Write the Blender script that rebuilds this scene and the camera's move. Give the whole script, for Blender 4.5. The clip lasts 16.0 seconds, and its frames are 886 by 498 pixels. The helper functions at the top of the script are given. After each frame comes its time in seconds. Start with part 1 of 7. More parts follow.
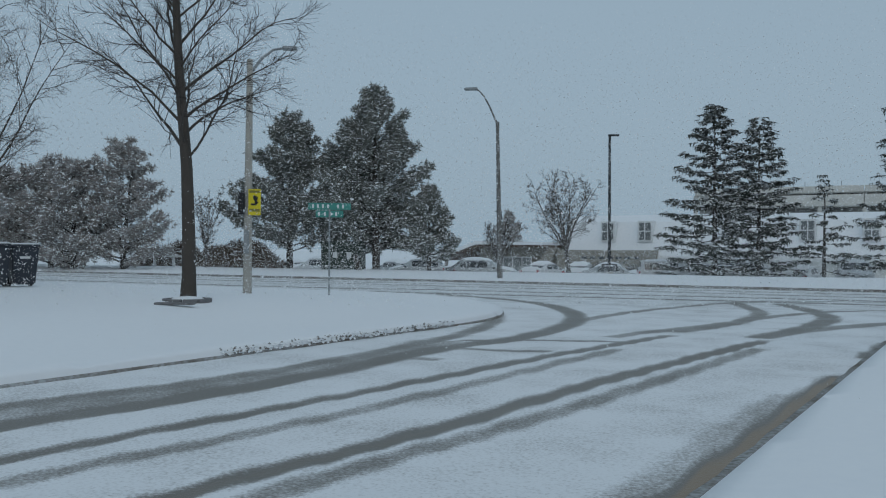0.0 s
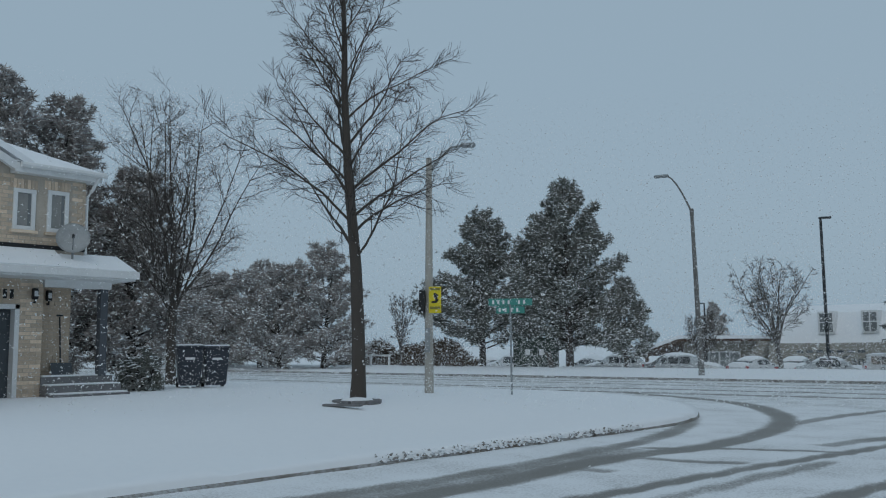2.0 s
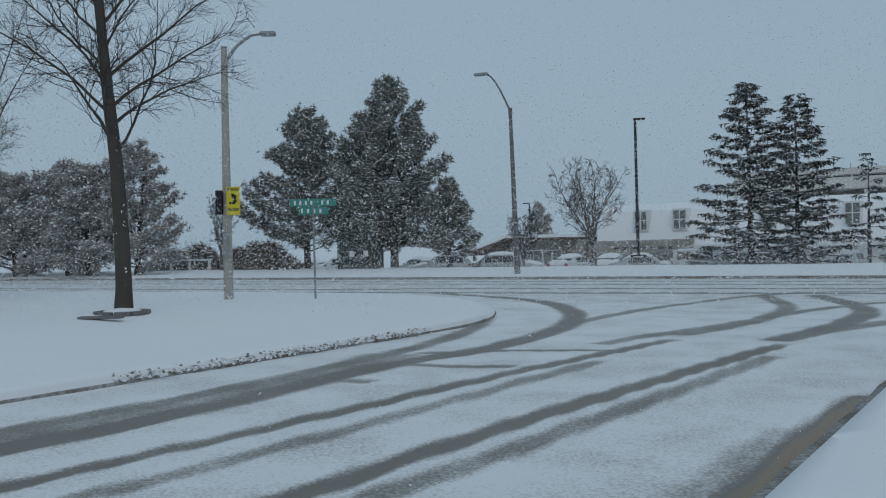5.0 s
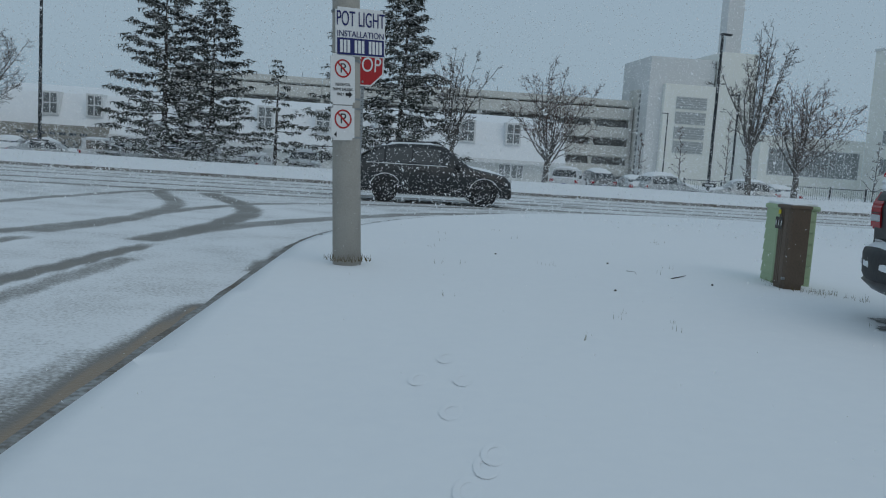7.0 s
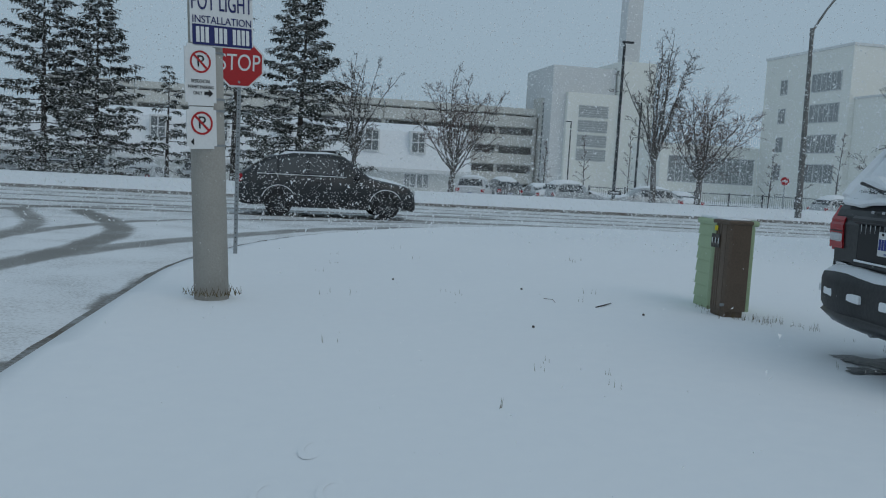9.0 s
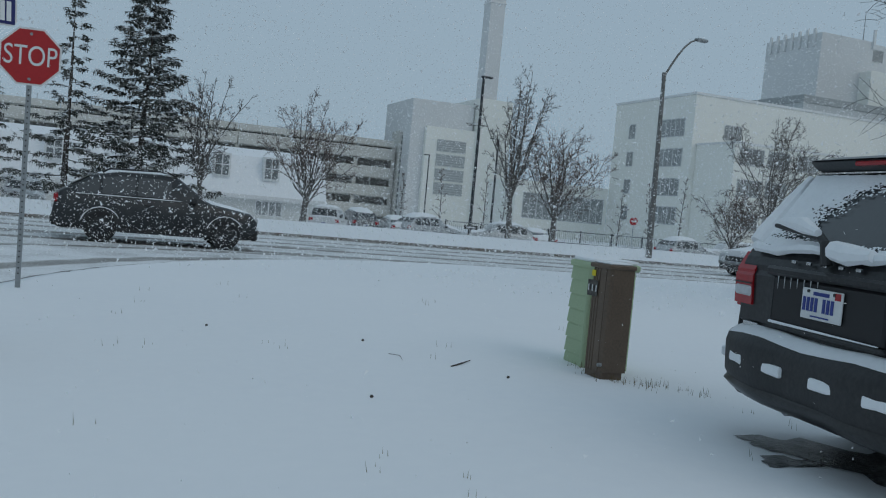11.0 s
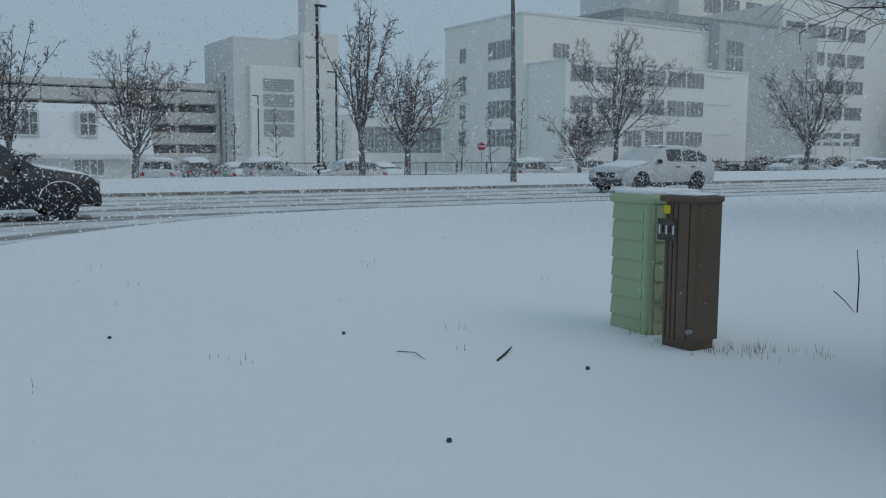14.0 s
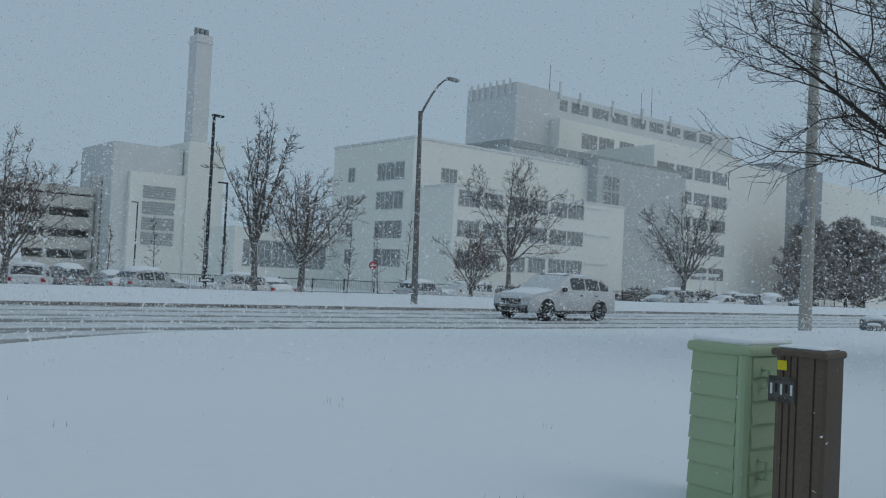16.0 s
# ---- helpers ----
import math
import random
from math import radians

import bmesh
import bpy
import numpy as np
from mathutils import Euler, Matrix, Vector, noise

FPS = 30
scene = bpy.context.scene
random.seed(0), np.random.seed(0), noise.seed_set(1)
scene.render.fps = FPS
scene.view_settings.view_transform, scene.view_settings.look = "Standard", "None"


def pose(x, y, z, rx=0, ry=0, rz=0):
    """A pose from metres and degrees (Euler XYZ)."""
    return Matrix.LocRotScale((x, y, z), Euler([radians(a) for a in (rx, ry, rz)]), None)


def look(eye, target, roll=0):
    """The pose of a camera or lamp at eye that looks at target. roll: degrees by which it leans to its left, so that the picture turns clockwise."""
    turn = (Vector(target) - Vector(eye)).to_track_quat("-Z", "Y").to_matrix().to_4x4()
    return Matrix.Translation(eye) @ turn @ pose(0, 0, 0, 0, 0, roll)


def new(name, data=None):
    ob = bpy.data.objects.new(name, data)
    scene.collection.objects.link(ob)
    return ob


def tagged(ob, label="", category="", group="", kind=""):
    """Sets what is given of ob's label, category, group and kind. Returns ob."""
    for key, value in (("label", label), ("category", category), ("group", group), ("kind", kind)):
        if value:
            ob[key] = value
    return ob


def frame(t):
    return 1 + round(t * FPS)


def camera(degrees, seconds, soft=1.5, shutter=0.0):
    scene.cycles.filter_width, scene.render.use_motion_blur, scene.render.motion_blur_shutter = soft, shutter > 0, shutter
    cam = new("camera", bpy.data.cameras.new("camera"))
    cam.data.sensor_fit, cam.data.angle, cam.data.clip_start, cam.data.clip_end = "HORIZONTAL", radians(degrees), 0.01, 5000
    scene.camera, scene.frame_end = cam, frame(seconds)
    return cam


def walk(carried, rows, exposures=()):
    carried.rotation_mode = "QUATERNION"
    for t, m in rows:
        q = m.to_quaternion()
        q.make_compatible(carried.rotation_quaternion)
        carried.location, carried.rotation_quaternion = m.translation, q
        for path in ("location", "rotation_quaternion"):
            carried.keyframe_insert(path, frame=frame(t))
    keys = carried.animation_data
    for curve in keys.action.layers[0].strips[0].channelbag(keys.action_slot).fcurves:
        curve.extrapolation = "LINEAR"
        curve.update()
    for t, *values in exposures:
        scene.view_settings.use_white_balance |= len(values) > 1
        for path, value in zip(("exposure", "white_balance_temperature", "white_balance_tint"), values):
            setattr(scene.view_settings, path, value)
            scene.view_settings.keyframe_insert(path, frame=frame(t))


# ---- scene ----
cam = camera(53.86, 16.0, soft=1.1)
PATH = [
    (0.0, pose(0.346, -0.266, 1.302, 90.02, -0.24, 28.19)),
    (0.5, pose(0.301, 0.013, 1.316, 93.35, -0.24, 32.51)),
    (1.0, pose(0.280, 0.291, 1.321, 94.56, 0.79, 36.27)),
    (1.5, pose(0.279, 0.572, 1.320, 95.63, 0.79, 39.25)),
    (2.0, pose(0.247, 0.824, 1.312, 96.38, 0.56, 41.33)),
    (2.5, pose(0.202, 1.061, 1.319, 97.00, 0.87, 43.41)),
    (3.0, pose(0.171, 1.291, 1.326, 97.02, 0.97, 45.81)),
    (3.2, pose(0.181, 1.353, 1.326, 96.72, 1.05, 46.41)),
    (5.3, pose(0.480, 2.472, 1.308, 88.55, 0.96, 25.39)),
    (5.5, pose(0.501, 2.614, 1.307, 88.29, 0.41, 21.21)),
    (6.0, pose(0.565, 2.970, 1.312, 87.79, -0.80, 11.52)),
    (6.5, pose(0.731, 3.340, 1.283, 86.24, -2.21, 2.70)),
    (7.0, pose(0.885, 3.755, 1.237, 83.56, -3.72, -5.25)),
    (7.5, pose(1.034, 4.224, 1.238, 80.78, -3.86, -11.50)),
    (8.0, pose(1.141, 4.576, 1.261, 81.70, -3.21, -11.20)),
    (8.2, pose(1.147, 4.699, 1.266, 82.27, -3.30, -11.00)),
    (10.3, pose(1.517, 6.087, 1.229, 87.65, -5.07, -15.84)),
    (10.5, pose(1.575, 6.236, 1.230, 87.88, -5.39, -17.41)),
    (11.0, pose(1.761, 6.605, 1.221, 87.29, -5.31, -20.67)),
    (11.5, pose(1.750, 6.957, 1.187, 85.65, -4.19, -23.81)),
    (12.0, pose(1.673, 7.327, 1.196, 84.54, -2.60, -26.96)),
    (12.5, pose(1.698, 7.688, 1.179, 84.59, -1.43, -28.87)),
    (13.0, pose(1.659, 8.043, 1.158, 84.40, -0.84, -30.41)),
    (13.5, pose(1.611, 8.464, 1.175, 83.93, -0.65, -31.24)),
    (14.0, pose(1.552, 8.847, 1.156, 83.61, -0.27, -31.90)),
    (14.5, pose(1.436, 9.226, 1.165, 84.38, 0.06, -33.45)),
    (15.0, pose(1.358, 9.568, 1.184, 86.46, -0.16, -34.40)),
    (15.5, pose(1.329, 9.878, 1.201, 89.19, -1.16, -36.09)),
    (16.0, pose(1.300, 10.184, 1.190, 91.62, -2.85, -40.00)),
]
walk(cam, PATH)

# ---- sky and light: snowing, overcast ----
world = bpy.data.worlds.new("overcast_sky")
scene.world = world
world.use_nodes = True
wn, wl = world.node_tree.nodes, world.node_tree.links
sky = wn.new("ShaderNodeTexSky")
sky.sky_type = 'NISHITA'
sky.sun_disc = False
sky.sun_elevation = radians(32)
sky.sun_rotation = radians(150)
sky.dust_density = 6.0
cloud = wn.new("ShaderNodeMix")
cloud.data_type = 'RGBA'
cloud.inputs[0].default_value = 0.93
cloud.inputs[7].default_value = (2.99, 4.03, 4.92, 1)
wl.new(sky.outputs[0], cloud.inputs[6])
wl.new(cloud.outputs[2], wn["Background"].inputs[0])
wn["Background"].inputs[1].default_value = 0.1

sun = new("sun", bpy.data.lights.new("sun", 'SUN'))
sun.data.energy = 0.25
sun.data.angle = radians(40)
sun.data.color = (1.0, 0.97, 0.93)
sun.matrix_world = look((20, -30, 40), (0, 0, 0))

# ---- materials ----
MATS = {}


def mat(name, color, rough=0.8, metal=0.0, var=0.15, scale=6.0, bump=0.15, fine=40.0, tint=None, spec=0.4, island=0.0):
    """Surface with large patches and fine grain: colour, relief and gloss vary."""
    if name in MATS:
        return MATS[name]
    m = bpy.data.materials.new(name)
    m.use_nodes = True
    n, l = m.node_tree.nodes, m.node_tree.links
    b = n["Principled BSDF"]
    b.inputs["Roughness"].default_value = rough
    b.inputs["Metallic"].default_value = metal
    b.inputs["Specular IOR Level"].default_value = spec
    co = n.new("ShaderNodeTexCoord")
    big, small = n.new("ShaderNodeTexNoise"), n.new("ShaderNodeTexNoise")
    big.inputs["Scale"].default_value, small.inputs["Scale"].default_value = scale, fine
    big.inputs["Detail"].default_value, small.inputs["Detail"].default_value = 4, 3
    for q in (big, small):
        l.new(co.outputs["Object"], q.inputs["Vector"])
    mix = n.new("ShaderNodeMix")
    mix.data_type = 'RGBA'
    c2 = tint or tuple(c * 0.55 for c in color)
    mix.inputs[6].default_value, mix.inputs[7].default_value = (*color, 1), (*c2, 1)
    add = n.new("ShaderNodeMath")
    add.operation = 'MULTIPLY'
    l.new(big.outputs["Fac"], add.inputs[0])
    l.new(small.outputs["Fac"], add.inputs[1])
    ramp = n.new("ShaderNodeMapRange")
    ramp.inputs[1].default_value, ramp.inputs[2].default_value = 0.12, 0.42
    ramp.inputs[3].default_value, ramp.inputs[4].default_value = 0.0, min(1.0, var * 3)
    l.new(add.outputs[0], ramp.inputs[0])
    l.new(ramp.outputs[0], mix.inputs[0])
    out = mix.outputs[2]
    if island:
        info = n.new("ShaderNodeObjectInfo")
        hsv = n.new("ShaderNodeHueSaturation")
        mr = n.new("ShaderNodeMapRange")
        mr.inputs[3].default_value, mr.inputs[4].default_value = 1 - island, 1 + island
        l.new(info.outputs["Random"], mr.inputs[0])
        l.new(mr.outputs[0], hsv.inputs["Value"])
        l.new(out, hsv.inputs["Color"])
        out = hsv.outputs[0]
    l.new(out, b.inputs["Base Color"])
    if bump:
        bp = n.new("ShaderNodeBump")
        bp.inputs["Strength"].default_value = bump
        bp.inputs["Distance"].default_value = 0.02
        l.new(small.outputs["Fac"], bp.inputs["Height"])
        l.new(bp.outputs[0], b.inputs["Normal"])
    MATS[name] = m
    return m


SNOW = mat("snow", (0.86, 0.88, 0.90), 0.75, var=0.10, scale=0.35, bump=0.12, fine=9.0, tint=(0.78, 0.81, 0.85), spec=0.2)
SNOWCAP = mat("snow_cap", (0.86, 0.88, 0.90), 0.8, var=0.12, scale=3, bump=0.25, fine=30.0, tint=(0.74, 0.77, 0.80), spec=0.2)
KERB = mat("kerb_concrete", (0.13, 0.105, 0.08), 0.85, var=0.3, scale=2.0, bump=0.6, fine=22, tint=(0.45, 0.47, 0.48))
CONCRETE = mat("pole_concrete", (0.42, 0.40, 0.36), 0.85, var=0.2, scale=3, bump=0.4, fine=60, tint=(0.29, 0.275, 0.25))
GALV = mat("galvanised_steel", (0.33, 0.35, 0.36), 0.5, 0.7, var=0.15, scale=8, bump=0.05)
BLACKPOLE = mat("black_painted_steel", (0.03, 0.035, 0.04), 0.5, 0.2, var=0.1)
DARKPOLE = mat("weathered_steel_pole", (0.12, 0.115, 0.105), 0.7, 0.3, var=0.25, scale=3, tint=(0.3, 0.3, 0.3))
BARK = mat("bark", (0.075, 0.064, 0.056), 0.95, var=0.3, scale=5, bump=0.9, fine=45, tint=(0.085, 0.075, 0.065))
TWIG = mat("twig_bark", (0.055, 0.046, 0.042), 0.9, var=0.2, scale=3, bump=0.2)
REDTWIG = mat("reddish_twigs", (0.15, 0.105, 0.092), 0.9, var=0.2, scale=3, bump=0.2)
NEEDLE = mat("pine_needles", (0.165, 0.182, 0.16), 0.85, var=0.3, scale=1.2, bump=0.3, fine=25, tint=(0.25, 0.24, 0.22))
NEEDLE2 = mat("spruce_needles", (0.095, 0.105, 0.095), 0.85, var=0.3, scale=1.2, bump=0.3, fine=25, tint=(0.12, 0.12, 0.105))
# Base colour paled to stand in for haze and lift crown shade.
HAZYN = mat("haze_paled_needles", (0.36, 0.335, 0.32), 0.9, var=0.3, scale=1.0, tint=(0.44, 0.41, 0.39))
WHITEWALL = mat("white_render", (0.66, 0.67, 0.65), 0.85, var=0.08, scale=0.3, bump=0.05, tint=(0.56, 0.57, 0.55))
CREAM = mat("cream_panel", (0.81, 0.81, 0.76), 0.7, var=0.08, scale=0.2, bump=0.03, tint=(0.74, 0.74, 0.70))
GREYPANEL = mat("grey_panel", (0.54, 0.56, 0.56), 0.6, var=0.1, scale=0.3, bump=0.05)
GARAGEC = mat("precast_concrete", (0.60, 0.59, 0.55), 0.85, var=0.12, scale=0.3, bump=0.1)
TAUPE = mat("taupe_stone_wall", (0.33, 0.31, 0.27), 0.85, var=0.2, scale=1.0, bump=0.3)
DIMGAP = mat("deck_shade_grey", (0.42, 0.42, 0.40), 0.9, var=0.2, scale=0.5)
GLASS = mat("window_glass", (0.17, 0.185, 0.19), 0.12, 0.0, var=0.25, scale=0.7, bump=0.0, tint=(0.2, 0.21, 0.21), spec=0.7)
# Far panes: the reflected overcast sky is put into the pale base colour.
FARGLASS = mat("sky_paled_glass", (0.33, 0.345, 0.345), 0.15, 0.0, var=0.3, scale=0.9, bump=0.0, tint=(0.20, 0.215, 0.22), spec=0.7)
CARGLASS = mat("car_glass", (0.06, 0.066, 0.07), 0.08, 0.0, var=0.1, scale=2, bump=0.0, spec=0.7)
TYRE = mat("tyre_rubber", (0.014, 0.014, 0.015), 0.9, var=0.3, scale=8, bump=0.4, tint=(0.05, 0.05, 0.05))
RIM = mat("alloy_rim", (0.05, 0.05, 0.055), 0.4, 0.8, var=0.2)
CHROME = mat("chrome", (0.55, 0.56, 0.57), 0.2, 1.0, var=0.1, bump=0.0)
TRIM = mat("black_plastic", (0.022, 0.023, 0.025), 0.55, var=0.2, scale=5, bump=0.1, tint=(0.05, 0.05, 0.05))
REDLENS = mat("red_lens", (0.38, 0.012, 0.018), 0.15, var=0.15, scale=10, bump=0.0, spec=0.6)
CLEARLENS = mat("clear_lens", (0.62, 0.64, 0.66), 0.15, var=0.15, scale=12, bump=0.0, spec=0.6)
SIGNWHITE = mat("sign_white", (0.72, 0.73, 0.73), 0.5, var=0.06, scale=5, bump=0.0)
SIGNRED = mat("sign_red", (0.42, 0.018, 0.022), 0.45, var=0.1, scale=5, bump=0.0)
SIGNNAVY = mat("sign_navy", (0.012, 0.018, 0.12), 0.5, var=0.1, bump=0.0)
SIGNBLACK = mat("sign_black", (0.015, 0.015, 0.017), 0.5, var=0.1, bump=0.0)
SIGNYELLOW = mat("sign_yellow", (0.72, 0.58, 0.02), 0.5, var=0.08, bump=0.0)
SIGNGREEN = mat("sign_green", (0.06, 0.27, 0.23), 0.5, var=0.1, bump=0.0)
PLATEBLUE = mat("plate_blue", (0.03, 0.05, 0.25), 0.5, var=0.1, bump=0.0)
GREENBOX = mat("green_plastic", (0.39, 0.49, 0.31), 0.6, var=0.18, scale=4, bump=0.1, fine=50, tint=(0.33, 0.42, 0.27))
BROWNBOX = mat("brown_plastic", (0.15, 0.108, 0.078), 0.55, var=0.25, scale=4, bump=0.15, fine=60, tint=(0.085, 0.064, 0.048))
BRICK = mat("buff_brick", (0.70, 0.575, 0.45), 0.9, var=0.25, scale=5, bump=0.3, fine=60, tint=(0.46, 0.35, 0.26), island=0.25)
MORTAR = mat("mortar", (0.52, 0.46, 0.39), 0.95, var=0.2, scale=6, bump=0.2)
GARAGEDOOR = mat("slate_garage_door", (0.075, 0.088, 0.10), 0.6, var=0.15, scale=3)
WHITEPAINT = mat("white_paint", (0.74, 0.75, 0.75), 0.5, var=0.08, scale=4, bump=0.03)
GREYSTONE = mat("grey_step_stone", (0.20, 0.20, 0.205), 0.85, var=0.25, scale=4, bump=0.4)
BINBLACK = mat("dark_bin_plastic", (0.04, 0.046, 0.06), 0.5, var=0.2, scale=4)
BARE = mat("dead_grass", (0.16, 0.12, 0.06), 0.9, var=0.3, scale=12, tint=(0.09, 0.07, 0.035))
DARKGREENBOX = mat("dark_green_steel", (0.035, 0.05, 0.04), 0.6, var=0.2)
HEDGE = mat("hedge_leaves", (0.14, 0.115, 0.095), 0.9, var=0.3, scale=3, tint=(0.2, 0.15, 0.12))
# Lighter bark and twigs: the haze over far trees is in their colour.
FARBARK = mat("haze_paled_bark", (0.10, 0.092, 0.086), 0.95, var=0.3, scale=5, bump=0.6, fine=30, tint=(0.17, 0.16, 0.15))
FARTWIG = mat("haze_paled_twigs", (0.115, 0.10, 0.092), 0.95, var=0.2, scale=3)
PORCH = mat("grey_painted_wood", (0.09, 0.10, 0.115), 0.6, var=0.15)


def road_material():
    """Asphalt under thin snow; the wheel tracks are stored on the road as 'slush'."""
    m = bpy.data.materials.new("snowy_asphalt")
    m.use_nodes = True
    n, l = m.node_tree.nodes, m.node_tree.links
    b = n["Principled BSDF"]
    at = n.new("ShaderNodeAttribute")
    at.attribute_name = "slush"
    co = n.new("ShaderNodeTexCoord")
    n1, n2 = n.new("ShaderNodeTexNoise"), n.new("ShaderNodeTexNoise")
    n1.inputs["Scale"].default_value, n1.inputs["Detail"].default_value = 1.1, 6
    n2.inputs["Scale"].default_value, n2.inputs["Detail"].default_value = 38, 8
    l.new(co.outputs["Object"], n1.inputs[0])
    l.new(co.outputs["Object"], n2.inputs[0])
    a1, a2, a3 = (n.new("ShaderNodeMath") for _ in range(3))
    a1.operation = 'MULTIPLY_ADD'
    l.new(n1.outputs["Fac"], a1.inputs[0])
    a1.inputs[1].default_value, a1.inputs[2].default_value = 0.6, -0.40
    a2.operation = 'MULTIPLY_ADD'
    l.new(n2.outputs["Fac"], a2.inputs[0])
    a2.inputs[1].default_value = 0.85
    l.new(a1.outputs[0], a2.inputs[2])
    a3.operation = 'ADD'
    l.new(a2.outputs[0], a3.inputs[0])
    l.new(at.outputs["Fac"], a3.inputs[1])
    mr = n.new("ShaderNodeMapRange")
    mr.interpolation_type = 'SMOOTHSTEP'
    mr.inputs[1].default_value, mr.inputs[2].default_value = 0.28, 0.95
    l.new(a3.outputs[0], mr.inputs[0])
    mix = n.new("ShaderNodeMix")
    mix.data_type = 'RGBA'
    mix.inputs[6].default_value, mix.inputs[7].default_value = (0.82, 0.84, 0.86, 1), (0.175, 0.162, 0.142, 1)
    l.new(mr.outputs[0], mix.inputs[0])
    grit = n.new("ShaderNodeMix")
    grit.data_type = 'RGBA'
    grit.inputs[7].default_value = (0.27, 0.20, 0.135, 1)
    bare = n.new("ShaderNodeMapRange")
    bare.inputs[1].default_value, bare.inputs[2].default_value = 0.70, 0.88
    l.new(at.outputs["Fac"], bare.inputs[0])
    part_grit = n.new("ShaderNodeMath")
    part_grit.operation = 'MULTIPLY'
    l.new(bare.outputs[0], part_grit.inputs[0])
    l.new(mr.outputs[0], part_grit.inputs[1])
    l.new(part_grit.outputs[0], grit.inputs[0])
    l.new(mix.outputs[2], grit.inputs[6])
    l.new(grit.outputs[2], b.inputs["Base Color"])
    r = n.new("ShaderNodeMapRange")
    r.inputs[3].default_value, r.inputs[4].default_value = 0.8, 0.45
    l.new(mr.outputs[0], r.inputs[0])
    l.new(r.outputs[0], b.inputs["Roughness"])
    bp = n.new("ShaderNodeBump")
    bp.inputs["Strength"].default_value, bp.inputs["Distance"].default_value = 0.35, 0.02
    l.new(n2.outputs["Fac"], bp.inputs["Height"])
    l.new(bp.outputs[0], b.inputs["Normal"])
    return m


ROADMAT = road_material()


# ---- mesh helpers ----
def mesh_from(verts, faces, name, material, smooth=False):
    me = bpy.data.meshes.new(name)
    me.from_pydata([tuple(map(float, v)) for v in verts], [], faces)
    me.materials.append(material)
    if smooth:
        me.polygons.foreach_set("use_smooth", [True] * len(me.polygons))
    me.update()
    return me


def part(name, bm, material, parent=None, label="", smooth=False):
    """One mesh object out of a bmesh, under a thing or a part."""
    me = bpy.data.meshes.new(name)
    bm.to_mesh(me)
    bm.free()
    me.materials.append(material)
    if smooth:
        me.polygons.foreach_set("use_smooth", [True] * len(me.polygons))
    ob = new(name, me)
    if parent:
        ob.parent = parent
    if label:
        ob["label"] = label
    return ob


def part_mesh(name, me, parent=None, label="", m=None):
    ob = new(name, me)
    if parent:
        ob.parent = parent
    if label:
        ob["label"] = label
    if m is not None:
        ob.matrix_basis = m
    return ob


def thing(name, label, category, m, group="", kind=""):
    ob = new(name)
    ob.empty_display_size = 0.2
    ob.matrix_basis = m
    return tagged(ob, label, category, group, kind)


def box(x0, x1, y0, y1, z0, z1, bevel=0.0, bm=None, segments=1):
    own = bmesh.new()
    bmesh.ops.create_cube(own, size=1.0, matrix=Matrix.LocRotScale(((x0 + x1) / 2, (y0 + y1) / 2, (z0 + z1) / 2), None, (abs(x1 - x0), abs(y1 - y0), abs(z1 - z0))))
    if bevel:
        bmesh.ops.bevel(own, geom=own.edges[:], offset=bevel, segments=segments, affect='EDGES', profile=0.5)
    if bm is None:
        return own
    tmp = bpy.data.meshes.new("tmp")
    own.to_mesh(tmp)
    own.free()
    bm.from_mesh(tmp)
    bpy.data.meshes.remove(tmp)
    return bm


def tube(path, radii, sides=8, bm=None, cap=True):
    """A tapered tube along a path."""
    bm = bm or bmesh.new()
    rings, ref = [], Vector((0.13, 0.31, 0.94))
    pts = [Vector(p) for p in path]
    for i, p in enumerate(pts):
        d = (pts[min(i + 1, len(pts) - 1)] - pts[max(i - 1, 0)]).normalized()
        if abs(d.dot(ref)) > 0.95:
            ref = Vector((0.9, 0.3, 0.1))
        a = d.cross(ref).normalized()
        b = d.cross(a)
        rings.append([bm.verts.new(p + (a * math.cos(q) + b * math.sin(q)) * radii[i]) for q in (2 * math.pi * k / sides for k in range(sides))])
    for r, s in zip(rings, rings[1:]):
        for k in range(sides):
            bm.faces.new((r[k], s[k], s[(k + 1) % sides], r[(k + 1) % sides]))
    if cap:
        bm.faces.new(rings[0])
        bm.faces.new(rings[-1][::-1])
    return bm


def prism(profile, x0, x1, bm=None, axis="x"):
    """A closed profile pushed out along one axis."""
    bm = bm or bmesh.new()

    def at(u, a, b):
        return {"x": (u, a, b), "y": (a, u, b), "z": (a, b, u)}[axis]
    r0 = [bm.verts.new(at(x0, a, b)) for a, b in profile]
    r1 = [bm.verts.new(at(x1, a, b)) for a, b in profile]
    n = len(profile)
    for k in range(n):
        bm.faces.new((r0[k], r0[(k + 1) % n], r1[(k + 1) % n], r1[k]))
    bm.faces.new(r0[::-1])
    bm.faces.new(r1)
    bmesh.ops.recalc_face_normals(bm, faces=bm.faces[:])
    return bm


def words(text, size, m, material, name, parent, depth=0.002, wide=1.0):
    """Letters as a mesh, centred, lying in the plane of m."""
    cu = bpy.data.curves.new(name, 'FONT')
    cu.body, cu.size, cu.extrude, cu.align_x, cu.align_y = text, size, depth, 'CENTER', 'CENTER'
    tmp = bpy.data.objects.new("tmp", cu)
    scene.collection.objects.link(tmp)
    me = bpy.data.meshes.new_from_object(tmp.evaluated_get(bpy.context.evaluated_depsgraph_get()))
    bpy.data.objects.remove(tmp)
    me.materials.clear()
    me.materials.append(material)
    ob = part_mesh(name, me, parent)
    ob.matrix_basis = m @ Matrix.Diagonal((wide, 1, 1, 1))
    return ob


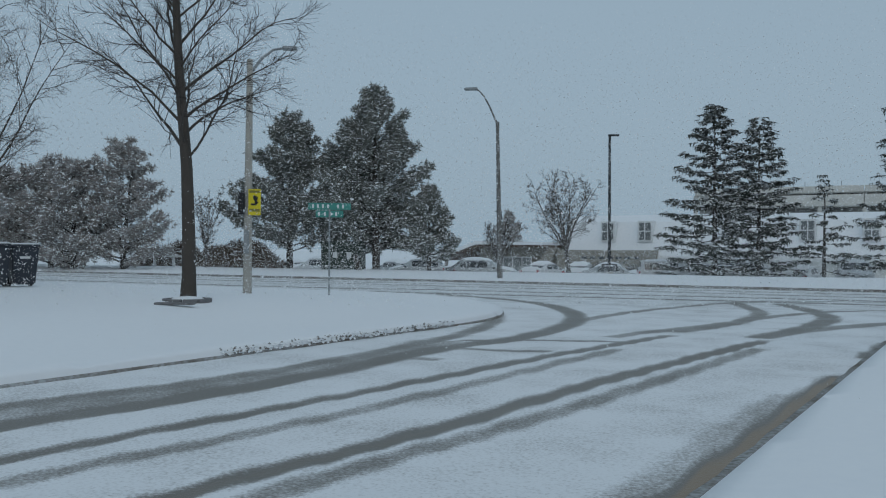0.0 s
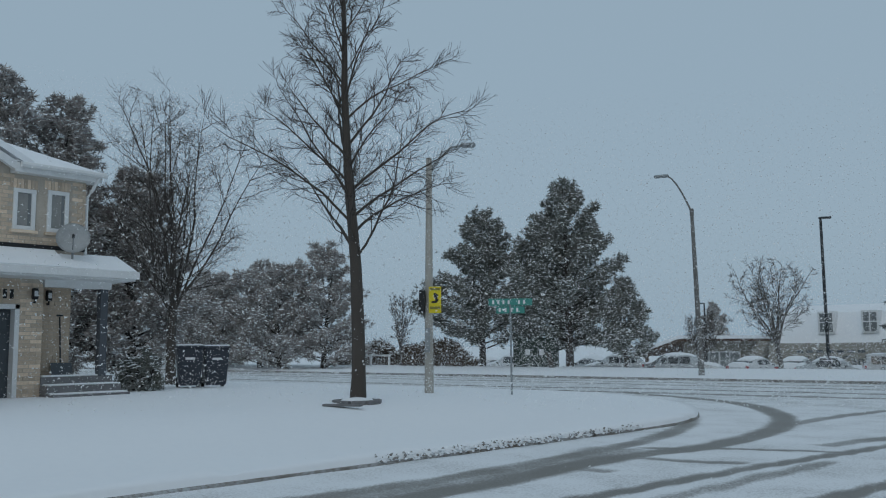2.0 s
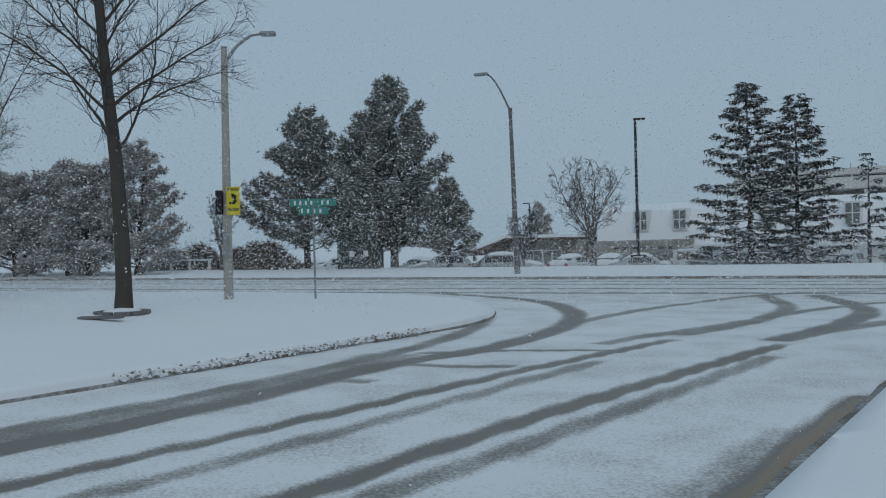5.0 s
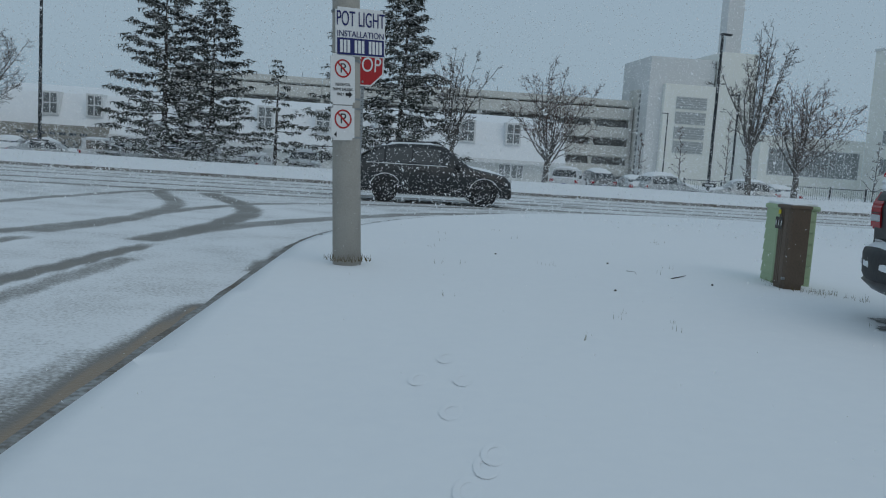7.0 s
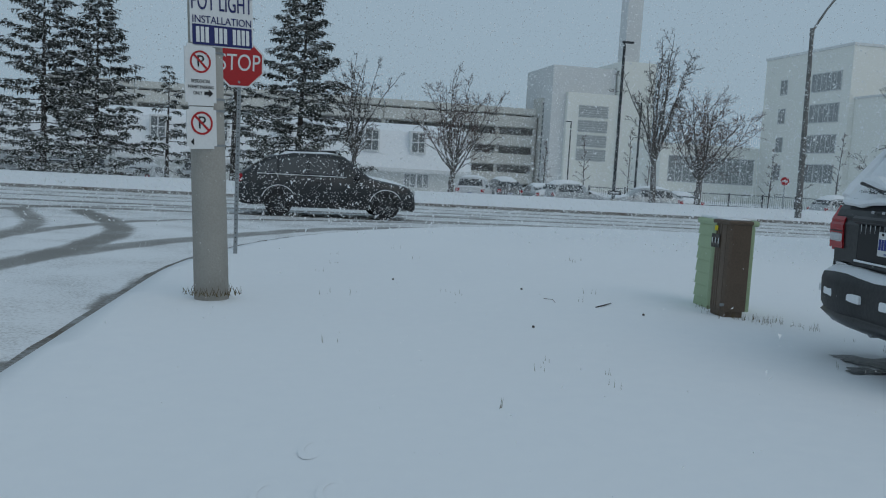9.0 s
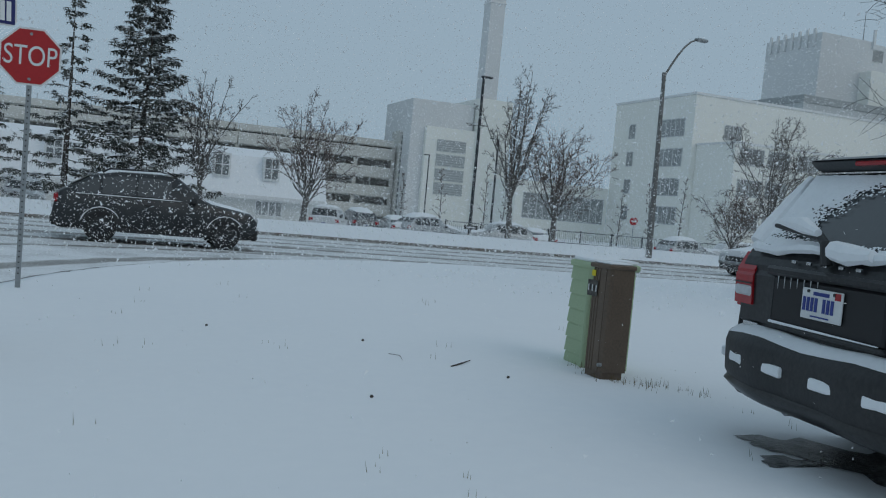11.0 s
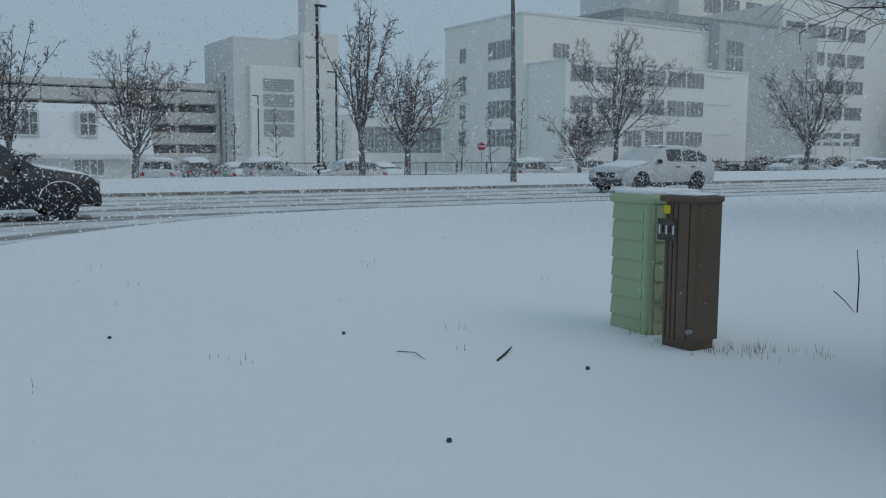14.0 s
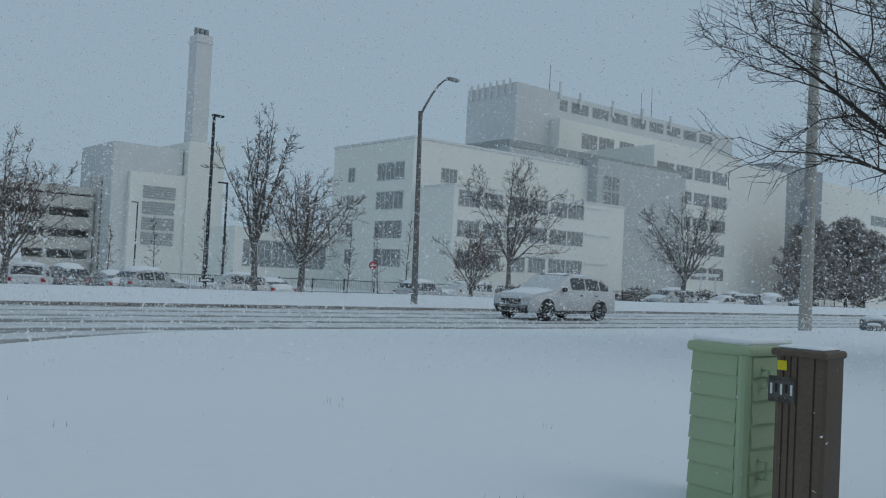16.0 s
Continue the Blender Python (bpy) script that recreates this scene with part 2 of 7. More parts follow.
# ---- the lie of the land ----
ROAD_Z = -0.22
EAST, WEST, NEAR_E, NEAR_W, FAR = -0.18, -7.85, 26.0, 24.0, 35.9


def corner(px, py, r):
    """Signed distance inside a quarter plane with a rounded corner."""
    return np.where((px < r) & (py < r), r - np.hypot(np.maximum(r - px, 0), np.maximum(r - py, 0)), np.minimum(px, py))


def inside_east(x, y):
    return corner(x - 0.075 * (np.minimum(y, 18) - 12) - EAST, NEAR_E - y, 11.0)


def inside_west(x, y):
    return corner(WEST - (x - 0.075 * (np.minimum(y, 18) - 12)), NEAR_W - y, 9.0)


def inside_far(x, y):
    return y - FAR + 0 * x


def ramp(v, a, b):
    t = np.clip((v - a) / (b - a), 0, 1)
    return t * t * (3 - 2 * t)


def soft_noise(x, y):
    return (np.sin(x * 0.9 + 1.3 * np.sin(y * 0.6)) + np.sin(y * 1.1 + 1.7 * np.sin(x * 0.45 + 2)) + 0.6 * np.sin(2.3 * x + 1.9 * y) * np.sin(1.7 * y - x)) / 3


def east_z(x, y):
    d = inside_east(x, y)
    z = ROAD_Z + 0.10 + 0.05 * ramp(d, 0.0, 0.35) + 0.15 * ramp(d, 0.3, 5.0)
    return z + 0.012 * soft_noise(x, y) * ramp(d, 0, 1) - 0.09 * ramp(x, 5.0, 7.0) * ramp(-y, -17, -14)


def west_z(x, y):
    d = inside_west(x, y)
    z = ROAD_Z + 0.10 + 0.05 * ramp(d, 0.0, 0.35) + 0.05 * ramp(d, 0.3, 5.0) + 0.33 * ramp(d, 0.2, 4.2) * ramp(-y, -20, -13.5)
    return z + 0.012 * soft_noise(x, y) * ramp(d, 0, 1)


def far_z(x, y):
    d = y - FAR
    z = ROAD_Z + 0.10 + 0.08 * ramp(d, 0, 1.0) + 0.10 * ramp(d, 2.0, 6.0) - 0.95 * ramp(d, 8.0, 18.0)
    return z + 0.03 * soft_noise(x * 0.5, y) * ramp(d, 0, 1)


def heightfield(name, xs, ys, inside, height, material, skirt=True):
    """A snow sheet: a grid trimmed to a smooth outline, with a turned-down edge."""
    X, Y = np.meshgrid(xs, ys, indexing="ij")
    cx, cy = np.gradient(xs)[:, None] * np.ones_like(X), np.gradient(ys)[None, :] * np.ones_like(X)
    cell = np.maximum(cx, cy)
    for _ in range(3):
        d, e = inside(X, Y), 1e-3
        gx, gy = (inside(X + e, Y) - d) / e, (inside(X, Y + e) - d) / e
        g = np.maximum(gx * gx + gy * gy, 0.2)
        near = np.abs(d) < 0.55 * cell
        X, Y = np.where(near, X - d * gx / g, X), np.where(near, Y - d * gy / g, Y)
    d = inside(X, Y)
    Z, keep = height(X, Y), d > -0.02
    nx, ny = X.shape
    verts = np.stack([X, Y, Z], -1).reshape(-1, 3)
    faces, edges = [], {}
    for i in range(nx - 1):
        for j in range(ny - 1):
            if keep[i, j] and keep[i + 1, j] and keep[i + 1, j + 1] and keep[i, j + 1]:
                f = (i * ny + j, (i + 1) * ny + j, (i + 1) * ny + j + 1, i * ny + j + 1)
                faces.append(f)
                for k in range(4):
                    a, b = f[k], f[(k + 1) % 4]
                    if (b, a) in edges:
                        del edges[(b, a)]
                    else:
                        edges[(a, b)] = 1
    verts = [tuple(v) for v in verts.tolist()]
    if skirt:
        down = {}
        for a, b in edges:
            for k in (a, b):
                if k not in down:
                    down[k] = len(verts)
                    verts.append((verts[k][0], verts[k][1], -1.3))
            faces.append((a, down[a], down[b], b))
    used = sorted({k for f in faces for k in f})
    index = {k: q for q, k in enumerate(used)}
    me = mesh_from([verts[k] for k in used], [tuple(index[k] for k in f) for f in faces], name, material, True)
    return new(name, me)


def steps(a, b, fine0, fine1, small, big):
    """Grid lines from a to b, close between fine0 and fine1."""
    out, v = [], a
    while v < b:
        out.append(v)
        gap = max(fine0 - v, v - fine1, 0)
        v += min(big, small + gap * 0.12)
    return np.array(out + [b])


tagged(heightfield("lawn_east", steps(-4, 75, -2, 8, 0.18, 2.5), steps(-30, 27, 2, 27, 0.18, 2.0), inside_east, east_z, SNOW), "smooth snow-covered lawn beside the side street", "lawn", kind="structure")
tagged(heightfield("lawn_west", steps(-90, -6, -20, -6, 0.22, 3.0), steps(-30, 25, 3, 25, 0.22, 2.0), inside_west, west_z, SNOW), "snow-covered corner lawn in front of the house", "lawn", kind="structure")
tagged(heightfield("boulevard", steps(-160, 200, -60, 60, 1.0, 6.0), steps(35.9, 60, 35.9, 44, 0.25, 2.0), inside_far, far_z, SNOW), "snow-covered strip between road and car park", "verge", kind="structure")
g = mesh_from([(-2500, -2500, -1.1), (2500, -2500, -1.1), (2500, 2500, -1.1), (-2500, 2500, -1.1)], [(0, 1, 2, 3)], "ground", SNOW)
tagged(new("ground", g), "flat snow-covered ground out to the horizon", "ground", kind="structure")


def kerb_strip(name, inside, x_of, label, out=0.10, bare=1.0):
    """A concrete kerb that shows between road and snow, along a row of outline points."""
    bm = bmesh.new()
    prev = None
    for x, y in x_of:
        e = 1e-3
        for _ in range(6):
            d = float(inside(np.array(x), np.array(y)))
            gx = (float(inside(np.array(x + e), np.array(y))) - d) / e
            gy = (float(inside(np.array(x), np.array(y + e))) - d) / e
            q = max(gx * gx + gy * gy, 0.2)
            x, y = x - d * gx / q, y - d * gy / q
        w = math.hypot(gx, gy) or 1.0
        nx, ny = gx / w, gy / w
        j = 0.012 * math.sin(7.3 * x + 5.1 * y) + 0.01 * math.sin(17 * (x + y))
        ring = [bm.verts.new((x - nx * o, y - ny * o, z)) for o, z in ((out + j, ROAD_Z - 0.1), (out + j, ROAD_Z + 0.045 * bare), (out - 0.025 + j, ROAD_Z + 0.09 * bare), (-0.12, ROAD_Z + 0.098 * bare))]
        if prev:
            for k in range(3):
                bm.faces.new((prev[k], prev[k + 1], ring[k + 1], ring[k]))
        prev = ring
    ob = part(name, bm, KERB, smooth=True)
    return tagged(ob, label, "kerb", kind="structure")


arc_w = [(WEST - 0.6 + 0.075 * (y - 12), y) for y in np.arange(-20, 15, 0.5)] + [(WEST - 9.05 + 9.0 * math.cos(a), 15.0 + 9.0 * math.sin(a)) for a in np.arange(0.02, 1.56, 0.04)] + [(x, NEAR_W) for x in np.arange(-17.1, -90, -1.0)]
kerb_strip("kerb_west", inside_west, arc_w, "dirty concrete kerb at the corner lawn", 0.035, 0.4)
arc_e = [(EAST - 0.6 + 0.075 * (y - 12), y) for y in np.arange(-20, 15, 0.5)] + [(10.4 - 11.0 * math.cos(a), 15.0 + 11.0 * math.sin(a)) for a in np.arange(0.02, 1.56, 0.04)] + [(x, NEAR_E) for x in np.arange(10.6, 75, 1.0)]
kerb_strip("kerb_east", inside_east, arc_e, "concrete kerb half under snow")
kerb_strip("kerb_far", inside_far, [(x, FAR) for x in np.arange(-160, 200, 1.5)], "dark wet kerb along the far side")


# ---- roads with wheel tracks ----
def near_line(X, Y, pts):
    """Distance to a smooth line through the points, and how far along it (0 to 1)."""
    p = [Vector((a, b, 0)) for a, b in pts]
    fine = []
    for i in range(len(p) - 1):
        a, b, c, e = p[max(i - 1, 0)], p[i], p[i + 1], p[min(i + 2, len(p) - 1)]
        for k in range(6):
            t = k / 6
            q = 0.5 * ((2 * b) + (c - a) * t + (2 * a - 5 * b + 4 * c - e) * t * t + (3 * b - a - 3 * c + e) * t ** 3)
            fine.append((q.x, q.y))
    fine.append(pts[-1])
    best, along = np.full(X.shape, 99.0), np.zeros(X.shape)
    for i in range(len(fine) - 1):
        (x0, y0), (x1, y1) = fine[i], fine[i + 1]
        dx, dy = x1 - x0, y1 - y0
        t = np.clip(((X - x0) * dx + (Y - y0) * dy) / (dx * dx + dy * dy + 1e-9), 0, 1)
        d = np.hypot(X - x0 - t * dx, Y - y0 - t * dy)
        along = np.where(d < best, (i + t) / (len(fine) - 1), along)
        best = np.minimum(best, d)
    return best, along



# (line, half width, strength, where it fades in and out)
TRACKS = [
    ([(-5.7, 0), (-5.4, 3.8), (-5.0, 6.3), (-4.5, 9.5), (-4.2, 11.6), (-3.4, 15.6)], 0.13, 0.62),
    ([(-5.1, 0), (-4.8, 3.4), (-4.5, 5.0), (-4.2, 6.9), (-3.9, 9.9), (-3.6, 12.9)], 0.14, 0.42),
    ([(-4.0, 0), (-3.6, 4.0), (-3.2, 6.2), (-2.8, 9.6), (-1.8, 15.5)], 0.14, 0.72),
    ([(-3.5, 0), (-3.1, 4.4), (-2.6, 7.2), (-2.0, 11.8), (-1.7, 14.0)], 0.15, 0.45),
    ([(-6.8, 0), (-6.5, 4.5), (-6.2, 6.1), (-6.0, 8.5), (-6.0, 11.6), (-5.6, 13.8), (-5.9, 17.2), (-7.3, 20.6), (-9.9, 23.7), (-14.5, 26.2)], 0.25, 0.64),
    ([(-7.8, 0), (-7.3, 5.0), (-6.9, 6.6), (-6.6, 9.0), (-6.6, 11.1), (-6.8, 14.0), (-7.5, 16.7), (-8.7, 19.1), (-10.6, 21.6), (-15.5, 24.8)], 0.2, 0.52),
    ([(-7.3, 0), (-6.9, 4.7), (-6.6, 6.4), (-6.3, 8.8), (-6.3, 11.0), (-6.6, 12.6)], 0.45, 0.42),
    ([(-3.5, 16.1), (-2.9, 18.9), (-2.9, 22.2), (-4.2, 26.2)], 0.22, 0.5),
    ([(-2.0, 15.7), (-1.4, 18.7), (-1.4, 22.1), (-3.0, 26.5)], 0.26, 0.6),
    ([(-6.0, 17.2), (-5.3, 22.6), (-2.5, 28.0), (8, 30.4)], 0.18, 0.5),
    ([(-4.3, 14.5), (-3.4, 17.4), (-0.6, 24.5), (8, 27.6)], 0.18, 0.45),
    ([(-1.8, 16.8), (-0.2, 20.0), (3.0, 24.0), (8, 26.6)], 0.28, 0.45),
    ([(-6.3, 12.7), (-5.0, 13.5), (-3.8, 13.9)], 0.10, 0.55),
    ([(-5.9, 11.7), (-5.3, 11.7), (-4.4, 12.0)], 0.13, 0.5),
    ([(-6.6, 10.2), (-5.4, 10.3)], 0.16, 0.45),
    ([(-160, 25.6), (-40, 25.4), (-14, 26.3), (0, 27.3), (12, 27.6), (40, 27.4), (200, 27.4)], 0.32, 0.56),
    ([(-160, 27.6), (-34, 27.2), (-15, 28.6), (0, 29.4), (12, 29.6), (40, 29.3), (200, 29.3)], 0.30, 0.60),
    ([(-160, 31.6), (-20, 31.6), (20, 31.5), (200, 31.2)], 0.30, 0.48),
    ([(-160, 33.6), (-20, 33.6), (20, 33.5), (200, 33.2)], 0.30, 0.42),
    ([(-160, 35.5), (0, 35.55), (200, 35.5)], 0.22, 0.45),
    ([(-1.62, -6), (-0.86, 5.0), (-0.66, 7.6), (-0.53, 9.6), (-0.36, 11.4)], 0.19, 0.9),
    ([(-1.8, -6), (-1.03, 5.0), (-0.82, 7.8), (-0.66, 9.6)], 0.30, 0.34),
    ([(-0.24, 13.4), (0.02, 16.0)], 0.12, 0.6),
]


def build_road():
    xs, ys = steps(-160, 200, -17, 20, 0.11, 3.5), steps(-30, 36.1, 3.4, 36, 0.11, 1.5)
    X, Y = np.meshgrid(xs, ys, indexing="ij")
    s = np.zeros(X.shape)
    for pts, half, power in TRACKS:
        reach = half * 2.4 + 0.2
        (x0, x1), (y0, y1) = [(min(v) - reach, max(v) + reach) for v in zip(*pts)]
        i0, i1 = np.searchsorted(xs, [x0, x1])
        j0, j1 = np.searchsorted(ys, [y0, y1])
        if i1 <= i0 or j1 <= j0:
            continue
        d, along = near_line(X[i0:i1, j0:j1], Y[i0:i1, j0:j1], pts)
        fade = ramp(along, -0.01, 0.02) * (1 - ramp(along, 0.97, 1.01))
        s[i0:i1, j0:j1] = np.maximum(s[i0:i1, j0:j1], power * fade * (1 - ramp(d, half * 0.65, half * 1.35)))
    base = 0.10 * ramp(Y, 20, 27) + 0.05
    s = np.maximum(s, base)
    keep = (np.maximum(inside_east(X, Y), inside_west(X, Y)) < 0.6) & (Y < 36.2)
    Z = ROAD_Z - 0.012 * ramp(s, 0.3, 0.7) + 0.004 * np.sin(5 * X + 3 * Y)
    ny = X.shape[1]
    q = keep[:-1, :-1] & keep[1:, :-1] & keep[1:, 1:] & keep[:-1, 1:]
    I, J = np.nonzero(q)
    faces = np.stack([I * ny + J, (I + 1) * ny + J, (I + 1) * ny + J + 1, I * ny + J + 1], 1)
    used, inv = np.unique(faces, return_inverse=True)
    V = np.stack([X, Y, Z], -1).reshape(-1, 3)[used]
    me = bpy.data.meshes.new("road")
    me.from_pydata(V.tolist(), [], inv.reshape(-1, 4).tolist())
    a = me.attributes.new("slush", 'FLOAT', 'POINT')
    a.data.foreach_set("value", s.reshape(-1)[used].astype(np.float32))
    me.materials.append(ROADMAT)
    me.polygons.foreach_set("use_smooth", [True] * len(me.polygons))
    tagged(new("road", me), "snowy road junction with dark slushy wheel tracks", "road", kind="structure")


build_road()


# ---- poles, street lamps, signs ----
def street_lamp(x, y, z, reach, direction, steel, height=7.6, lean=0.0, label="tall grey street lamp with a curved arm"):
    t = thing("street_lamp", label, "street lamp", pose(x, y, z, 0, lean, 0), "street lamps along the road")
    part("pole", tube([(0, 0, -0.3), (0, 0, 0.02), (0, 0, height)], [0.14, 0.135, 0.075], 12), steel, t)
    dx, dy = math.cos(direction), math.sin(direction)
    arm = [(dx * reach * u, dy * reach * u, height - 0.1 + 1.75 * math.sin(u * 1.45)) for u in (0, 0.2, 0.4, 0.6, 0.8, 1.0)]
    part("arm", tube(arm, [0.05, 0.045, 0.042, 0.04, 0.035, 0.03], 8), steel, t)
    a = arm[-1]
    h = box(-0.1, 0.55, -0.13, 0.13, -0.06, 0.07, 0.05)
    h.transform(Matrix.Translation(a) @ Matrix.Rotation(direction, 4, 'Z'))
    part("lamp_head", h, GALV, t, "grey lamp head")
    part("collar", tube([(0, 0, height - 0.25), (0, 0, height + 0.05)], [0.09, 0.09], 12), steel, t)
    return t


street_lamp(-16.6, 37.0, -0.05, 1.0, math.radians(200), DARKPOLE, 7.3, -1.2)
street_lamp(22.4, 37.0, -0.05, 1.7, math.radians(10), DARKPOLE, 7.5, -1.2)


def car_park_lamp(x, y, z, height, rz):
    t = thing("car_park_lamp", "tall slim black lamp post with a flat head", "street lamp", pose(x, y, z, 0, 0, rz), "car park lamps")
    part("post", tube([(0, 0, -0.4), (0, 0, height)], [0.10, 0.075], 10), BLACKPOLE, t)
    part("base", tube([(0, 0, -0.4), (0, 0, 0.5)], [0.2, 0.2], 12), CONCRETE, t)
    part("lamp_head", box(-0.1, 0.55, -0.14, 0.14, height - 0.05, height + 0.06, 0.03), BLACKPOLE, t)
    sg = part("sign_plate", box(-0.45, 0.45, -0.13, -0.10, 0.75, 0.98, 0.01), SIGNBLACK, t, "black one-way plate with a white arrow")
    part("arrow", prism([(-0.3, 0.83), (0.12, 0.83), (0.12, 0.79), (0.32, 0.865), (0.12, 0.94), (0.12, 0.90), (-0.3, 0.90)], -0.136, -0.132, axis="y"), SIGNWHITE, sg)
    return t


car_park_lamp(-15.4, 50.0, -0.5, 8.6, 20)
car_park_lamp(20.6, 52.0, -0.6, 9.3, 10)
for x, y, z, h in ((25.4, 60.0, -1.1, 7.2), (33, 95.0, -1.1, 7.8), (-31.5, 70, -1.1, 5.8)):
    t = thing("slim_lamp_post", "slim dark lamp post in the car park", "street lamp", pose(x, y, z), "slim lamp posts")
    part("post", tube([(0, 0, -0.2), (0, 0, h)], [0.08, 0.06], 8), BLACKPOLE, t)
    part("lamp_head", box(-0.6, 0.05, -0.1, 0.1, h - 0.05, h + 0.04, 0.03), BLACKPOLE, t)

# pole of concrete on the corner lawn, with lamp arm and school sign
cp = thing("lamp_pole", "pale concrete lamp pole with a yellow warning sign", "street lamp", pose(-16.95, 19.75, -0.05, 0, 0.4, 0))
part("pole", tube([(0, 0, -0.2), (0, 0, 3), (0, 0, 6.95)], [0.135, 0.115, 0.085], 14), CONCRETE, cp)
part("arm", tube([(0, 0, 6.5), (0.3, 0.2, 7.0), (0.65, 0.4, 7.35), (0.95, 0.6, 7.45)], [0.05, 0.045, 0.04, 0.035], 8), GALV, cp)
part("lamp_head", box(0.9, 1.35, 0.5, 0.75, 7.4, 7.52, 0.04), GALV, cp)
ys = part("warning_sign", box(0.02, 0.38, -0.20, -0.18, 2.33, 3.10, 0.008), SIGNYELLOW, cp, "yellow school-bus warning sign")
part("symbol", prism([(0.10, 2.62), (0.24, 2.62), (0.32, 2.72), (0.27, 2.74), (0.30, 2.85), (0.24, 2.90), (0.16, 2.92), (0.16, 2.82), (0.21, 2.74), (0.20, 2.68), (0.10, 2.68)], -0.207, -0.203, axis="y"), SIGNBLACK, ys)
part("legend", box(0.05, 0.35, -0.207, -0.203, 2.99, 3.06), mat("sign_grey_ink", (0.25, 0.22, 0.05), 0.6), ys)
part("lower_legend", box(0.05, 0.35, -0.207, -0.203, 2.44, 2.52), MATS["sign_grey_ink"], ys)
part("signal_box", box(-0.26, -0.10, -0.30, 0.02, 2.35, 3.0, 0.02), SIGNBLACK, cp, "black flasher box")
part("utility_plate", box(-0.1, 0.05, -0.19, -0.15, 1.2, 1.9, 0.01), GALV, cp)
cp.rotation_euler.z = radians(35)

ss = thing("street_name_sign", "green street name sign on a slim steel post", "street sign", pose(-14.6, 20.6, -0.08, 0, 0, 38))
part("post", tube([(0, 0, -0.2), (0, 0, 2.55)], [0.03, 0.03], 8), GALV, ss)
for z, w in ((2.62, 0.62), (2.40, 0.40)):
    blade = part("name_blade", box(-w, w, -0.012, 0.012, z - 0.1, z + 0.1, 0.004), SIGNGREEN, ss)
    for k in range(int(w * 12)):
        a = -w * 0.82 + k * w * 1.64 / int(w * 12)
        if k not in (4, 9):
            part("letter_bar", box(a, a + 0.055, -0.017, -0.013, z - 0.055, z + 0.055), SIGNWHITE, blade)

# concrete pole with notices by the kerb
pp = thing("concrete_pole", "leaning round concrete pole with notices strapped on", "utility pole", pose(0.78, 13.25, 0.0, 0, -3.1, 0))
part("shaft", tube([(0, 0, -0.3), (0, 0, 2.0), (0, 0, 5.0), (0, 0, 8.5)], [0.155, 0.148, 0.135, 0.12], 20), CONCRETE, pp, smooth=True)
for z in (1.30, 1.60, 1.70, 2.1, 2.62):
    part("strap", tube([(0, 0, z), (0, 0, z + 0.02)], [0.158, 0.158], 20), GALV, pp)
FACE = pose(0, 0, 0, 0, 0, 28)   # the notices look back down the street


def board(name, w, h, cx, cz, off, material, label):
    b = box(cx - w / 2, cx + w / 2, -off - 0.012, -off, cz - h / 2, cz + h / 2)
    vert = [e for e in b.edges if abs(e.verts[0].co.x - e.verts[1].co.x) < 1e-6 and abs(e.verts[0].co.z - e.verts[1].co.z) < 1e-6]
    bmesh.ops.bevel(b, geom=vert, offset=0.025, segments=4, affect='EDGES')
    b.transform(FACE)
    return part(name, b, material, pp, label)


def ring_mark(parent, cx, cz, off, r, material):
    bm = bmesh.new()
    n = 28
    for rr in ((r, r * 0.82),):
        for k in range(n):
            a, c = 2 * math.pi * k / n, 2 * math.pi * (k + 1) / n
            bm.faces.new([bm.verts.new((cx + q * math.cos(u), -off - 0.016, cz + q * math.sin(u))) for q, u in ((rr[0], a), (rr[0], c), (rr[1], c), (rr[1], a))])
    s, w = r * 0.66, r * 0.07
    bm.faces.new([bm.verts.new((cx + a, -off - 0.0165, cz + b)) for a, b in ((-s - w, s - w), (-s + w, s + w), (s + w, -s + w), (s - w, -s - w))])
    bm.transform(FACE)
    part("ban_ring", bm, material, parent)


def on_face(cx, cz, off):
    return FACE @ pose(cx, -off - 0.015, cz, 90, 0, 0)


ad = board("advert_board", 0.58, 0.49, 0.08, 2.40, 0.165, SIGNWHITE, "white and navy pot-light advert board")
b = box(-0.195, 0.355, -0.183, -0.179, 2.165, 2.335)
b.transform(FACE)
part("number_band", b, SIGNNAVY, ad)
words("POT LIGHT", 0.215, on_face(0.08, 2.525, 0.166), SIGNNAVY, "wording", ad, wide=0.53)
words("INSTALLATION", 0.088, on_face(0.08, 2.375, 0.166), SIGNNAVY, "wording", ad, wide=0.92)
for k in range(12):
    if k not in (3, 7):
        b = box(-0.165 + k * 0.042, -0.135 + k * 0.042, -0.188, -0.1845, 2.185, 2.315)
        b.transform(FACE)
        part("number_bar", b, SIGNWHITE, ad)
n1 = board("parking_sign", 0.28, 0.52, -0.13, 1.91, 0.165, SIGNWHITE, "white no-parking sign for permit parking")
ring_mark(n1, -0.13, 2.02, 0.165, 0.095, SIGNRED)
words("P", 0.14, on_face(-0.13, 2.02, 0.1645), SIGNBLACK, "wording", n1, 0.001)
for txt, z in (("RESIDENTIAL", 1.855), ("PERMIT PARKING", 1.805), ("ONLY", 1.755)):
    words(txt, 0.042, on_face(-0.13 if txt != "ONLY" else -0.16, z, 0.165), SIGNBLACK, "wording", n1, 0.001, 0.72)
b = prism([(-0.10, 1.74), (-0.06, 1.74), (-0.06, 1.72), (-0.02, 1.755), (-0.06, 1.79), (-0.06, 1.77), (-0.10, 1.77)], -0.181, -0.179, axis="y")
b.transform(FACE)
part("arrow", b, SIGNBLACK, n1)
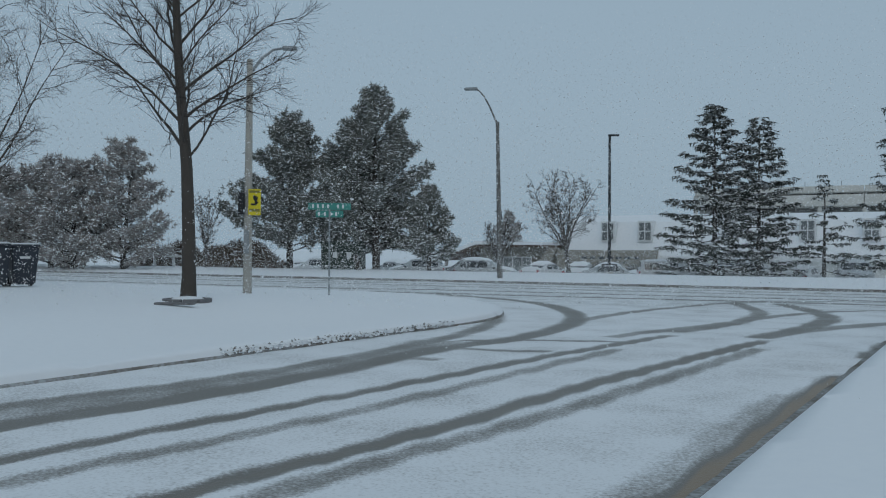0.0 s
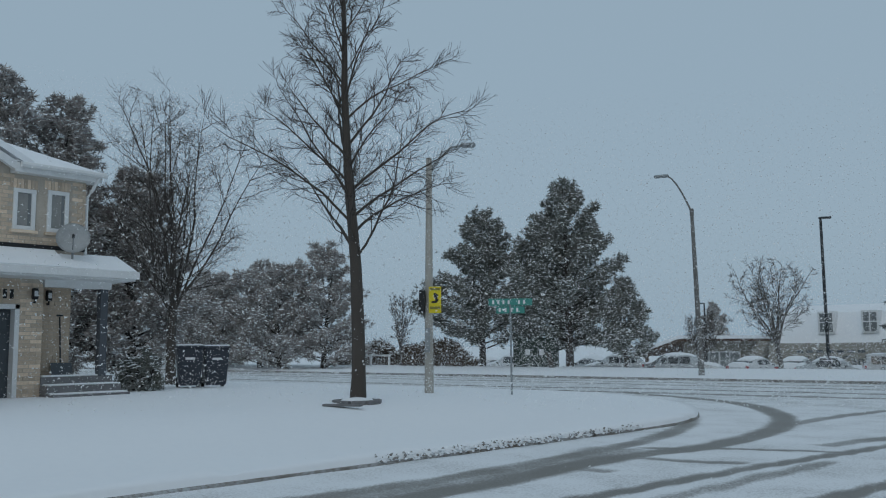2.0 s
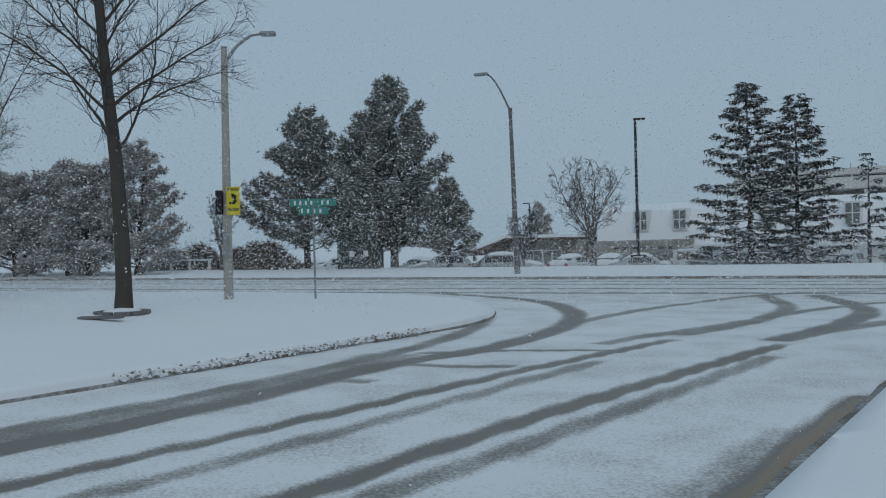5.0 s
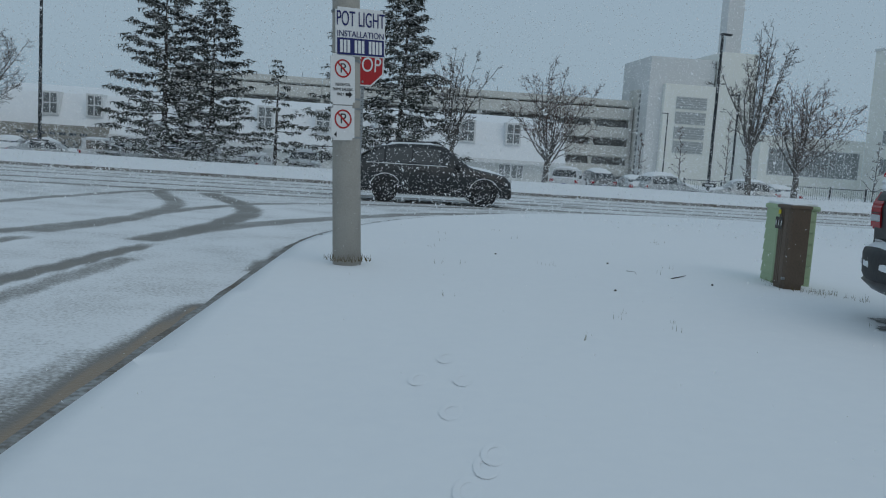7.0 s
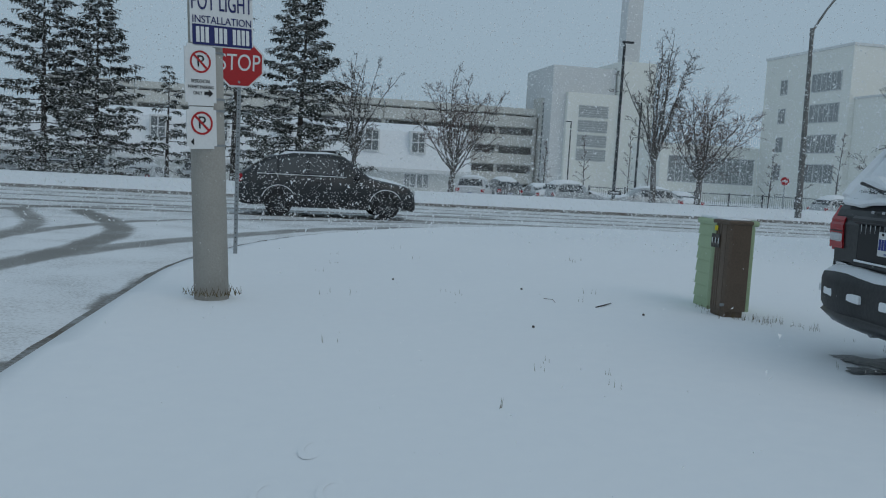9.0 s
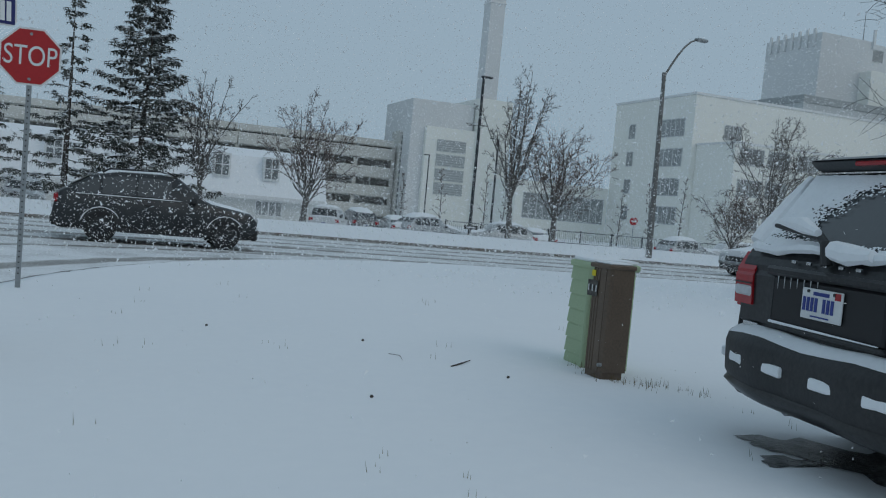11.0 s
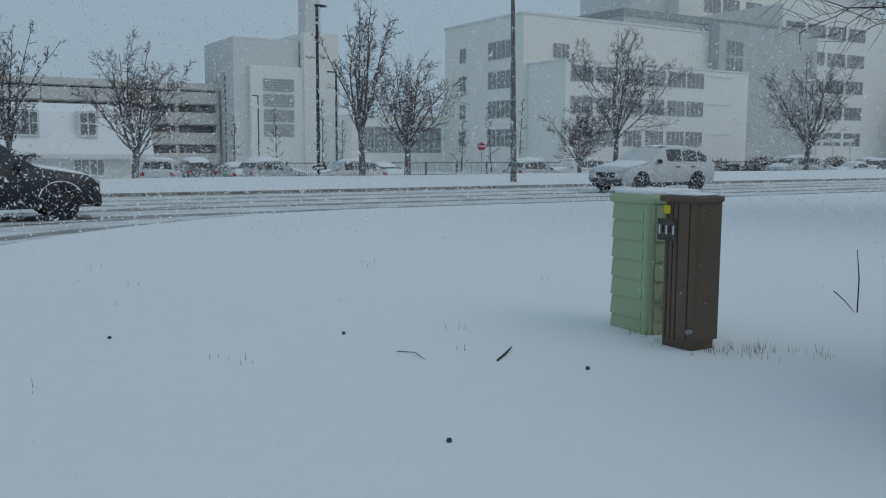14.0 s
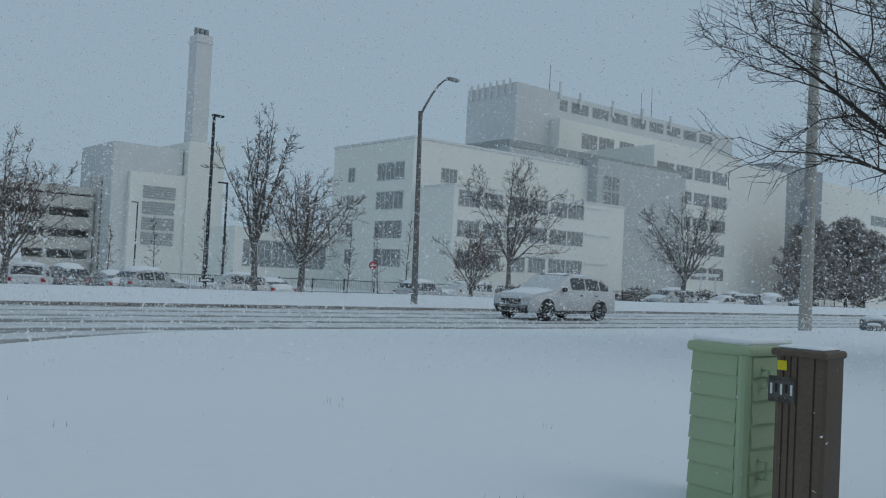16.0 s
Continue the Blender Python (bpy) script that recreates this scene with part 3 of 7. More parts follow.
n2 = board("no_parking_sign", 0.27, 0.36, -0.13, 1.46, 0.165, SIGNWHITE, "white no-parking sign with a red ring")
ring_mark(n2, -0.13, 1.50, 0.165, 0.10, SIGNRED)
words("P", 0.15, on_face(-0.13, 1.50, 0.1645), SIGNBLACK, "wording", n2, 0.001)
b = prism([(-0.235, 1.34), (-0.205, 1.31), (-0.205, 1.37)], -0.181, -0.179, axis="y")
b.transform(FACE)
part("arrow", b, SIGNBLACK, n2)
bm = bmesh.new()
rnd = random.Random(5)
for k in range(90):
    a, r = rnd.uniform(0, 6.28), rnd.uniform(0.14, 0.26)
    x, y = r * math.cos(a), r * math.sin(a)
    bm.faces.new([bm.verts.new(v) for v in ((x, y, 0.0), (x + 0.008, y, 0.0), (x + rnd.uniform(-.05, .05), y + rnd.uniform(-.05, .05), rnd.uniform(0.03, 0.09)))])
gr = part("grass_tuft", bm, BARE)
gr.matrix_basis = pose(0.78, 13.25, -0.01)
tagged(gr, "dead yellow grass at the foot of the concrete pole", "grass", kind="stuff")

st = thing("stop_sign", "red octagonal stop sign on a perforated steel post", "stop sign", pose(0.86, 17.05, -0.02, 0, -0.6, -2))
pb = box(-0.025, 0.025, -0.02, 0.02, -0.2, 2.75)
part("post", pb, GALV, st)
HOLE = mesh_from([(-0.007, -0.0205, 0), (0.007, -0.0205, 0), (0.007, -0.0205, 0.014), (-0.007, -0.0205, 0.014)], [(0, 1, 2, 3)], "post_hole", SIGNBLACK)
for k in range(34):
    part_mesh("post_hole", HOLE, st, m=pose(0, -0.002, 0.1 + k * 0.06))
oct_pts = [(0.33 * math.cos(math.radians(22.5 + 45 * k)), 2.44 + 0.33 * math.sin(math.radians(22.5 + 45 * k))) for k in range(8)]
oct_in = [(0.308 * math.cos(math.radians(22.5 + 45 * k)), 2.44 + 0.308 * math.sin(math.radians(22.5 + 45 * k))) for k in range(8)]
plate = part("rim", prism(oct_pts, -0.033, -0.027, axis="y"), SIGNWHITE, st, "thin white rim")
part("red_face", prism(oct_in, -0.037, -0.0335, axis="y"), SIGNRED, plate)
words("STOP", 0.30, pose(0, -0.039, 2.44, 90, 0, 0), SIGNWHITE, "wording", plate, 0.001, 0.74)
for z in (2.20, 2.68):
    part("bolt", tube([(0, -0.037, z), (0, -0.046, z)], [0.016, 0.016], 8), GALV, plate)


# ---- far buildings ----
def grid_windows(parent, x0, x1, z0, z1, n, face, frame_mat=WHITEPAINT, axis="x", depth=0.18, mullions=1):
    """n panes between x0 and x1 in a wall at 'face', each with frame and mullions."""
    w = (x1 - x0) / n
    for k in range(n):
        a, b = x0 + k * w + 0.06, x0 + (k + 1) * w - 0.06

        def bx(u0, u1, f0, f1, q0, q1):
            return box(u0, u1, f0, f1, q0, q1) if axis == "x" else box(f0, f1, u0, u1, q0, q1)
        win = part("window", bx(a, b, face - 0.025, face + depth, z0, z1), FARGLASS, parent)
        s = face - 0.05
        for u0, u1, q0, q1 in ((a - 0.06, b + 0.06, z1, z1 + 0.08), (a - 0.06, b + 0.06, z0 - 0.08, z0), (a - 0.06, a, z0, z1), (b, b + 0.06, z0, z1)):
            part("window_frame", bx(u0, u1, s, face + 0.1, q0, q1), frame_mat, win)
        for j in range(mullions):
            c = a + (b - a) * (j + 1) / (mullions + 1)
            part("mullion", bx(c - 0.035, c + 0.035, s + 0.02, face + 0.1, z0, z1), frame_mat, win)


def hospital():
    t = thing("hospital", "pale cream multi-storey hospital with strip windows", "building", pose(0, 0, 0))
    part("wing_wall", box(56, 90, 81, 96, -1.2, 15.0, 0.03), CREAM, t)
    part("wing_roof", box(55.9, 90.1, 80.9, 96.1, 15.0, 15.25), WHITEPAINT, t)
    for z in (1.7, 4.7, 7.8, 10.9):
        grid_windows(t, 82.4, 87.2, z, z + 1.75, 3, 55.99, GREYPANEL, axis="y", depth=0.05)
        grid_windows(t, 91.5, 92.8, z + 0.1, z + 1.6, 1, 55.99, GREYPANEL, axis="y", depth=0.05)
        if z > 10:
            grid_windows(t, 59.8, 62, z, z + 1.4, 2, 80.99, GREYPANEL, depth=0.05)
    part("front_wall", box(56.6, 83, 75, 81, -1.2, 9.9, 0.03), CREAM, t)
    part("front_roof", box(56.5, 83.1, 74.9, 81, 9.9, 10.1), WHITEPAINT, t)
    for z in (1.8, 5.0, 8.0):
        for a in (57.2, 60.6, 64.2, 67.3, 70.4, 73.2):
            grid_windows(t, a, a + (2.6 if a > 60 else 2.9), z, z + 1.5, 1, 74.99, GREYPANEL, depth=0.05, mullions=3)
        part("ledge", box(76.2, 80.4, 74.86, 75, z + 1.3, z + 1.42), WHITEPAINT, t)
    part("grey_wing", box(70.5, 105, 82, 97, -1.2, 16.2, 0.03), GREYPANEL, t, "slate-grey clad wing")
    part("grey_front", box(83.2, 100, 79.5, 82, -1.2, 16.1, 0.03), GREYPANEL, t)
    part("grey_fascia", box(70.4, 105.2, 81.9, 97.2, 16.2, 17.0), mat("mid_grey_fascia", (0.38, 0.40, 0.40), 0.6), t)
    for z in np.arange(0.5, 13, 2.0):
        grid_windows(t, 84.4, 87.4, z, z + 1.7, 2, 79.49, GREYPANEL, depth=0.05, mullions=1)
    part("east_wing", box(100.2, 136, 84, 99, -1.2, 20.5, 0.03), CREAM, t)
    for z in (2.2, 5.8, 9.4, 13.0, 16.6):
        for a in (101, 105.5, 110, 114.5):
            grid_windows(t, a, a + 3.9, z, z + 1.7, 1, 83.99, GREYPANEL, depth=0.05, mullions=3)
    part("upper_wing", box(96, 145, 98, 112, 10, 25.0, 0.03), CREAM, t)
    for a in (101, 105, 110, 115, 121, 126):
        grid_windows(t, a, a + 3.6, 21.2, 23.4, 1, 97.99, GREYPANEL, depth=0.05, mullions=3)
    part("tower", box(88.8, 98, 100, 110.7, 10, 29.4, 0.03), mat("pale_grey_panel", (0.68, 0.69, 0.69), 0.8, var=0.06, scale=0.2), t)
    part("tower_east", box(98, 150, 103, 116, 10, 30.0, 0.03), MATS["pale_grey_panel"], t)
    for k in range(9):
        grid_windows(t, 99 + k * 5, 103 + k * 5, 27.6, 29.2, 1, 102.99, GREYPANEL, depth=0.05)
    for k in range(7):
        part("aerial", box(88.5, 88.8, 101 + k * 1.4, 101.4 + k * 1.4, 27.6, 30.0, 0.03), WHITEPAINT, t)
    for k in range(5):
        part("aerial", box(97.6 + k * 8, 98.0 + k * 8, 99.7 + (2.9 if k else 0), 100 + (3 if k else 0), 28.4, 31.0, 0.03), WHITEPAINT, t)
    for x, h in ((104, 36), (128, 35.5), (131, 37)):
        part("mast", tube([(x, 108, 29), (x, 108, h)], [0.1, 0.05], 6), GALV, t)
    part("dark_wing", box(136.2, 152, 86, 104, -1.2, 22.5, 0.03), mat("blue_grey_cladding", (0.36, 0.39, 0.41), 0.6), t)
    for z in (3, 7, 11, 15, 19):
        for a in (138, 142, 146):
            grid_windows(t, a, a + 3, z, z + 1.6, 1, 85.99, GREYPANEL, depth=0.05, mullions=2)
    part("far_wing", box(152.2, 215, 88, 110, -1.2, 21.5, 0.03), CREAM, t)
    for z in (3, 7, 11, 15):
        grid_windows(t, 176, 212, z, z + 1.8, 6, 87.99, GREYPANEL, depth=0.05, mullions=3)
    part("link_wall", box(44, 56, 96, 104, -1.2, 5.2, 0.03), CREAM, t, "low link building")
    grid_windows(t, 45, 55.5, 1.0, 3.8, 6, 95.99, GREYPANEL, depth=0.05)
    part("porch_roof", box(100, 108, 78, 84, 2.6, 3.0, 0.03), WHITEPAINT, t)
    for x in (100.4, 104, 107.6):
        part("porch_post", tube([(x, 78.3, -1.2), (x, 78.3, 2.6)], [0.12, 0.12], 8), WHITEPAINT, t)
    return t


hospital()


def power_plant():
    t = thing("plant_building", "pale plant building with louvres and a tall square chimney", "building", pose(0, 0, 0))
    part("hall_wall", box(37, 45.6, 114.4, 126, -1.2, 15.0, 0.04), MATS["pale_grey_panel"], t)
    part("front_wall", box(38.9, 46, 113.6, 114.4, -1.2, 11.6, 0.03), CREAM, t)
    part("stair_tower", box(45.8, 50.6, 113.2, 124, -1.2, 16.0, 0.03), CREAM, t)
    for z in (2.9, 4.7, 6.6, 8.5):
        lv = part("louvre", box(40.5, 44.5, 113.5, 113.7, z, z + 1.55), GREYPANEL, t)
        for k in range(5):
            part("slat", box(40.5, 44.5, 113.42, 113.5, z + 0.1 + k * 0.3, z + 0.22 + k * 0.3), mat("pale_slat", (0.44, 0.46, 0.46), 0.6), lv)
    part("chimney", prism([(46.8, 115), (48.9, 115), (48.9, 117.3), (46.8, 117.3)], 15.5, 30.0, axis="z"), MATS["pale_grey_panel"], t)
    part("chimney_cap", box(46.7, 49.0, 114.9, 117.4, 29.0, 29.2), WHITEPAINT, t)
    for x in (47.2, 47.85, 48.5):
        part("flue", tube([(x, 116.2, 29.5), (x, 116.2, 31.0)], [0.32, 0.32], 12), GALV, t)
    return t


power_plant()


def parking_garage():
    t = thing("parking_garage", "grey precast multi-storey car park with open decks", "building", pose(0, 0, 0))
    # Solid block behind the parapets; the decks' shade is put into its grey.
    part("core", box(-25, 36.4, 121, 140, -1.2, 8.8), DIMGAP, t, "solid core coloured as deck shade")
    for k, z in enumerate((-0.6, 1.9, 4.4, 6.9, 8.6)):
        h = 1.4 if z < 8 else 0.8
        for x in np.arange(-25, 36, 10.2):
            part("parapet", box(x, x + 10.1, 118, 118.35, z, z + h, 0.02), GARAGEC, t)
        part("deck", box(-25, 36.4, 118.4, 121, z - 0.12, z + 0.1), GARAGEC, t)
    for x in np.arange(-25, 37, 5.1):
        part("column", box(x - 0.25, x + 0.25, 118.4, 118.9, -1.2, 8.6), GARAGEC, t)
    tw = part("stair_tower", box(36.6, 38.9, 117.5, 121, -1.2, 10.9), GARAGEC, t, "stair tower with ladder-like glazing")
    for z in np.arange(-0.3, 10.6, 0.78):
        part("pane", box(36.85, 38.65, 117.42, 117.55, z, z + 0.5), GLASS, tw)
    for x in np.arange(-24, 36, 4.2):
        part("roof_rail", tube([(x, 118.2, 9.2), (x, 118.2, 10.0)], [0.04, 0.04], 5), GALV, t)
    return t


parking_garage()


def white_hall():
    """Long hall with a steep snowy roof, upper windows in it and a taupe stone gable wing."""
    t = thing("white_hall", "long white building with a steep snow-covered roof", "building", pose(0, 0, 0))
    part("wall", box(-25.8, 16.4, 72, 80, -1.2, 0.75, 0.02), WHITEWALL, t)
    part("roof", prism([(71.5, 0.6), (71.5, 0.85), (73.0, 3.7), (76.0, 4.4), (80.5, 0.85), (80.5, 0.6)], -26.2, 16.8), SNOWCAP, t, "snow-covered roof")
    part("eave", box(-26.2, 16.8, 71.3, 71.5, 0.55, 0.85), WHITEPAINT, t)
    for x in (-22.4, -19.2, -12.5, -6.6, -2.2, 2.5, 9.0, 12.6):
        dm = part("dormer", box(x - 0.62, x + 0.62, 71.9, 74.2, 2.0, 3.75, 0.02), WHITEPAINT, t)
        part("dormer_glass", box(x - 0.47, x + 0.47, 71.86, 71.92, 2.15, 3.6), GLASS, dm)
        part("glazing_bar", box(x - 0.04, x + 0.04, 71.82, 71.87, 2.15, 3.6), WHITEPAINT, dm)
        part("glazing_bar", box(x - 0.47, x + 0.47, 71.82, 71.87, 2.85, 2.93), WHITEPAINT, dm)
    for x in (-16.5, -9.3, -4.5, 0.5, 3.8, 11.6):
        grid_windows(t, x, x + 2.0, -0.55, 0.45, 2, 71.99, WHITEPAINT, depth=0.05)
    part("stone_wall", box(-26.5, -18.0, 70.6, 72, -1.2, 1.3, 0.02), TAUPE, t, "taupe stone wall with lettering")
    for k in range(7):
        part("letter_bar", box(-24.3 + k * 0.75, -23.8 + k * 0.75, 70.54, 70.6, 0.55, 0.75), MATS["slate_garage_door"], t)
    words("Wellness", 0.95, pose(-22.6, 70.55, -0.05, 90, 0, 0), MATS["slate_garage_door"], "wording", t, 0.02)
    words("Centre", 0.95, pose(-19.6, 70.55, -0.05, 90, 0, 0), MATS["slate_garage_door"], "wording", t, 0.02)
    return t


white_hall()


def pavilion():
    """Low entrance pavilion with a single-pitch roof on timber brackets."""
    t = thing("entrance_pavilion", "low tan entrance pavilion with a snowy mono-pitch roof", "building", pose(0, 0, 0))
    part("wall", box(-34.0, -27.6, 71, 77, -1.2, 1.55, 0.02), TAUPE, t)
    part("roof", prism([(-37.6, 0.42), (-33.6, 1.75), (-27.2, 1.70), (-27.2, 1.95), (-33.6, 2.05), (-37.8, 0.6)], 69.2, 77.4, axis="y"), SNOWCAP, t, "snow-covered roof slab")
    part("fascia", prism([(-37.6, 0.28), (-33.6, 1.55), (-27.2, 1.5), (-27.2, 1.70), (-33.6, 1.75), (-37.6, 0.42)], 69.3, 77.3, axis="y"), mat("brown_timber", (0.12, 0.075, 0.05), 0.8, var=0.2), t)
    for x in (-36.8, -35.2):
        part("porch_post", box(x - 0.12, x + 0.12, 69.6, 69.84, -1.2, 0.6), MATS["brown_timber"], t)
    grid_windows(t, -32.6, -29.0, -0.6, 0.6, 2, 70.99, WHITEPAINT, depth=0.05)
    part("raking_wall", prism([(-29.0, -1.2), (-27.6, -1.2), (-26.4, 1.5), (-27.2, 1.5)], 70.2, 70.9, axis="y"), TAUPE, t)
    return t


pavilion()

# ---- trees ----
def quick_mesh(name, V, F, material, smooth=False):
    """A mesh from arrays of corners and of faces that all have the same number of sides."""
    k = F.shape[1]
    me = bpy.data.meshes.new(name)
    me.vertices.add(len(V))
    me.vertices.foreach_set("co", np.ascontiguousarray(V, np.float32).reshape(-1))
    me.loops.add(F.size)
    me.loops.foreach_set("vertex_index", np.ascontiguousarray(F, np.int32).reshape(-1))
    me.polygons.add(len(F))
    me.polygons.foreach_set("loop_start", np.arange(0, F.size, k, dtype=np.int32))
    me.polygons.foreach_set("use_smooth", np.full(len(F), smooth))
    me.update(calc_edges=True)
    me.materials.append(material)
    return me


def tubes_mesh(name, tubes, material):
    """Many tapered tubes, given as (points, radii, sides), as one mesh."""
    V, F, base = [], [], 0
    for pts, rad, n in tubes:
        p = np.array(pts, float)
        d = np.gradient(p, axis=0)
        d /= np.linalg.norm(d, axis=1)[:, None] + 1e-9
        ref = np.array([0.2, 0.1, 0.97]) if abs(d[0, 2]) < 0.9 else np.array([0.97, 0.2, 0.1])
        a = np.cross(d, ref)
        a /= np.linalg.norm(a, axis=1)[:, None] + 1e-9
        b = np.cross(d, a)
        q = np.arange(n) * 2 * math.pi / n
        ring = p[:, None, :] + np.array(rad)[:, None, None] * (np.cos(q)[None, :, None] * a[:, None, :] + np.sin(q)[None, :, None] * b[:, None, :])
        V.append(ring.reshape(-1, 3))
        m = len(p)
        k, i = np.arange(n), np.arange(m - 1)[:, None] * n + base
        F.append(np.stack([i + k, i + (k + 1) % n, i + n + (k + 1) % n, i + n + k], -1).reshape(-1, 4))
        base += m * n
    return quick_mesh(name, np.concatenate(V), np.concatenate(F), material, True)


def limb(rng, start, heading, length, r0, r1, wobble=0.12, rise=0.0, n=6):
    """A wandering limb that bends up (rise > 0) or droops."""
    px, py, pz = (float(v) for v in start)
    hx, hy, hz = (float(v) for v in heading)
    k = 1 / math.sqrt(hx * hx + hy * hy + hz * hz)
    hx, hy, hz = hx * k, hy * k, hz * k
    pts, rad, step = [(px, py, pz)], [r0], length / n
    for i, (a, b, c) in enumerate(rng.normal(0, wobble, (n, 3)).tolist()):
        hx, hy, hz = hx + a, hy + b, hz + c + rise / n
        k = 1 / math.sqrt(hx * hx + hy * hy + hz * hz)
        hx, hy, hz = hx * k, hy * k, hz * k
        px, py, pz = px + hx * step, py + hy * step, pz + hz * step
        pts.append((px, py, pz))
        rad.append(r0 + (r1 - r0) * (i + 1) / n)
    return np.array(pts), rad


def twigs_on(rng, tubes, pts, rad, length, level, spread=0.75, count=6, thin=0.006, rise=0.25, start=0.25):
    """Side shoots along a limb, and shoots on those."""
    n = len(pts) - 1
    for k in range(count):
        f = start + (1 - start) * (k + rng.random()) / count
        i = min(int(f * n), n - 1)
        p = pts[i] + (pts[i + 1] - pts[i]) * (f * n - i)
        h = pts[i + 1] - pts[i]
        h = h / (np.linalg.norm(h) + 1e-9)
        side = np.cross(h, rng.normal(0, 1, 3))
        side /= np.linalg.norm(side) + 1e-9
        ln = length * (1.15 - 0.65 * f) * rng.uniform(0.6, 1.2)
        r = max(thin, min(rad[i] * 0.6, thin * (2.4 if level > 1 else 1.3)))
        q, rr = limb(rng, p, h * (1 - spread * 0.45) + side * spread, ln, r, thin * 0.55, 0.16, rise, 4 if level > 1 else 3)
        tubes.append((q, rr, 4 if level > 1 else 3))
        if level > 1:
            twigs_on(rng, tubes, q, rr, length * 0.5, level - 1, spread, max(3, count - 1), thin, rise, 0.2)


def bare_tree(name, label, m, height, seed, trunk_r, crown, style="leader", twig_mat=TWIG, first=0.25, density=1.0, group="bare trees", thin=0.008, lean=0.0, bark=BARK):
    """style leader: one stem to the top; vase: several stems that spread upward."""
    rng = np.random.default_rng(seed)
    t = thing(name, label, "tree", m, group)
    wood, fine = [], []
    if style == "leader":
        pts, rad = limb(rng, (0, 0, -0.25), (lean, 0, 1), height * 1.02, trunk_r, 0.012, 0.025, 0.1, 14)
        rad = [trunk_r * (1 - (i / 14)) ** 0.9 + 0.012 for i in range(15)]
        rad[0] *= 1.25
        wood.append((pts, rad, 12))
        k = int(26 * density)
        for j in range(k):
            f = first + (0.97 - first) * (j + rng.random() * 0.7) / k
            i = min(int(f * 14), 13)
            p = pts[i] + (pts[i + 1] - pts[i]) * (f * 14 - i)
            a = j * 2.4 + rng.uniform(-0.5, 0.5)
            shape = ((1 - f) / (1 - first)) ** 1.1
            ln = crown * (0.17 + 0.95 * shape) * rng.uniform(0.75, 1.15)
            up = 0.75 + 1.0 * (f - first) / (1 - first)
            q, rr = limb(rng, p, (math.cos(a), math.sin(a), up), ln, max(0.014, rad[i] * rng.uniform(0.24, 0.36)), thin, 0.10, -0.30 + 0.5 * f, 8)
            wood.append((q, rr, 6))
            twigs_on(rng, fine, q, rr, max(0.35, ln * 0.34), 2, 0.60, int(8 * density), thin, 0.1, 0.15)
    else:
        fork = height * first
        pts, rad = limb(rng, (0, 0, -0.25), (lean, 0, 1), fork + 0.3, trunk_r * 1.2, trunk_r * 0.85, 0.03, 0, 5)
        wood.append((pts, rad, 12))
        k = int(8 * density) + 2
        for j in range(k):
            a = j * 6.283 / k + rng.uniform(-0.4, 0.4)
            out = rng.uniform(0.35, 0.95) * crown / (height - fork) * 1.25
            ln = (height - fork) * rng.uniform(0.8, 1.05)
            if j == 0:
                out, ln = 0.05, (height - fork)
            q, rr = limb(rng, pts[-1] - np.array([0, 0, rng.uniform(0, 0.5)]), (math.cos(a) * out, math.sin(a) * out, 1 - 0.35 * out), ln, trunk_r * rng.uniform(0.28, 0.5), thin, 0.08, 0.35, 9)
            wood.append((q, rr, 7))
            for s in range(int(7 * density)):
                f = 0.12 + 0.82 * (s + rng.random()) / (7 * density)
                i = min(int(f * 9), 8)
                h = q[i + 1] - q[i]
                h /= np.linalg.norm(h)
                side = np.cross(h, rng.normal(0, 1, 3))
                side /= np.linalg.norm(side)
                l2 = crown * rng.uniform(0.45, 0.8) * (1.1 - 0.5 * f)
                q2, r2 = limb(rng, q[i], h * 0.7 + side * 0.75, l2, max(0.014, rr[i] * 0.5), thin, 0.13, 0.3, 6)
                wood.append((q2, r2, 5))
                twigs_on(rng, fine, q2, r2, l2 * 0.42, 2, 0.7, int(6 * density), thin, 0.15)
            twigs_on(rng, fine, q, rr, crown * 0.35, 2, 0.7, int(7 * density), thin, 0.15, 0.45)
    part_mesh("trunk", tubes_mesh("trunk", wood, bark), t)
    part_mesh("crown", tubes_mesh("crown", fine, twig_mat), t, "fine leafless twigs")
    return t


def scatter_mesh(name, unit_v, unit_f, pos, size, rng, material, flat=0.0, tilt=None):
    """Copies of a small shape at many places, turned and scaled, joined in one mesh."""
    n, k = len(pos), len(unit_v)
    yaw = rng.uniform(0, 2 * math.pi, n)
    c, s = np.cos(yaw), np.sin(yaw)
    v = np.array(unit_v)[None] * size[:, None, None]
    if tilt is not None:
        a = tilt
        ca, sa = np.cos(a)[:, None], np.sin(a)[:, None]
        v = np.stack([v[..., 0], v[..., 1] * ca - v[..., 2] * sa, v[..., 1] * sa + v[..., 2] * ca], -1)
    x = v[..., 0] * c[:, None] - v[..., 1] * s[:, None]
    y = v[..., 0] * s[:, None] + v[..., 1] * c[:, None]
    V = np.stack([x, y, v[..., 2]], -1) + pos[:, None, :]
    f = np.array(unit_f)
    F = (f[None] + (np.arange(n) * k)[:, None, None]).reshape(-1, f.shape[1])
    return quick_mesh(name, V.reshape(-1, 3), F, material)


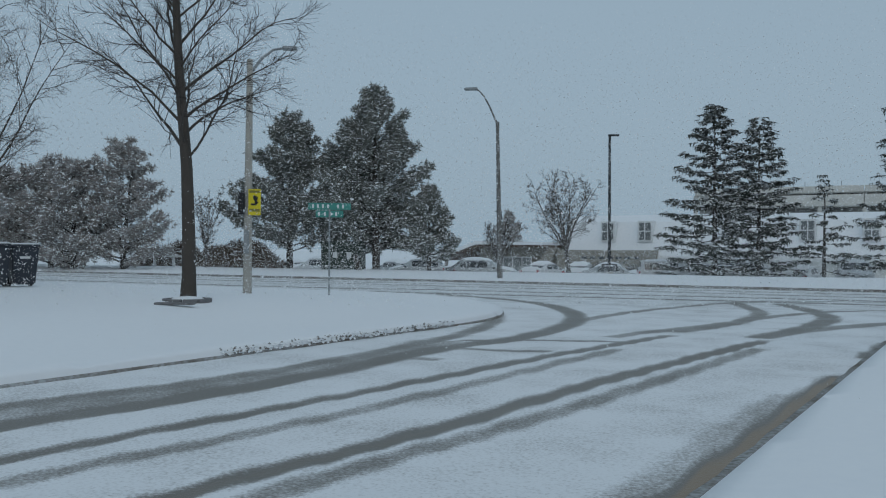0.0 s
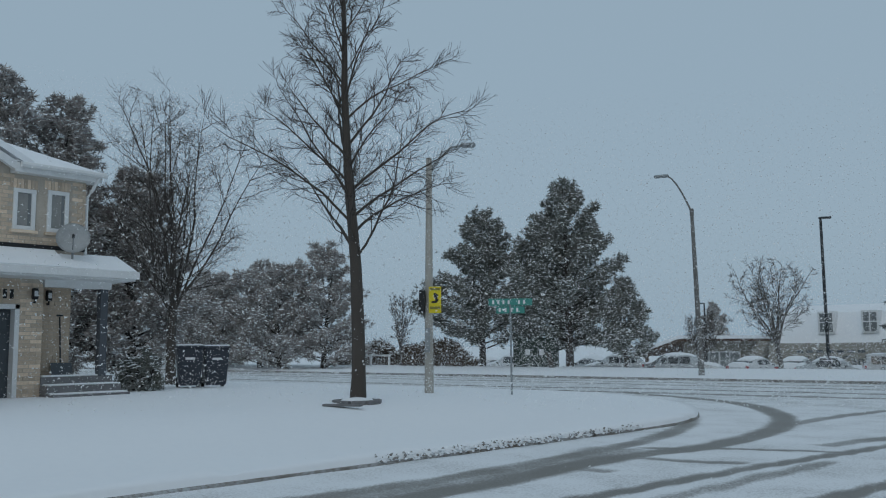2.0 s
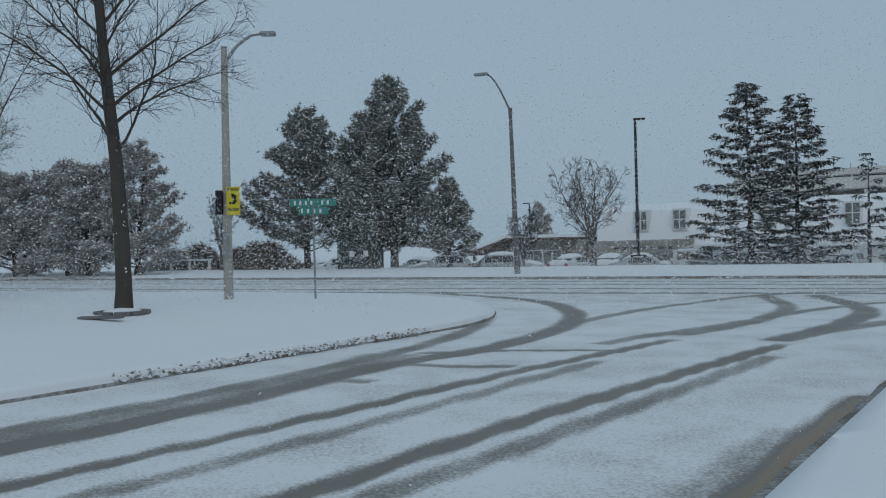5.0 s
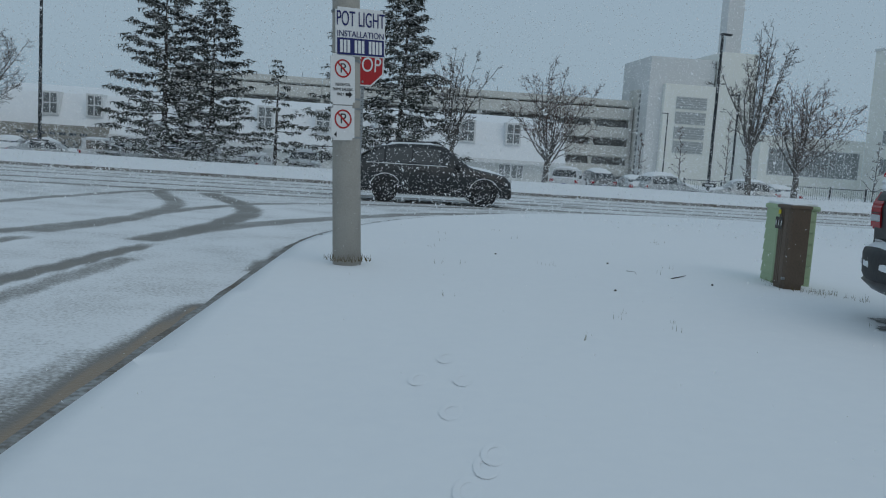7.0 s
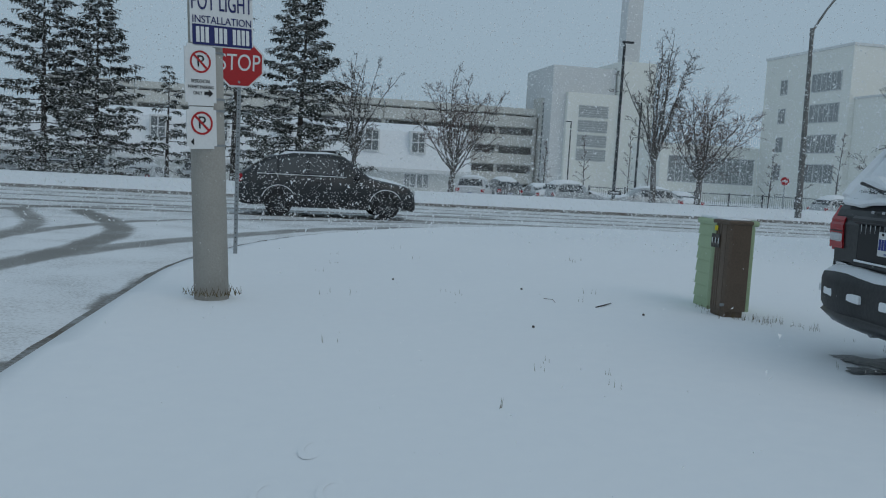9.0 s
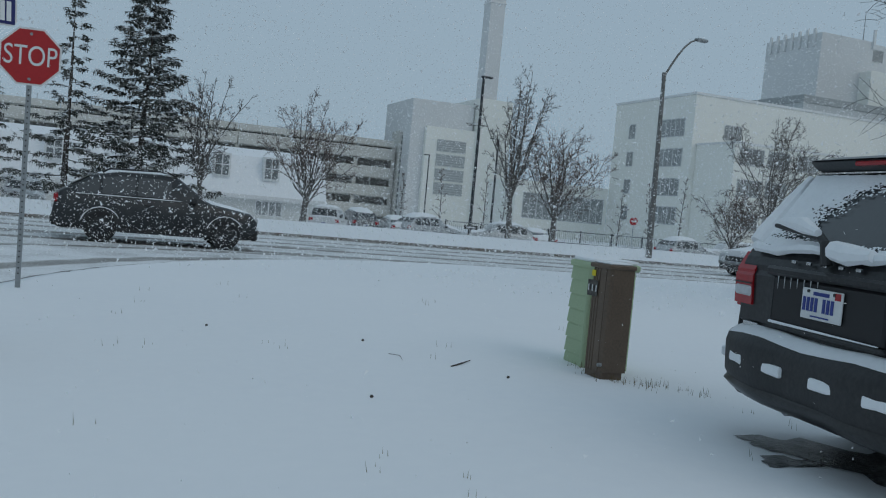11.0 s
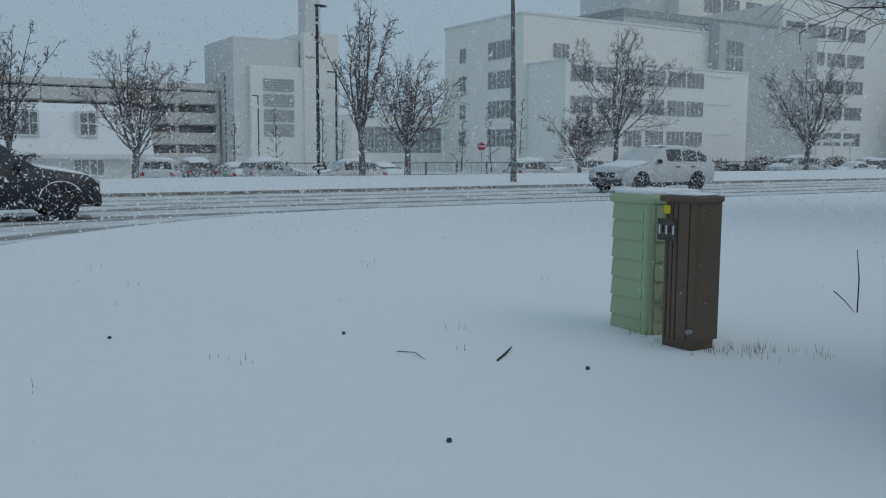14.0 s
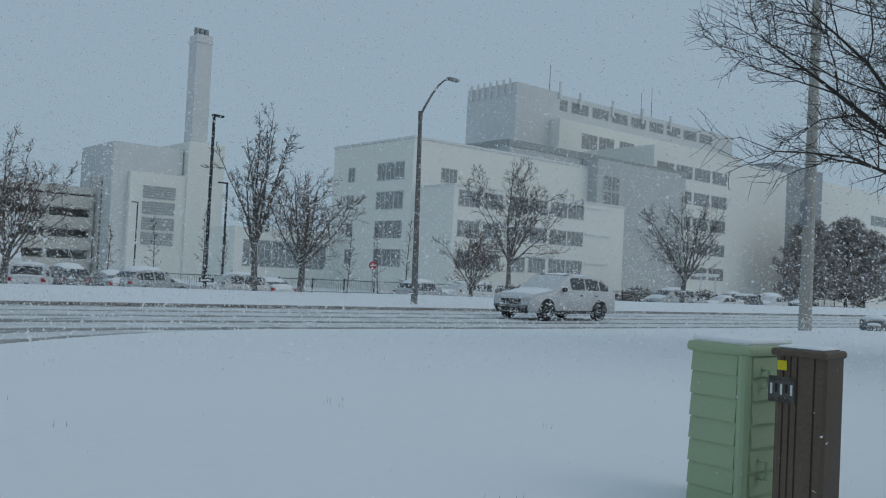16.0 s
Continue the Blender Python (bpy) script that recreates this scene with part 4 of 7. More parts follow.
def tuft_shape(seed, blades=12, droop=0.1):
    """A tuft of narrow needle blades round one point."""
    rng = np.random.default_rng(seed)
    V, F = [], []
    for k in range(blades):
        d = rng.normal(0, 1, 3)
        d[2] = d[2] * 0.6 + 0.25 - droop
        d /= np.linalg.norm(d)
        w = np.cross(d, rng.normal(0, 1, 3))
        w = w / np.linalg.norm(w) * 0.16
        b = len(V)
        V += [tuple(-w * 0.6), tuple(w * 0.6), tuple(d * rng.uniform(0.7, 1.05) + w * 0.15)]
        F.append((b, b + 1, b + 2))
    return V, F


TUFT = tuft_shape(3)
CAP_V = [(0.5 * math.cos(a) * r, 0.42 * math.sin(a) * r, 0.0) for a, r in ((0, 1), (1.1, 0.8), (2.0, 1.1), (3.1, 0.9), (4.2, 1.0), (5.3, 0.75))] + [(0, 0, 0.16)]
CAP_F = [(0, 1, 6), (1, 2, 6), (2, 3, 6), (3, 4, 6), (4, 5, 6), (5, 0, 6)]


def pine(label, m, height, radius, seed, needle=NEEDLE, low=0.12, count=1500, tuft=0.42, snowy=0.3, group="pines", sharp=0.75):
    """Broad pine: lobed crown of needle tufts on whorled limbs, snow in patches."""
    rng = np.random.default_rng(seed)
    count, tuft = count * 2.1, tuft * 0.72
    t = thing("pine_tree", label, "tree", m, group)
    wood = [limb(rng, (0, 0, -0.3), (0, 0, 1), height * 0.97, height * 0.018 + 0.06, 0.02, 0.02, 0, 8) + (9,)]
    P = []
    k = int(height * 7)
    for j in range(k):
        u = low + (0.97 - low) * ((j + rng.random()) / k)
        ln = radius * (max(0.0, 1 - (u - low) / (1 - low)) ** sharp + 0.05) * rng.uniform(0.74, 1.10)
        ln *= min(1.0, 0.72 + (u - low) * 3)
        a = j * 2.399 + rng.uniform(-0.3, 0.3)
        q, rr = limb(rng, (0, 0, u * height), (math.cos(a), math.sin(a), 0.12 + 0.5 * u), ln, 0.05 * (1.2 - u), 0.012, 0.10, 0.35, 5)
        wood.append((q, rr, 4))
        w = max(3, int(count / k * ln / radius * 1.6))
        f = 0.30 + 0.72 * rng.random(w) ** 0.7
        i = np.minimum((f * 5).astype(int), 4)
        base = q[i] + (q[i + 1] - q[i]) * (f * 5 - i)[:, None]
        P.append(base + rng.normal(0, 1, (w, 3)) * np.array([0.24, 0.24, 0.17]) * (0.5 + 0.1 * ln))
    P = np.concatenate(P)
    part_mesh("trunk", tubes_mesh("trunk", wood, BARK), t)
    part_mesh("crown", scatter_mesh("crown", *TUFT, P, tuft * rng.uniform(0.7, 1.25, len(P)), rng, needle), t)
    S = P[rng.random(len(P)) < snowy * 1.5] + np.array([0, 0, tuft * 0.3])
    part_mesh("branch_snow", scatter_mesh("branch_snow", CAP_V, CAP_F, S, tuft * rng.uniform(0.35, 0.95, len(S)), rng, SNOWCAP, tilt=rng.normal(0, 0.35, len(S))), t, "white snow lying on the branches")["kind"] = "stuff"
    return t


SPRAY_V = [(0, 0, 0), (0.10, 0.35, 0.03), (0.32, 0.55, -0.10), (0.08, 0.75, -0.04), (0, 1.05, -0.16), (-0.09, 0.72, -0.05), (-0.30, 0.5, -0.12), (-0.10, 0.3, 0.03), (0.05, 0.5, -0.30), (-0.05, 0.8, -0.36)]
SPRAY_F = [(0, 1, 7), (1, 2, 3), (1, 3, 7), (3, 5, 7), (3, 4, 5), (5, 6, 7), (1, 8, 7), (3, 9, 5)]


def spruce(label, m, height, radius, seed, sparse=1.0, low=0.06, snowy=0.35, group="spruces", top_bare=0.0, gap=0.0):
    """Spire-shaped spruce: tiers of drooping boughs with hanging sprays."""
    rng = np.random.default_rng(seed)
    t = thing("spruce_tree", label, "tree", m, group)
    wood = [limb(rng, (0, 0, -0.3), (0, 0, 1), height, height * 0.013 + 0.05, 0.012, 0.006, 0, 8) + (8,)]
    pos, yaws = [], []
    k = int(height * 6.5 * sparse)
    for j in range(k):
        u = low + (1 - low) * ((j + rng.random()) / k)
        if rng.random() < gap:
            continue
        ln = radius * (1 - u) ** 0.85 * rng.uniform(0.65, 1.15) + 0.12
        if top_bare and u > 1 - top_bare:
            ln *= 0.6
        a = j * 2.399 + rng.uniform(-0.35, 0.35)
        q, rr = limb(rng, (0, 0, u * height), (math.cos(a), math.sin(a), 0.10 - 0.45 * (1 - u)), ln, 0.035 * (1.15 - u), 0.008, 0.05, 0.42, 5)
        wood.append((q, rr, 3))
        w = int(6 + 12 * ln * (0.35 if top_bare and u > 1 - top_bare else 1.0))
        f = 0.18 + 0.84 * rng.random(w)
        i = np.minimum((f * 5).astype(int), 4)
        pos.append(q[i] + (q[i + 1] - q[i]) * (f * 5 - i)[:, None] + rng.normal(0, 0.05, (w, 3)))
        yaws.append(np.full(w, a - math.pi / 2) + rng.choice([-0.75, 0.75, 0.0], w) + rng.normal(0, 0.25, w))
    P, Yw = np.concatenate(pos), np.concatenate(yaws)
    v = np.array(SPRAY_V)[None] * (rng.uniform(0.38, 0.72, len(P)) * (0.6 + 0.13 * radius))[:, None, None]
    c, s = np.cos(Yw)[:, None], np.sin(Yw)[:, None]
    V = np.stack([v[..., 0] * c - v[..., 1] * s, v[..., 0] * s + v[..., 1] * c, v[..., 2]], -1) + P[:, None, :]
    F = (np.array(SPRAY_F)[None] + (np.arange(len(P)) * len(SPRAY_V))[:, None, None]).reshape(-1, 3)
    me = quick_mesh("crown", V.reshape(-1, 3), F, NEEDLE2)
    part_mesh("trunk", tubes_mesh("trunk", wood, BARK), t)
    part_mesh("crown", me, t)
    pick = rng.random(len(P)) < snowy
    S = P[pick] + np.array([0, 0, 0.03]) + np.stack([-np.sin(Yw[pick]), np.cos(Yw[pick]), 0 * Yw[pick]], -1) * 0.12
    part_mesh("branch_snow", scatter_mesh("branch_snow", CAP_V, CAP_F, S, rng.uniform(0.18, 0.42, len(S)), rng, SNOWCAP, tilt=rng.normal(0, 0.3, len(S))), t, "white snow lying on the boughs")["kind"] = "stuff"
    return t


def bush(name, label, m, size, seed, material, count=500, tuft=0.3, snowy=0.25, group="bushes", stems=True):
    rng = np.random.default_rng(seed)
    t = thing(name, label, "bush", m, group)
    u = rng.normal(0, 1, (count, 3))
    u /= np.linalg.norm(u, axis=1)[:, None]
    u[:, 2] = np.abs(u[:, 2])
    P = u * (0.55 + 0.45 * rng.random((count, 1)) ** 0.5) * np.array(size) * (1 + 0.15 * np.sin(5 * u[:, :1] + 4 * u[:, 1:2]))
    part_mesh("foliage", scatter_mesh("foliage", *TUFT, P, tuft * rng.uniform(0.6, 1.2, count), rng, material), t)
    fine = []
    for k in range(40):
        a, b = rng.uniform(0, 6.28), rng.uniform(0.2, 1.0)
        fine.append(limb(rng, (0.2 * size[0] * math.cos(a), 0.2 * size[1] * math.sin(a), -0.1), (math.cos(a) * b * size[0], math.sin(a) * b * size[1], size[2]), max(size) * 0.7, 0.018, 0.006, 0.1, 0.1, 4) + (4,))
    part_mesh("brushwood", tubes_mesh("brushwood", fine, TWIG), t)["kind"] = "stuff"
    S = P[(u[:, 2] > 0.35) & (rng.random(count) < snowy * 2)] + np.array([0, 0, tuft * 0.3])
    if len(S):
        part_mesh("branch_snow", scatter_mesh("branch_snow", CAP_V, CAP_F, S, tuft * rng.uniform(0.5, 1.3, len(S)), rng, SNOWCAP), t, "snow lying on top")["kind"] = "stuff"
    return t


def gz(x, y):
    """Height of the ground at a place."""
    x, y = np.array(float(x)), np.array(float(y))
    if y > FAR:
        return float(far_z(x, y)) if y < 60 else -1.1
    if inside_east(x, y) > 0:
        return float(east_z(x, y))
    if inside_west(x, y) > 0:
        return float(west_z(x, y))
    return ROAD_Z


# the corner lawn and behind the house
bare_tree("bare_tree", "tall leafless street tree with a straight dark trunk", pose(-11.85, 12.15, gz(-11.85, 12.15), 0, 0, 40), 9.5, 17, 0.13, 3.1, "leader", TWIG, 0.29, 1.5, thin=0.0042)
bare_tree("bare_tree", "broad leafless tree with many rising limbs beside the bins", pose(-26.2, 17.0, gz(-26.2, 17), 0, 0, 15), 10.2, 23, 0.15, 3.9, "vase", FARTWIG, 0.26, 1.3, thin=0.0046)
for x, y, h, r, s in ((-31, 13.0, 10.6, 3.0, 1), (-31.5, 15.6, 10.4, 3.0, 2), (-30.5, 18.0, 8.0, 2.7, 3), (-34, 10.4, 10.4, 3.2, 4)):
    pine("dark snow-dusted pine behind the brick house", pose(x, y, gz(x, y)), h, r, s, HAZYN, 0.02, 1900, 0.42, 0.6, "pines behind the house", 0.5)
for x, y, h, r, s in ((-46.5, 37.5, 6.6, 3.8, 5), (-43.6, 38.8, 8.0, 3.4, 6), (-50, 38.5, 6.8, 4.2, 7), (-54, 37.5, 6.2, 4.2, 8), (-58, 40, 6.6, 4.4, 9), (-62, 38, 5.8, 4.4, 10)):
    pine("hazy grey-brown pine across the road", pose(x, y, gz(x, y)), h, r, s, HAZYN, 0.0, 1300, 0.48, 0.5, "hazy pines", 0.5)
# pines across the road
for x, y, h, r, s in ((-36.0, 46, 10.3, 5.0, 31), (-31.2, 47, 10.0, 4.2, 32), (-28.9, 45.5, 11.4, 5.0, 33), (-25.4, 46, 5.2, 2.2, 34)):
    pine("large dark pine dusted with snow", pose(x, y, gz(x, y)), h, r, s, NEEDLE, 0.10, 3200 if r > 3 else 900, 0.44, 0.5, "pines across the road", 0.8)
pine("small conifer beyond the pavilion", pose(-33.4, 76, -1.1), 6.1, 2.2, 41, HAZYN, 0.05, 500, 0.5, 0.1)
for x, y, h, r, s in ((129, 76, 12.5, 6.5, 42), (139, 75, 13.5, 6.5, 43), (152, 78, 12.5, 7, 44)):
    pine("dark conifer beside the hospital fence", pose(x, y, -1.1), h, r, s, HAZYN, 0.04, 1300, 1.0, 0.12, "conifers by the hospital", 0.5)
# spruces along the car park
spruce("dark spire-shaped spruce carrying snow", pose(-9.7, 52, gz(-9.7, 52)), 10.6, 4.2, 51, 1.25)
spruce("dark spire-shaped spruce carrying snow", pose(-7.4, 53, gz(-7.4, 53)), 9.8, 3.9, 52, 1.25)
spruce("thin young spruce with sparse boughs", pose(-4.0, 54, gz(-4, 54)), 6.5, 2.1, 53, 0.7, 0.14, 0.3, top_bare=0.45, gap=0.2)
spruce("thin spruce with a bare spindly top", pose(-0.5, 52.4, gz(-.5, 52)), 10.3, 2.8, 54, 0.7, 0.10, 0.3, top_bare=0.5, gap=0.15)
spruce("tall dense spruce carrying snow", pose(2.8, 52, gz(2.8, 52)), 11.4, 3.7, 55, 1.7, 0.04)
# leafless trees along the far verge
FARTREES = [(-17.2, 48, 6.5, 0.13, 2.5, 61, "vase", TWIG), (5.8, 50, 7.6, 0.12, 1.5, 62, "vase", TWIG), (10.7, 50, 6.5, 0.16, 2.9, 63, "vase", REDTWIG), (20.2, 46, 8.3, 0.14, 1.9, 64, "vase", TWIG), (22.8, 46.3, 5.9, 0.15, 2.9, 65, "vase", REDTWIG), (37.0, 50, 4.9, 0.13, 2.4, 66, "vase", REDTWIG), (36.2, 46, 8.2, 0.14, 3.2, 67, "vase", TWIG), (61.8, 52, 9.6, 0.2, 4.2, 68, "vase", TWIG), (-39.6, 42, 5.2, 0.08, 1.1, 69, "vase", TWIG), (-23.5, 52, 4.5, 0.08, 1.5, 70, "vase", TWIG)]
for x, y, h, r, c, s, style, tw in FARTREES:
    bare_tree("bare_tree", "leafless reddish ornamental tree on the far verge" if tw is REDTWIG else "leafless tree on the snowy far verge", pose(x, y, gz(x, y), 0, 0, s * 40), h, s, r, c, style, tw if tw is REDTWIG else FARTWIG, 0.26 if style == "vase" else 0.2, 1.0, "bare trees on the far verge", 0.009, bark=FARBARK)
for k, (x, y) in enumerate(((44, 74), (48, 75), (52, 76), (28, 88), (33, 90), (37, 88), (41, 92))):
    bare_tree("sapling", "slim leafless sapling before the hospital", pose(x, y, -1.1, 0, 0, k * 50), 5.5 + (k % 3), 80 + k, 0.06, 1.2, "leader", REDTWIG, 0.2, 0.6, "saplings", 0.016, bark=FARBARK)
# near tree by the right-hand drive
bare_tree("bare_tree", "large leafless tree with low spreading limbs", pose(18.0, 14.9, gz(18.0, 14.9), 0, 0, 75), 9.5, 93, 0.26, 5.2, "vase", TWIG, 0.22, 1.6, thin=0.0055)
# bushes
bush("bush", "brown leafless bush by the verge", pose(-38.0, 44, gz(-38, 44)), (3.0, 1.5, 1.5), 71, HEDGE, 900, 0.4, 0.05)
bush("hedge", "snow-topped hedge behind a low white rail", pose(-45.5, 45, gz(-45, 45)), (3.6, 1.6, 1.6), 72, HEDGE, 900, 0.4, 0.35)
bush("hedge", "snow-topped hedge behind a low white rail", pose(-41.0, 46, gz(-41, 46)), (2.6, 1.4, 1.7), 73, HEDGE, 700, 0.4, 0.3)
bush("bush", "dark rounded bush beside the porch steps", pose(-19.6, 12.15, gz(-19.6, 12.1)), (0.55, 0.6, 0.95), 74, NEEDLE, 420, 0.14, 0.3)
for k in range(6):
    bush("bush", "reddish brushwood along the fence", pose(62 + k * 6.5, 71.5, -1.1), (3.0, 1.2, 1.3 + 0.3 * (k % 2)), 75 + k, HEDGE, 300, 0.5, 0.2, "brushwood by the fence")

# ---- cars ----
PAINT = {}


def paint(name, color, metal=0.3):
    if name not in PAINT:
        PAINT[name] = mat("paint_" + name, color, 0.32, metal, var=0.2, scale=3.5, bump=0.02, fine=45, tint=tuple(0.7 * c + 0.05 for c in color), spec=0.5)
    return PAINT[name]


# top line (fraction of the length from the nose, height), start and end of the cabin
SHAPES = {
    "crossover": ([(0, .48), (.012, .74), (.05, .88), (.24, 1.03), (.275, 1.08), (.41, 1.53), (.50, 1.60), (.70, 1.58), (.82, 1.48), (.93, 1.18), (.985, 1.02), (1, .55)], .265, .955, 1.02, (.175, .775)),
    "suv": ([(0, .50), (.015, .78), (.06, .90), (.25, 1.06), (.29, 1.12), (.42, 1.58), (.50, 1.66), (.75, 1.65), (.86, 1.58), (.955, 1.16), (.985, 1.0), (1, .55)], .27, .96, 1.03, (.165, .775)),
    "sedan": ([(0, .48), (.015, .68), (.08, .78), (.27, .93), (.30, .97), (.43, 1.36), (.52, 1.43), (.66, 1.40), (.76, 1.27), (.88, 1.05), (.975, 1.0), (1, .55)], .28, .88, .93, (.17, .775)),
    "van": ([(0, .50), (.015, .80), (.06, .92), (.17, 1.08), (.21, 1.14), (.36, 1.64), (.48, 1.74), (.85, 1.72), (.92, 1.62), (.965, 1.15), (.985, .95), (1, .55)], .19, .97, 1.05, (.175, .80)),
    "jeep": ([(0, .55), (.015, .95), (.04, 1.02), (.27, 1.12), (.30, 1.16), (.36, 1.60), (.42, 1.72), (.92, 1.74), (.955, 1.68), (.975, 1.15), (.99, 1.0), (1, .6)], .28, .985, 1.10, (.165, .80)),
    "pickup": ([(0, .6), (.015, 1.0), (.04, 1.10), (.25, 1.18), (.28, 1.22), (.36, 1.75), (.42, 1.86), (.58, 1.85), (.62, 1.72), (.66, 1.2), (.985, 1.18), (1, .7)], .26, .66, 1.18, (.17, .78)),
}


def car(name, label, m, shape, L, W, colour, group="", snow=0.0, rim=RIM, sub=5, lights=True):
    """A car with its nose towards +x, on wheels at z 0."""
    top, c0, c1, belt, axles = SHAPES[shape]
    col = PAINT[colour]
    t = thing(name, label, "car", m, group)
    fx = np.array([a for a, _ in top])
    fz = np.array([b for _, b in top])
    st = []
    for a, b in zip(fx[:-1], fx[1:]):
        st += list(a + (b - a) * np.arange(3) / 3)
    st = np.array(st + [1.0])
    zt = np.interp(st, fx, fz)

    def ring(f, z):
        x = L * (0.5 - f)
        end = min(1.0, (f / 0.05) ** 0.5 if f < 0.05 else 1.0, ((1 - f) / 0.04) ** 0.5 if f > 0.96 else 1.0)
        w = W / 2 * (0.80 + 0.20 * end)
        bz = min(belt, z - 0.04)
        roof = max(0.0, (z - belt) / 0.6)
        wt = w * (0.96 - 0.20 * min(1, roof))
        zb = 0.26 + 0.12 * (1 - end)
        return [(x, w * 0.86, zb), (x, w * 0.985, zb + 0.12), (x, w, 0.55 * bz + 0.15), (x, w * 0.985, bz - 0.02), (x, w * 0.955, bz), (x, wt + 0.02, z - 0.06), (x, wt * 0.90, z - 0.012), (x, wt * 0.5, z + 0.012), (x, 0, z + 0.018)]
    V, F = [], []
    rings = []
    for f, z in zip(st, zt):
        r = ring(f, z)
        full = r + [(x, -y, q) for x, y, q in r[-2::-1]]
        rings.append([len(V) + k for k in range(len(full))])
        V += full
    n = len(rings[0])
    for a, b in zip(rings, rings[1:]):
        for k in range(n - 1):
            F.append((a[k], b[k], b[k + 1], a[k + 1]))
        F.append((a[n - 1], b[n - 1], b[0], a[0]))
    F += [tuple(rings[0]), tuple(rings[-1][::-1])]
    me = mesh_from(V, F, "body", col, True)
    part_mesh("body", me, t)
    # glass, a little proud of the body
    cols = np.linspace(c0 + 0.045, c1 - (0.05 if shape != "sedan" else 0.10), 13)

    def side_pane(f0, f1, sgn):
        bm = bmesh.new()
        rows = []
        for f in np.linspace(f0, f1, 5):
            r = ring(f, float(np.interp(f, fx, fz)))
            lo, hi = Vector(r[4]), Vector(r[5])
            if hi.z - lo.z < 0.1:
                hi = lo + Vector((0, 0, 0.1))
            a, b = lo.lerp(hi, 0.10), lo.lerp(hi, 0.90)
            rows.append([bm.verts.new((q.x, sgn * (q.y + 0.008), q.z)) for q in (a, b)])
        for r, s in zip(rows, rows[1:]):
            bm.faces.new((r[0], r[1], s[1], s[0]))
        return bm
    span = c1 - c0
    for sgn in (1, -1):
        cut = [(c0 + 0.27 * span, c0 + 0.50 * span), (c0 + 0.52 * span, c0 + 0.74 * span), (c0 + 0.76 * span, c0 + 0.90 * span)]
        if shape == "sedan":
            cut = [(c0 + 0.22 * span, c0 + 0.47 * span), (c0 + 0.49 * span, c0 + 0.74 * span)]
        for f0, f1 in cut:
            part("side_window", side_pane(f0, f1, sgn), CARGLASS, t)

    def slope_pane(f0, f1, nm):
        bm = bmesh.new()
        rows = []
        for f in np.linspace(f0, f1, 4):
            z = float(np.interp(f, fx, fz))
            r = ring(f, z)
            w = r[6][1]
            d = 0.012
            rows.append([bm.verts.new((r[6][0] + (d if nm == "windscreen" else -d), q, z + (0.018 if abs(q) < w * 0.3 else 0.004) + d * 0.6)) for q in (-w, -w / 2, 0, w / 2, w)])
        for r, s in zip(rows, rows[1:]):
            for k in range(4):
                bm.faces.new((r[k], s[k], s[k + 1], r[k + 1]))
        return part(nm, bm, CARGLASS, t, smooth=True)
    i = next(k for k, q in enumerate(top) if q[0] >= c0 + 0.02)
    slope_pane(top[i][0] + 0.012, top[i + 1][0] - 0.01 if top[i + 1][0] - top[i][0] > 0.05 else top[i + 1][0], "windscreen")
    j = {"suv": (.872, .945), "crossover": (.83, .925), "sedan": (.69, .865), "van": (.925, .962), "jeep": (.957, .972), "pickup": (.625, .655)}[shape]
    slope_pane(*j, "rear_window")
    # wheels
    R = 0.345 if shape != "sedan" else 0.325
    if "tyre" not in CARMESH:
        bm = bmesh.new()
        prof = [(0.62, 0.11), (0.66, 0.125), (0.93, 0.12), (1.0, 0.09), (1.0, -0.09), (0.93, -0.12), (0.66, -0.125), (0.62, -0.11)]
        rs = []
        for k in range(24):
            a = 2 * math.pi * k / 24
            rs.append([bm.verts.new((q * math.cos(a), y, q * math.sin(a))) for q, y in prof])
        for k in range(24):
            a, b = rs[k], rs[(k + 1) % 24]
            for u in range(len(prof)):
                bm.faces.new((a[u], a[(u + 1) % len(prof)], b[(u + 1) % len(prof)], b[u]))
        me = bpy.data.meshes.new("tyre")
        bm.to_mesh(me)
        bm.free()
        me.materials.append(TYRE)
        CARMESH["tyre"] = me
        bm = bmesh.new()
        tube([(0, -0.06, 0), (0, 0.06, 0)], [0.64, 0.64], 20, bm)
        for k in range(10):
            a = 2 * math.pi * k / 10
            sp = box(0.10, 0.60, 0.06, 0.10, -0.05, 0.05)
            sp.transform(Matrix.Rotation(a, 4, 'Y'))
            tmp = bpy.data.meshes.new("tmp")
            sp.to_mesh(tmp)
            sp.transform(Matrix.Scale(-1, 4, (0, 1, 0)))
            bm.from_mesh(tmp)
            sp.to_mesh(tmp)
            bm.from_mesh(tmp)
            sp.free()
        tube([(0, -0.11, 0), (0, 0.11, 0)], [0.14, 0.14], 12, bm)
        me = bpy.data.meshes.new("rim")
        bm.to_mesh(me)
        bm.free()
        CARMESH["rim"] = me
    if rim.name not in CARMESH:
        CARMESH[rim.name] = CARMESH["rim"].copy()
        CARMESH[rim.name].materials.clear()
        CARMESH[rim.name].materials.append(rim)
